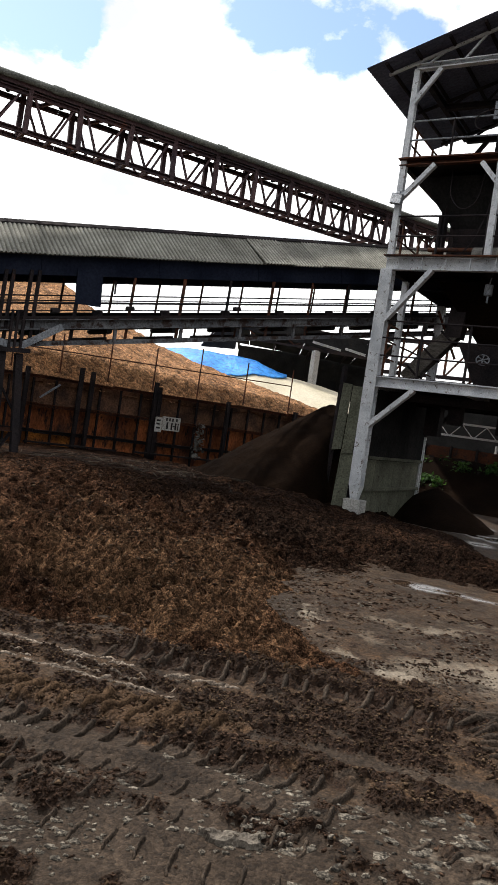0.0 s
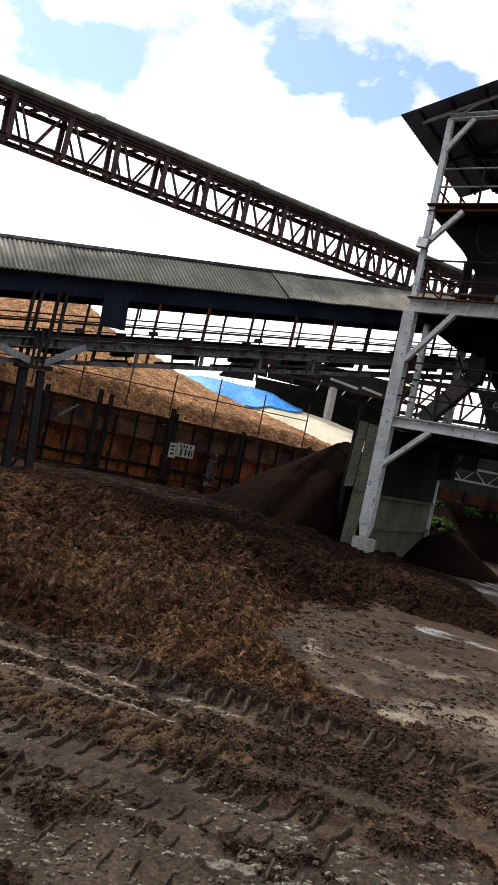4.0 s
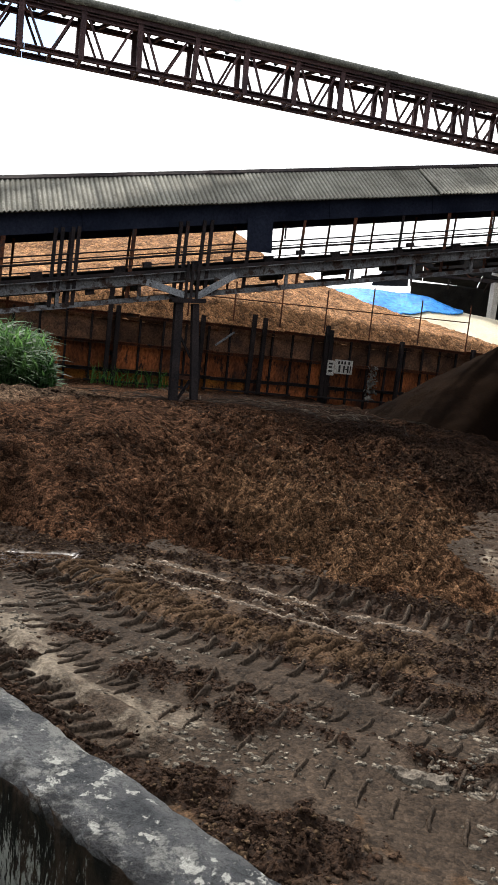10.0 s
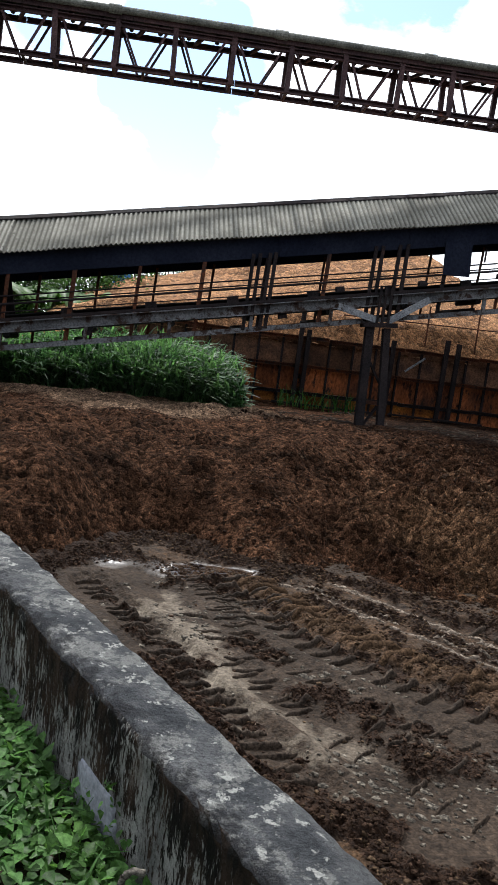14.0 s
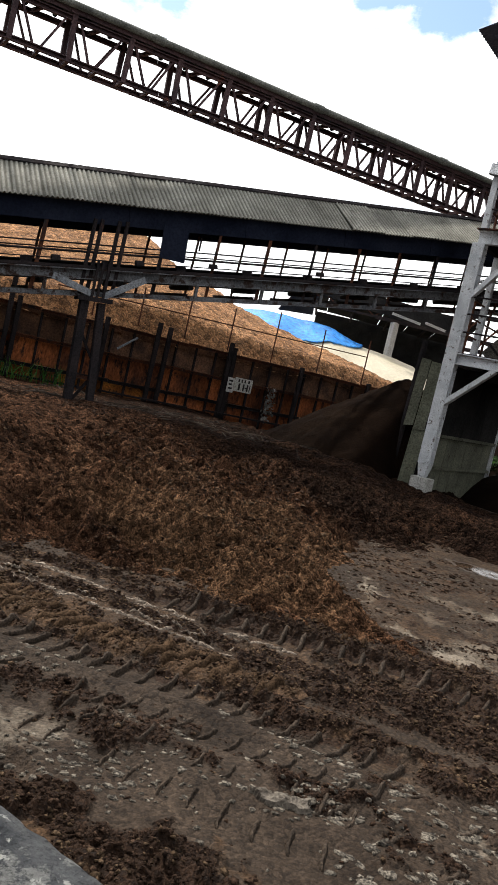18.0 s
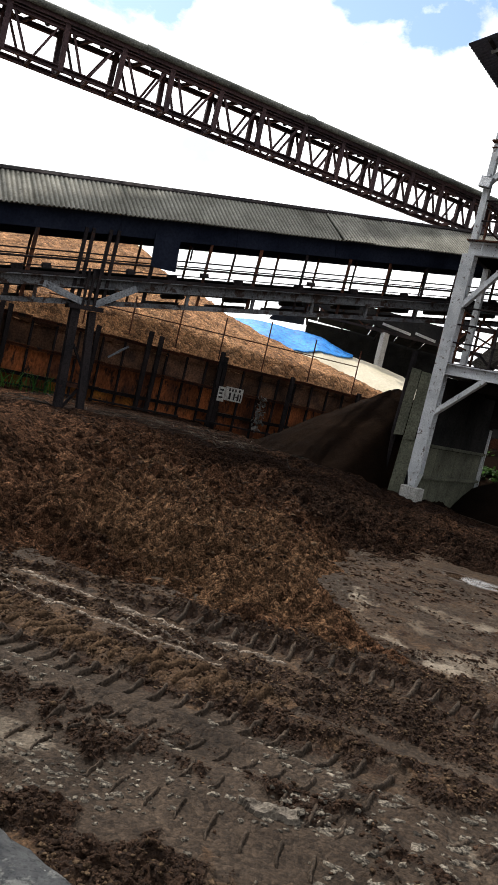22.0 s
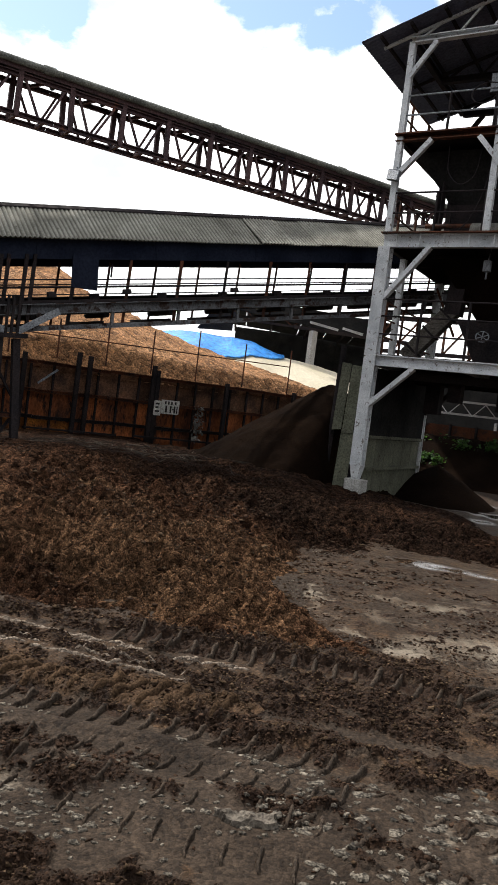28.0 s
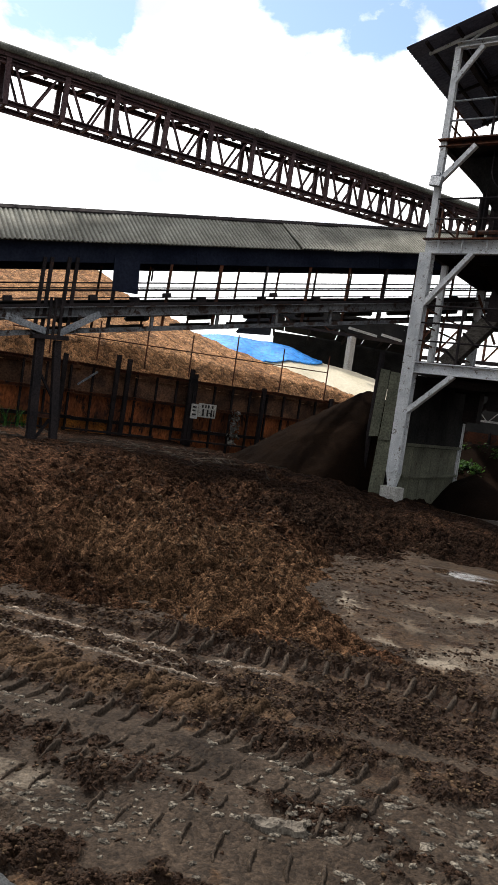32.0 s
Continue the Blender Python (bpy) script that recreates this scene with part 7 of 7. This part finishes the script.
sand = obj("sand_heap", grid_mesh(np.arange(-11, 16, 0.2), np.arange(25.5, 46, 0.2), z_sand, lambda X, Y, Z: Z > -0.2), M_SAND)
tagged(sand, "smooth heap of pale cream sand", "sand heap", kind="stuff")


def z_tarp(x, y):
    fold = 0.07 * np.abs(fbm(x * 1.0, y * 1.0, 1.1, 3, 93)) + 0.03 * np.sin(2.6 * x + 0.8 * y)
    return z_sand(x, y) + 0.05 + fold


tarp = obj("blue_tarpaulin", grid_mesh(np.arange(-6.5, 3.0, 0.12), np.arange(31.8, 39, 0.12), z_tarp,
                                       lambda X, Y, Z: (Y > 33.4 + 0.85 * np.maximum(X + 1.2, 0) + 0.4 * fbm(X, Y, 0.6, 2, 94)) & (Y > 32.9 + 0.25 * np.abs(X + 2.2)) & (X < 1.6)), M_TARP)
sol = tarp.modifiers.new("thickness", "SOLIDIFY")
sol.thickness = 0.02
tagged(tarp, "creased bright blue tarpaulin spread over sand", "tarpaulin")

# ---- open shed beyond the sand ----
shed = thing("open_shed", "dark low shed roof on pale concrete pillars", "shed")
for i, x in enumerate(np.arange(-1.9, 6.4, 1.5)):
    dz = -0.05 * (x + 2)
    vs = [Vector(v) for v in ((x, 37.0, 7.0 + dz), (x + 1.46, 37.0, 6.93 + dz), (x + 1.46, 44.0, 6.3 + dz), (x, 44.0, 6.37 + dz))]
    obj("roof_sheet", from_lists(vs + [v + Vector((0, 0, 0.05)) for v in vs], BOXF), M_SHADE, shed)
# added flat near-black wedge, standing in for the shaded trussed roof
wedge = [(-2.65, 5.2), (-1.0, 5.3), (-1.0, 6.75), (-1.85, 6.35)]
obj("gable_sheet", from_lists([(x, 37.02, z) for x, z in wedge] + [(x, 37.08, z) for x, z in wedge], BOXF), M_SHADE, shed)
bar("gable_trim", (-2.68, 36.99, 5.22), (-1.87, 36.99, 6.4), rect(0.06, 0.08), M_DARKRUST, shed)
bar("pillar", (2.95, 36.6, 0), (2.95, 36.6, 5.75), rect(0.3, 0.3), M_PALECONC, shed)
# added dark sheets below the roof edge, standing in for the shaded interior
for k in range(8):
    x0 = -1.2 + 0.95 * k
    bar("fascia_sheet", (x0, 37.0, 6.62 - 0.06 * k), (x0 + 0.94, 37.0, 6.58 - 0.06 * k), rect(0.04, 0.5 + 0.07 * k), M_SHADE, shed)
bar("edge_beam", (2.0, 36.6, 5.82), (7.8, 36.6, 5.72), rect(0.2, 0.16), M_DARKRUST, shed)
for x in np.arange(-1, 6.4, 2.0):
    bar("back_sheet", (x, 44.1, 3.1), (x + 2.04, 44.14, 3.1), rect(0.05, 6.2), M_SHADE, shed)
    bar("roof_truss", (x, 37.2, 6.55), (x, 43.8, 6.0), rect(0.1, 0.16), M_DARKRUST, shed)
for k in range(9):
    x0 = -1.5 + 0.85 * k
    bar("truss_web", (x0, 37.1, 5.9 + 0.6 * (k % 2)), (x0 + 0.85, 37.1, 5.9 + 0.6 * ((k + 1) % 2)), rect(0.06, 0.06), M_RUST, shed)
bar("truss_chord", (-1.8, 37.1, 5.95), (6.6, 37.1, 5.8), rect(0.08, 0.1), M_DARKRUST, shed)
shed_gutter = thing("shed_gutter", "bright bare metal gutter along the shed edge", "gutter")
bar("gutter", (2.7, 36.3, 6.12), (4.1, 36.3, 5.9), channel(0.15, 0.1, 0.02), M_PALEMET, shed_gutter)
bar("gutter", (4.3, 36.2, 6.0), (5.3, 36.2, 5.82), channel(0.15, 0.1, 0.02), M_PALEMET, shed_gutter)
far_shed = thing("far_shed", "far dark sheet shed wall beyond the tower, with added shading roof", "shed")
for x in np.arange(6.9, 19, 1.2):
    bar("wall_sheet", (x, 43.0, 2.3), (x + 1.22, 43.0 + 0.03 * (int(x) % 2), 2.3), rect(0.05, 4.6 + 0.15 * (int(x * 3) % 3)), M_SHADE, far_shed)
# unseen roof on posts, added to shade the fence, lattice and bushes
for x in np.arange(5.8, 18.8, 1.3):
    vs = [Vector(v) for v in ((x, 23.0, 3.72), (x + 1.32, 23.0, 3.73), (x + 1.32, 28.6, 4.12), (x, 28.6, 4.11))]
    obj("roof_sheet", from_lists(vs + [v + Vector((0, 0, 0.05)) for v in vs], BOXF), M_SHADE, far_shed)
for x, y in ((9.5, 23.2), (14.5, 23.2), (18.4, 23.2), (6.2, 28.4), (12.5, 28.4), (18.4, 28.4)):
    bar("shed_post", (x, y, 0), (x, y, 3.7 + (y - 23) * 0.07), rect(0.14, 0.14), M_DARKRUST, far_shed)
# low roofed sheds and gantries seen past the tower
gantry = thing("far_gantry", "dark steel lattice gantry beyond the tower", "gantry")
for z in (4.6, 5.9):
    bar("chord", (4.6, 30.0, z), (16, 27.0, z + 0.3), rect(0.14, 0.14), M_DARKRUST, gantry)
for i in range(12):
    t0, t1 = i / 12, (i + 1) / 12
    p0, p1 = Vector((4.6, 30.0, 4.6)).lerp(Vector((16, 27.0, 4.9)), t0), Vector((4.6, 30.0, 5.9)).lerp(Vector((16, 27.0, 6.2)), t1)
    bar("lattice", p0, p1, rect(0.07, 0.07), M_RUST, gantry)
    bar("upright", p0, p0 + Vector((0, 0, 1.3)), rect(0.07, 0.07), M_RUST, gantry)
for x, y in ((4.8, 29.95), (10.5, 28.4), (15.8, 27.0)):
    bar("leg", (x, y, 0), (x, y, 5.9), rect(0.16, 0.16), M_DARKRUST, gantry)

# ---- beyond the tower: rusty panels, pale lattice, bushes ----
RP, RD = Vector((4.2, 29.2, 0)), Vector((0.96, -0.28, 0)).normalized()
back_fence = thing("rusty_panel_fence", "rusty orange panel fence half hidden by bushes", "fence", kind="structure")
for i in range(17):
    p = RP + RD * (i * 0.95)
    bar("panel", p + Vector((0, 0, 1.35)), p + RD * 0.92 + Vector((0, 0, 1.35)), rect(0.04, 1.3), M_RUST, back_fence)
    bar("panel_post", p + Vector((0, -0.05, 0)), p + Vector((0, -0.05, 2.05)), rect(0.08, 0.08), M_DARKRUST, back_fence)
lattice = thing("pale_lattice_boom", "pale painted steel lattice lying behind the fence", "lattice")
for z in (2.45, 2.95):
    bar("rail", RP + Vector((0.3, 1.2, z)), RP + RD * 15 + Vector((0, 1.2, z + 0.1)), rect(0.07, 0.08), M_PALEMET, lattice)
for i in range(32):
    a = RP + Vector((0.3, 1.2, 2.45)) + RD * (i * 0.46)
    bar("web", a + Vector((0, 0, 0.5 * (i % 2))), a + RD * 0.46 + Vector((0, 0, 0.5 * ((i + 1) % 2))), rect(0.035, 0.035), M_PALEMET, lattice)
for i in (0, 12, 31):
    a = RP + Vector((0.3, 1.2, 0)) + RD * (i * 0.46)
    bar("leg", a, a + Vector((0, 0, 2.3)), rect(0.08, 0.08), M_PALEMET, lattice)


def z_bank(x, y):
    return 1.65 - 0.5 * np.abs(y - 27.2 + 0.28 * (x - 8)) - 0.4 * np.maximum(6.5 - x, 0) + 0.2 * fbm(x, y, 0.9, 4, 96)


bank = obj("soil_bank", grid_mesh(np.arange(4, 22, 0.15), np.arange(20, 32, 0.15), z_bank, lambda X, Y, Z: Z > -0.1), M_DARKHEAP)
tagged(bank, "dark soil bank beyond the tower", "soil bank", kind="stuff")


def bush(name, label, at, size, count, leaf, seed, material=M_FOLIAGE):
    """A shrub: a few stems and a ragged crown of single leaves."""
    b = thing(name, label, "bush", at=at)
    rng = np.random.default_rng(seed)
    for i in range(5):
        e = Vector((rng.normal(0, 0.35) * size[0], rng.normal(0, 0.35) * size[1], size[2] * rng.uniform(0.5, 0.9)))
        bar("stem", (0.1 * e.x, 0.1 * e.y, -0.1), e, disc(0.025, 5), M_DARKRUST, b)
    cl = rng.normal(0, 0.42, (max(6, count // 60), 3)) * np.array(size)[None]
    cl[:, 2] = rng.uniform(0.12, 0.95, len(cl)) * size[2]
    p = cl[rng.integers(0, len(cl), count)] + rng.normal(0, 0.14, (count, 3)) * np.minimum(np.array(size), 1.5)[None]
    p[:, 2] = np.clip(p[:, 2], 0.02, size[2] * rng.uniform(0.9, 1.08, count))
    leaves("crown", "", "", p, rng.uniform(0.6, 1.3, count) * leaf, material, 0.7, seed + 1, parent=b)
    return b


for i, (x, y, sx, sz) in enumerate(((7.3, 27.2, 0.7, 1.7), (8.7, 26.6, 1.0, 1.5), (10.3, 26.3, 1.0, 1.7), (12.2, 25.8, 1.1, 1.5), (9.4, 25.6, 0.9, 0.9), (6.9, 25.9, 0.6, 0.8))):
    bush("bush", "dark leafy bush in front of rusty panels", (x, y, 0.3), (sx * 1.2, 0.6, sz * 0.8), 700, 0.13, 100 + i)

# ---- left end: teal silo, posts, far hut, banana plants ----
silo = thing("teal_silo", "tall faded teal sheet silo on dark steel legs", "silo")
SC = Vector((-11.75, 6.65, 0))


def ring_mesh(c, prof, k=18):
    vs, fs = [], []
    for r, z in prof:
        for i in range(k):
            a = 2 * math.pi * (i + 0.5) / k
            vs.append(c + Vector((r * math.cos(a), r * math.sin(a), z)))
    for j in range(len(prof) - 1):
        for i in range(k):
            fs.append((j * k + i, j * k + (i + 1) % k, (j + 1) * k + (i + 1) % k, (j + 1) * k + i))
    fs += [tuple(range(k))[::-1], tuple(range(len(vs) - k, len(vs)))]
    return from_lists(vs, fs, False)


obj("silo_shell", ring_mesh(SC, [(1.36, 4.56), (1.52, 4.54), (1.52, 5.2), (1.5, 6.5), (1.51, 6.9), (1.53, 7.1), (2.2, 8.6), (2.2, 11.0), (0.4, 11.8)]), M_BLUEGREEN, silo)
obj("silo_cone", ring_mesh(SC, [(0.4, 2.4), (1.34, 4.56), (1.26, 4.58)]), M_DARKRUST, silo)
for i in range(4):
    a = radians(20 + 90 * i)
    v = Vector((1.25 * math.cos(a), 1.25 * math.sin(a), 0))
    bar("leg", SC + v, SC + v + Vector((0, 0, 4.4)), ibeam(0.18, 0.18), M_DARKRUST, silo)
bar("outrigger", (-10.2, 7.9, 7.62), (-8.66, 7.95, 7.16), rect(0.14, 0.16), M_SHADE, silo)
yard_posts = thing("pipe_rack", "tangle of dark pipes and steel posts at conveyor foot", "pipe rack")
for s, n, z0, z1, r in ((-4.83, 13.0, 0.2, 3.8, 0.06), (-4.57, 13.0, 0.2, 3.95, 0.07), (-5.2, 12.8, 0.2, 3.6, 0.08), (-5.5, 12.7, 0.2, 4.2, 0.1), (-4.15, 13.1, 0.4, 2.6, 0.05), (-4.45, 12.6, 0.2, 1.3, 0.05), (-4.3, 12.7, 0.2, 1.1, 0.04), (-5.0, 14.4, 0.2, 3.6, 0.08), (-5.4, 14.6, 0.2, 4.0, 0.08)):
    bar("pipe_post", W(s, n, z0), W(s + 0.02, n, z1), disc(r, 8), M_SHADE, yard_posts)
for s, n, z0, z1, r in ((-5.05, 12.6, 0.2, 2.4, 0.035), (-4.72, 12.4, 0.2, 1.6, 0.03), (-5.35, 12.3, 0.2, 3.0, 0.05), (-5.7, 12.2, 0.2, 4.3, 0.12), (-4.95, 13.5, 0.2, 3.2, 0.05), (-4.68, 13.8, 0.2, 3.4, 0.05)):
    bar("pipe_post", W(s, n, z0), W(s + 0.03, n, z1), disc(r, 8), M_SHADE, yard_posts)
for s0, z0, s1, z1 in ((-5.7, 1.8, -4.7, 0.7), (-5.6, 3.4, -4.8, 2.4), (-5.5, 2.3, -4.6, 3.3), (-4.9, 0.5, -4.2, 1.1), (-5.8, 0.9, -4.9, 1.7)):
    bar("diagonal_pipe", W(s0, 12.7, z0), W(s1, 12.8, z1), disc(0.03, 6), M_SHADE, yard_posts)
bar("bracket", W(-4.95, 12.95, 3.75), W(-4.45, 13.0, 3.78), rect(0.14, 0.12), M_SHADE, yard_posts)
for z in (0.8, 1.25, 2.2, 2.9, 3.6):
    bar("cross_pipe", W(-5.8, 12.95, z), W(-4.4, 13.0, z + 0.1), disc(0.035, 6), M_SHADE, yard_posts)
bar("stay", W(-5.6, 12.6, 0.4), W(-4.6, 12.9, 1.9), disc(0.035, 6), M_GREYSTEEL, yard_posts)
bar("stay", W(-4.6, 12.5, 0.25), W(-4.9, 12.6, 0.9), rect(0.06, 0.02), M_PALEMET, yard_posts)
footing = thing("concrete_footing", "grey concrete footing block under the conveyor end", "footing")
box("block", (-0.55, -0.4, -0.3), (0.55, 0.4, 0.55), M_PALECONC, footing, rot=Matrix.Translation(W(-4.1, 13.6, 0.1)) @ pose(0, 0, 0, 0, 0, 35))
cabin = thing("control_cabin", "small dark cabin with a pale door under the roof", "cabin")
bar("back_wall", cw(-4.9, 15.3, 2.75), cw(-2.6, 15.3, 2.75), rect(0.05, 0.95), M_SHADE, cabin)
bar("door_leaf", cw(-4.3, 15.2, 2.72), cw(-3.7, 15.2, 2.72), rect(0.04, 0.95), M_GREENPANEL, cabin)
bar("side_wall", cw(-4.9, 15.25, 2.6), cw(-4.9, 14.0, 2.6), rect(0.04, 1.1), M_SHADE, cabin)
bar("desk", cw(-3.9, 13.9, 2.42), cw(-3.3, 13.9, 2.42), rect(0.4, 0.2), M_GREYSTEEL, cabin)

hut = thing("roof_hut", "far dark hut on posts with sloping sheet roof", "hut")
HC = W(-8.75, 24.5, 0)
HX, HY = Vector((CA, SA, 0)), Vector((-SA, CA, 0))


def hp(a, b, z):
    return HC + HX * a + HY * b + Vector((0, 0, z))


for a0, z0, a1, z1 in ((-2.0, 7.95, 1.52, 6.17), (-0.4, 7.0, 1.78, 5.93)):
    for k in range(8):
        t0, t1 = k / 24, (k + 1.04) / 24
        vs = [hp(a0, -1 + 3.5 * t0, z0 + 0.02 * (k % 2)), hp(a1, -1 + 3.5 * t0, z1), hp(a1, -1 + 3.5 * t1, z1 + 0.02), hp(a0, -1 + 3.5 * t1, z0 + 0.02)]
        obj("roof_sheet", from_lists(vs + [v + Vector((0, 0, 0.05)) for v in vs], BOXF), M_SHADE, hut)
for a in (-1.4, 0.05, 0.62, 1.15, 1.57):
    for b in (-0.8, 0.1):
        bar("post", hp(a, b, 0), hp(a, b, 6.0 if a > 1.3 else 6.3), rect(0.09, 0.09), M_DARKRUST, hut)
for z in (4.75, 5.2, 5.67):
    bar("rail", hp(-1.4, -0.8, z), hp(1.57, -0.8, z), disc(0.03, 6), M_DARKRUST, hut)
for k in range(8):
    a0, a1 = -2.0 + 0.4 * k, -1.6 + 0.4 * k
    vs = [hp(a0, -0.5, 4.05), hp(a1, -0.5 + 0.02 * (k % 2), 4.05), hp(a1, -0.5 + 0.02 * (k % 2), 6.9 - 0.505 * a1), hp(a0, -0.5, 6.9 - 0.505 * a0)]
    obj("wall_sheet", from_lists(vs + [v + HY * 0.02 for v in vs], BOXF), M_SHADE, hut)
bar("deck", hp(-1.5, -0.35, 4.0), hp(1.65, -0.35, 4.0), rect(1.1, 0.12), M_DARKRUST, hut)
for a0, z0, a1, z1 in ((1.1, 4.7, 1.57, 5.3), (1.57, 4.6, 1.1, 5.1), (0.62, 5.3, 1.15, 6.0), (-0.6, 6.6, 0.75, 5.4), (-0.9, 6.4, 0.5, 5.0)):
    bar("brace", hp(a0, -0.8, z0), hp(a1, -0.8, z1), rect(0.06, 0.06), M_DARKRUST, hut)


def banana(at, height, seed):
    b = thing("banana_plant", "banana plant with broad pale green leaves", "banana plant", group="banana plants", at=at)
    rng = random.Random(seed)
    bar("trunk", (0, 0, -0.1), (0.05, 0, height * 0.55), disc(0.1, 8), M_GREENPANEL, b)
    for i in range(7):
        az = rng.uniform(0, 6.28)
        ln, wd = height * rng.uniform(0.35, 0.6), 0.16
        vs, fs = [], []
        for j in range(9):
            t = j / 8
            o, z = ln * t * 0.75, height * 0.5 + ln * (0.75 * t - 0.75 * t * t)
            w = wd * math.sin(math.pi * min(1, 0.12 + t * 0.9)) + 0.01
            c = Vector((o * math.cos(az), o * math.sin(az), z))
            sd = Vector((-math.sin(az), math.cos(az), 0))
            vs += [c - sd * w + Vector((0, 0, -0.08)), c, c + sd * w + Vector((0, 0, -0.08))]
        for j in range(8):
            q = 3 * j
            fs += [(q, q + 1, q + 4, q + 3), (q + 1, q + 2, q + 5, q + 4)]
        obj("leaf", from_lists(vs, fs, True), M_BANANA, b)


for i, (s, n, h) in enumerate(((-2.6, 21.5, 4.6), (-1.4, 22.0, 4.8), (-3.9, 21.6, 4.7), (-0.7, 22.6, 4.6), (-4.7, 21.2, 4.6), (-1.9, 21.3, 4.4))):
    banana(tuple(W(s, n, 0)), h, 60 + i)
for i, (s, n, sz) in enumerate(((-5.2, 22.0, 2.4), (-4.0, 23.0, 2.7), (-2.6, 23.5, 2.6), (-1.3, 23.8, 2.7), (-2.2, 22.8, 3.9), (-3.3, 22.6, 3.8), (-1.2, 23.0, 3.8), (-0.2, 23.2, 3.4), (-4.6, 22.4, 3.7), (-2.9, 26.5, 5.0), (-1.7, 27.5, 5.4), (-0.4, 27.0, 5.5), (-4.2, 26.0, 4.6), (0.8, 28.0, 5.6), (-6.6, 21.0, 2.5), (-3.6, 24.8, 5.0), (-2.4, 25.2, 5.3), (-1.4, 25.0, 5.0), (-4.6, 24.4, 4.6), (-0.6, 24.2, 4.4), (-5.0, 19.8, 1.7), (-3.4, 20.0, 1.5), (-1.8, 20.2, 1.5), (-0.4, 20.4, 1.6), (-8.0, 19.5, 2.0))):
    bush("bush", "leafy green shrub behind the covered conveyor", tuple(W(s, n, 0)), (1.0, 0.7, sz), 2200, 0.12, 130 + i)
bush("bush", "creeper covered shrub below the far hut", tuple(W(-7.6, 24.0, 2.2)), (0.9, 0.6, 1.9), 900, 0.09, 150)
low_hut = thing("low_hut", "low dark brown hut half hidden by shrubs", "hut")
for k in range(6):
    s0 = -6.2 + 0.4 * k
    for n0, n1, z0, z1 in ((22.6, 23.6, 1.7, 2.5), (24.6, 23.6, 1.7, 2.5)):
        vs = [W(s0, n0, z0), W(s0 + 0.41, n0, z0 + 0.01), W(s0 + 0.41, n1, z1 + 0.01), W(s0, n1, z1)]
        obj("roof_sheet", from_lists(vs + [v + Vector((0, 0, 0.03)) for v in vs], BOXF), M_DARKRUST, low_hut)
    bar("wall_board", W(s0, 22.8, 0.85), W(s0 + 0.4, 22.8, 0.85), rect(0.05, 1.7), M_DARKRUST, low_hut)
water_tank = thing("blue_drum", "small blue drum on a reddish stand among plants", "drum")
bar("drum", W(-0.95, 25.0, 3.35), W(-0.95, 25.0, 3.9), disc(0.3, 12), M_TARP, water_tank)
bar("stand", W(-0.95, 25.0, 0), W(-0.95, 25.0, 3.35), rect(0.3, 0.3), M_CHIPRED, water_tank)

# ---- far tree line ----
def tree_line():
    rng = np.random.default_rng(77)
    k = 12000
    az = rng.uniform(radians(-25), radians(75), k)
    d = rng.uniform(70, 85, k)
    x, y = -d * np.sin(az), d * np.cos(az)
    top = 4.6 + 2.0 * fbm(az * 9, az * 3, 1.0, 4, 95)
    z = top * rng.random(k) ** 0.6
    leaves("far_tree_line", "far dark green line of trees behind the yard", "trees", np.stack([x, y, z], -1), rng.uniform(0.35, 0.8, k), M_FOLIAGE, 0.8, 78)


tree_line()
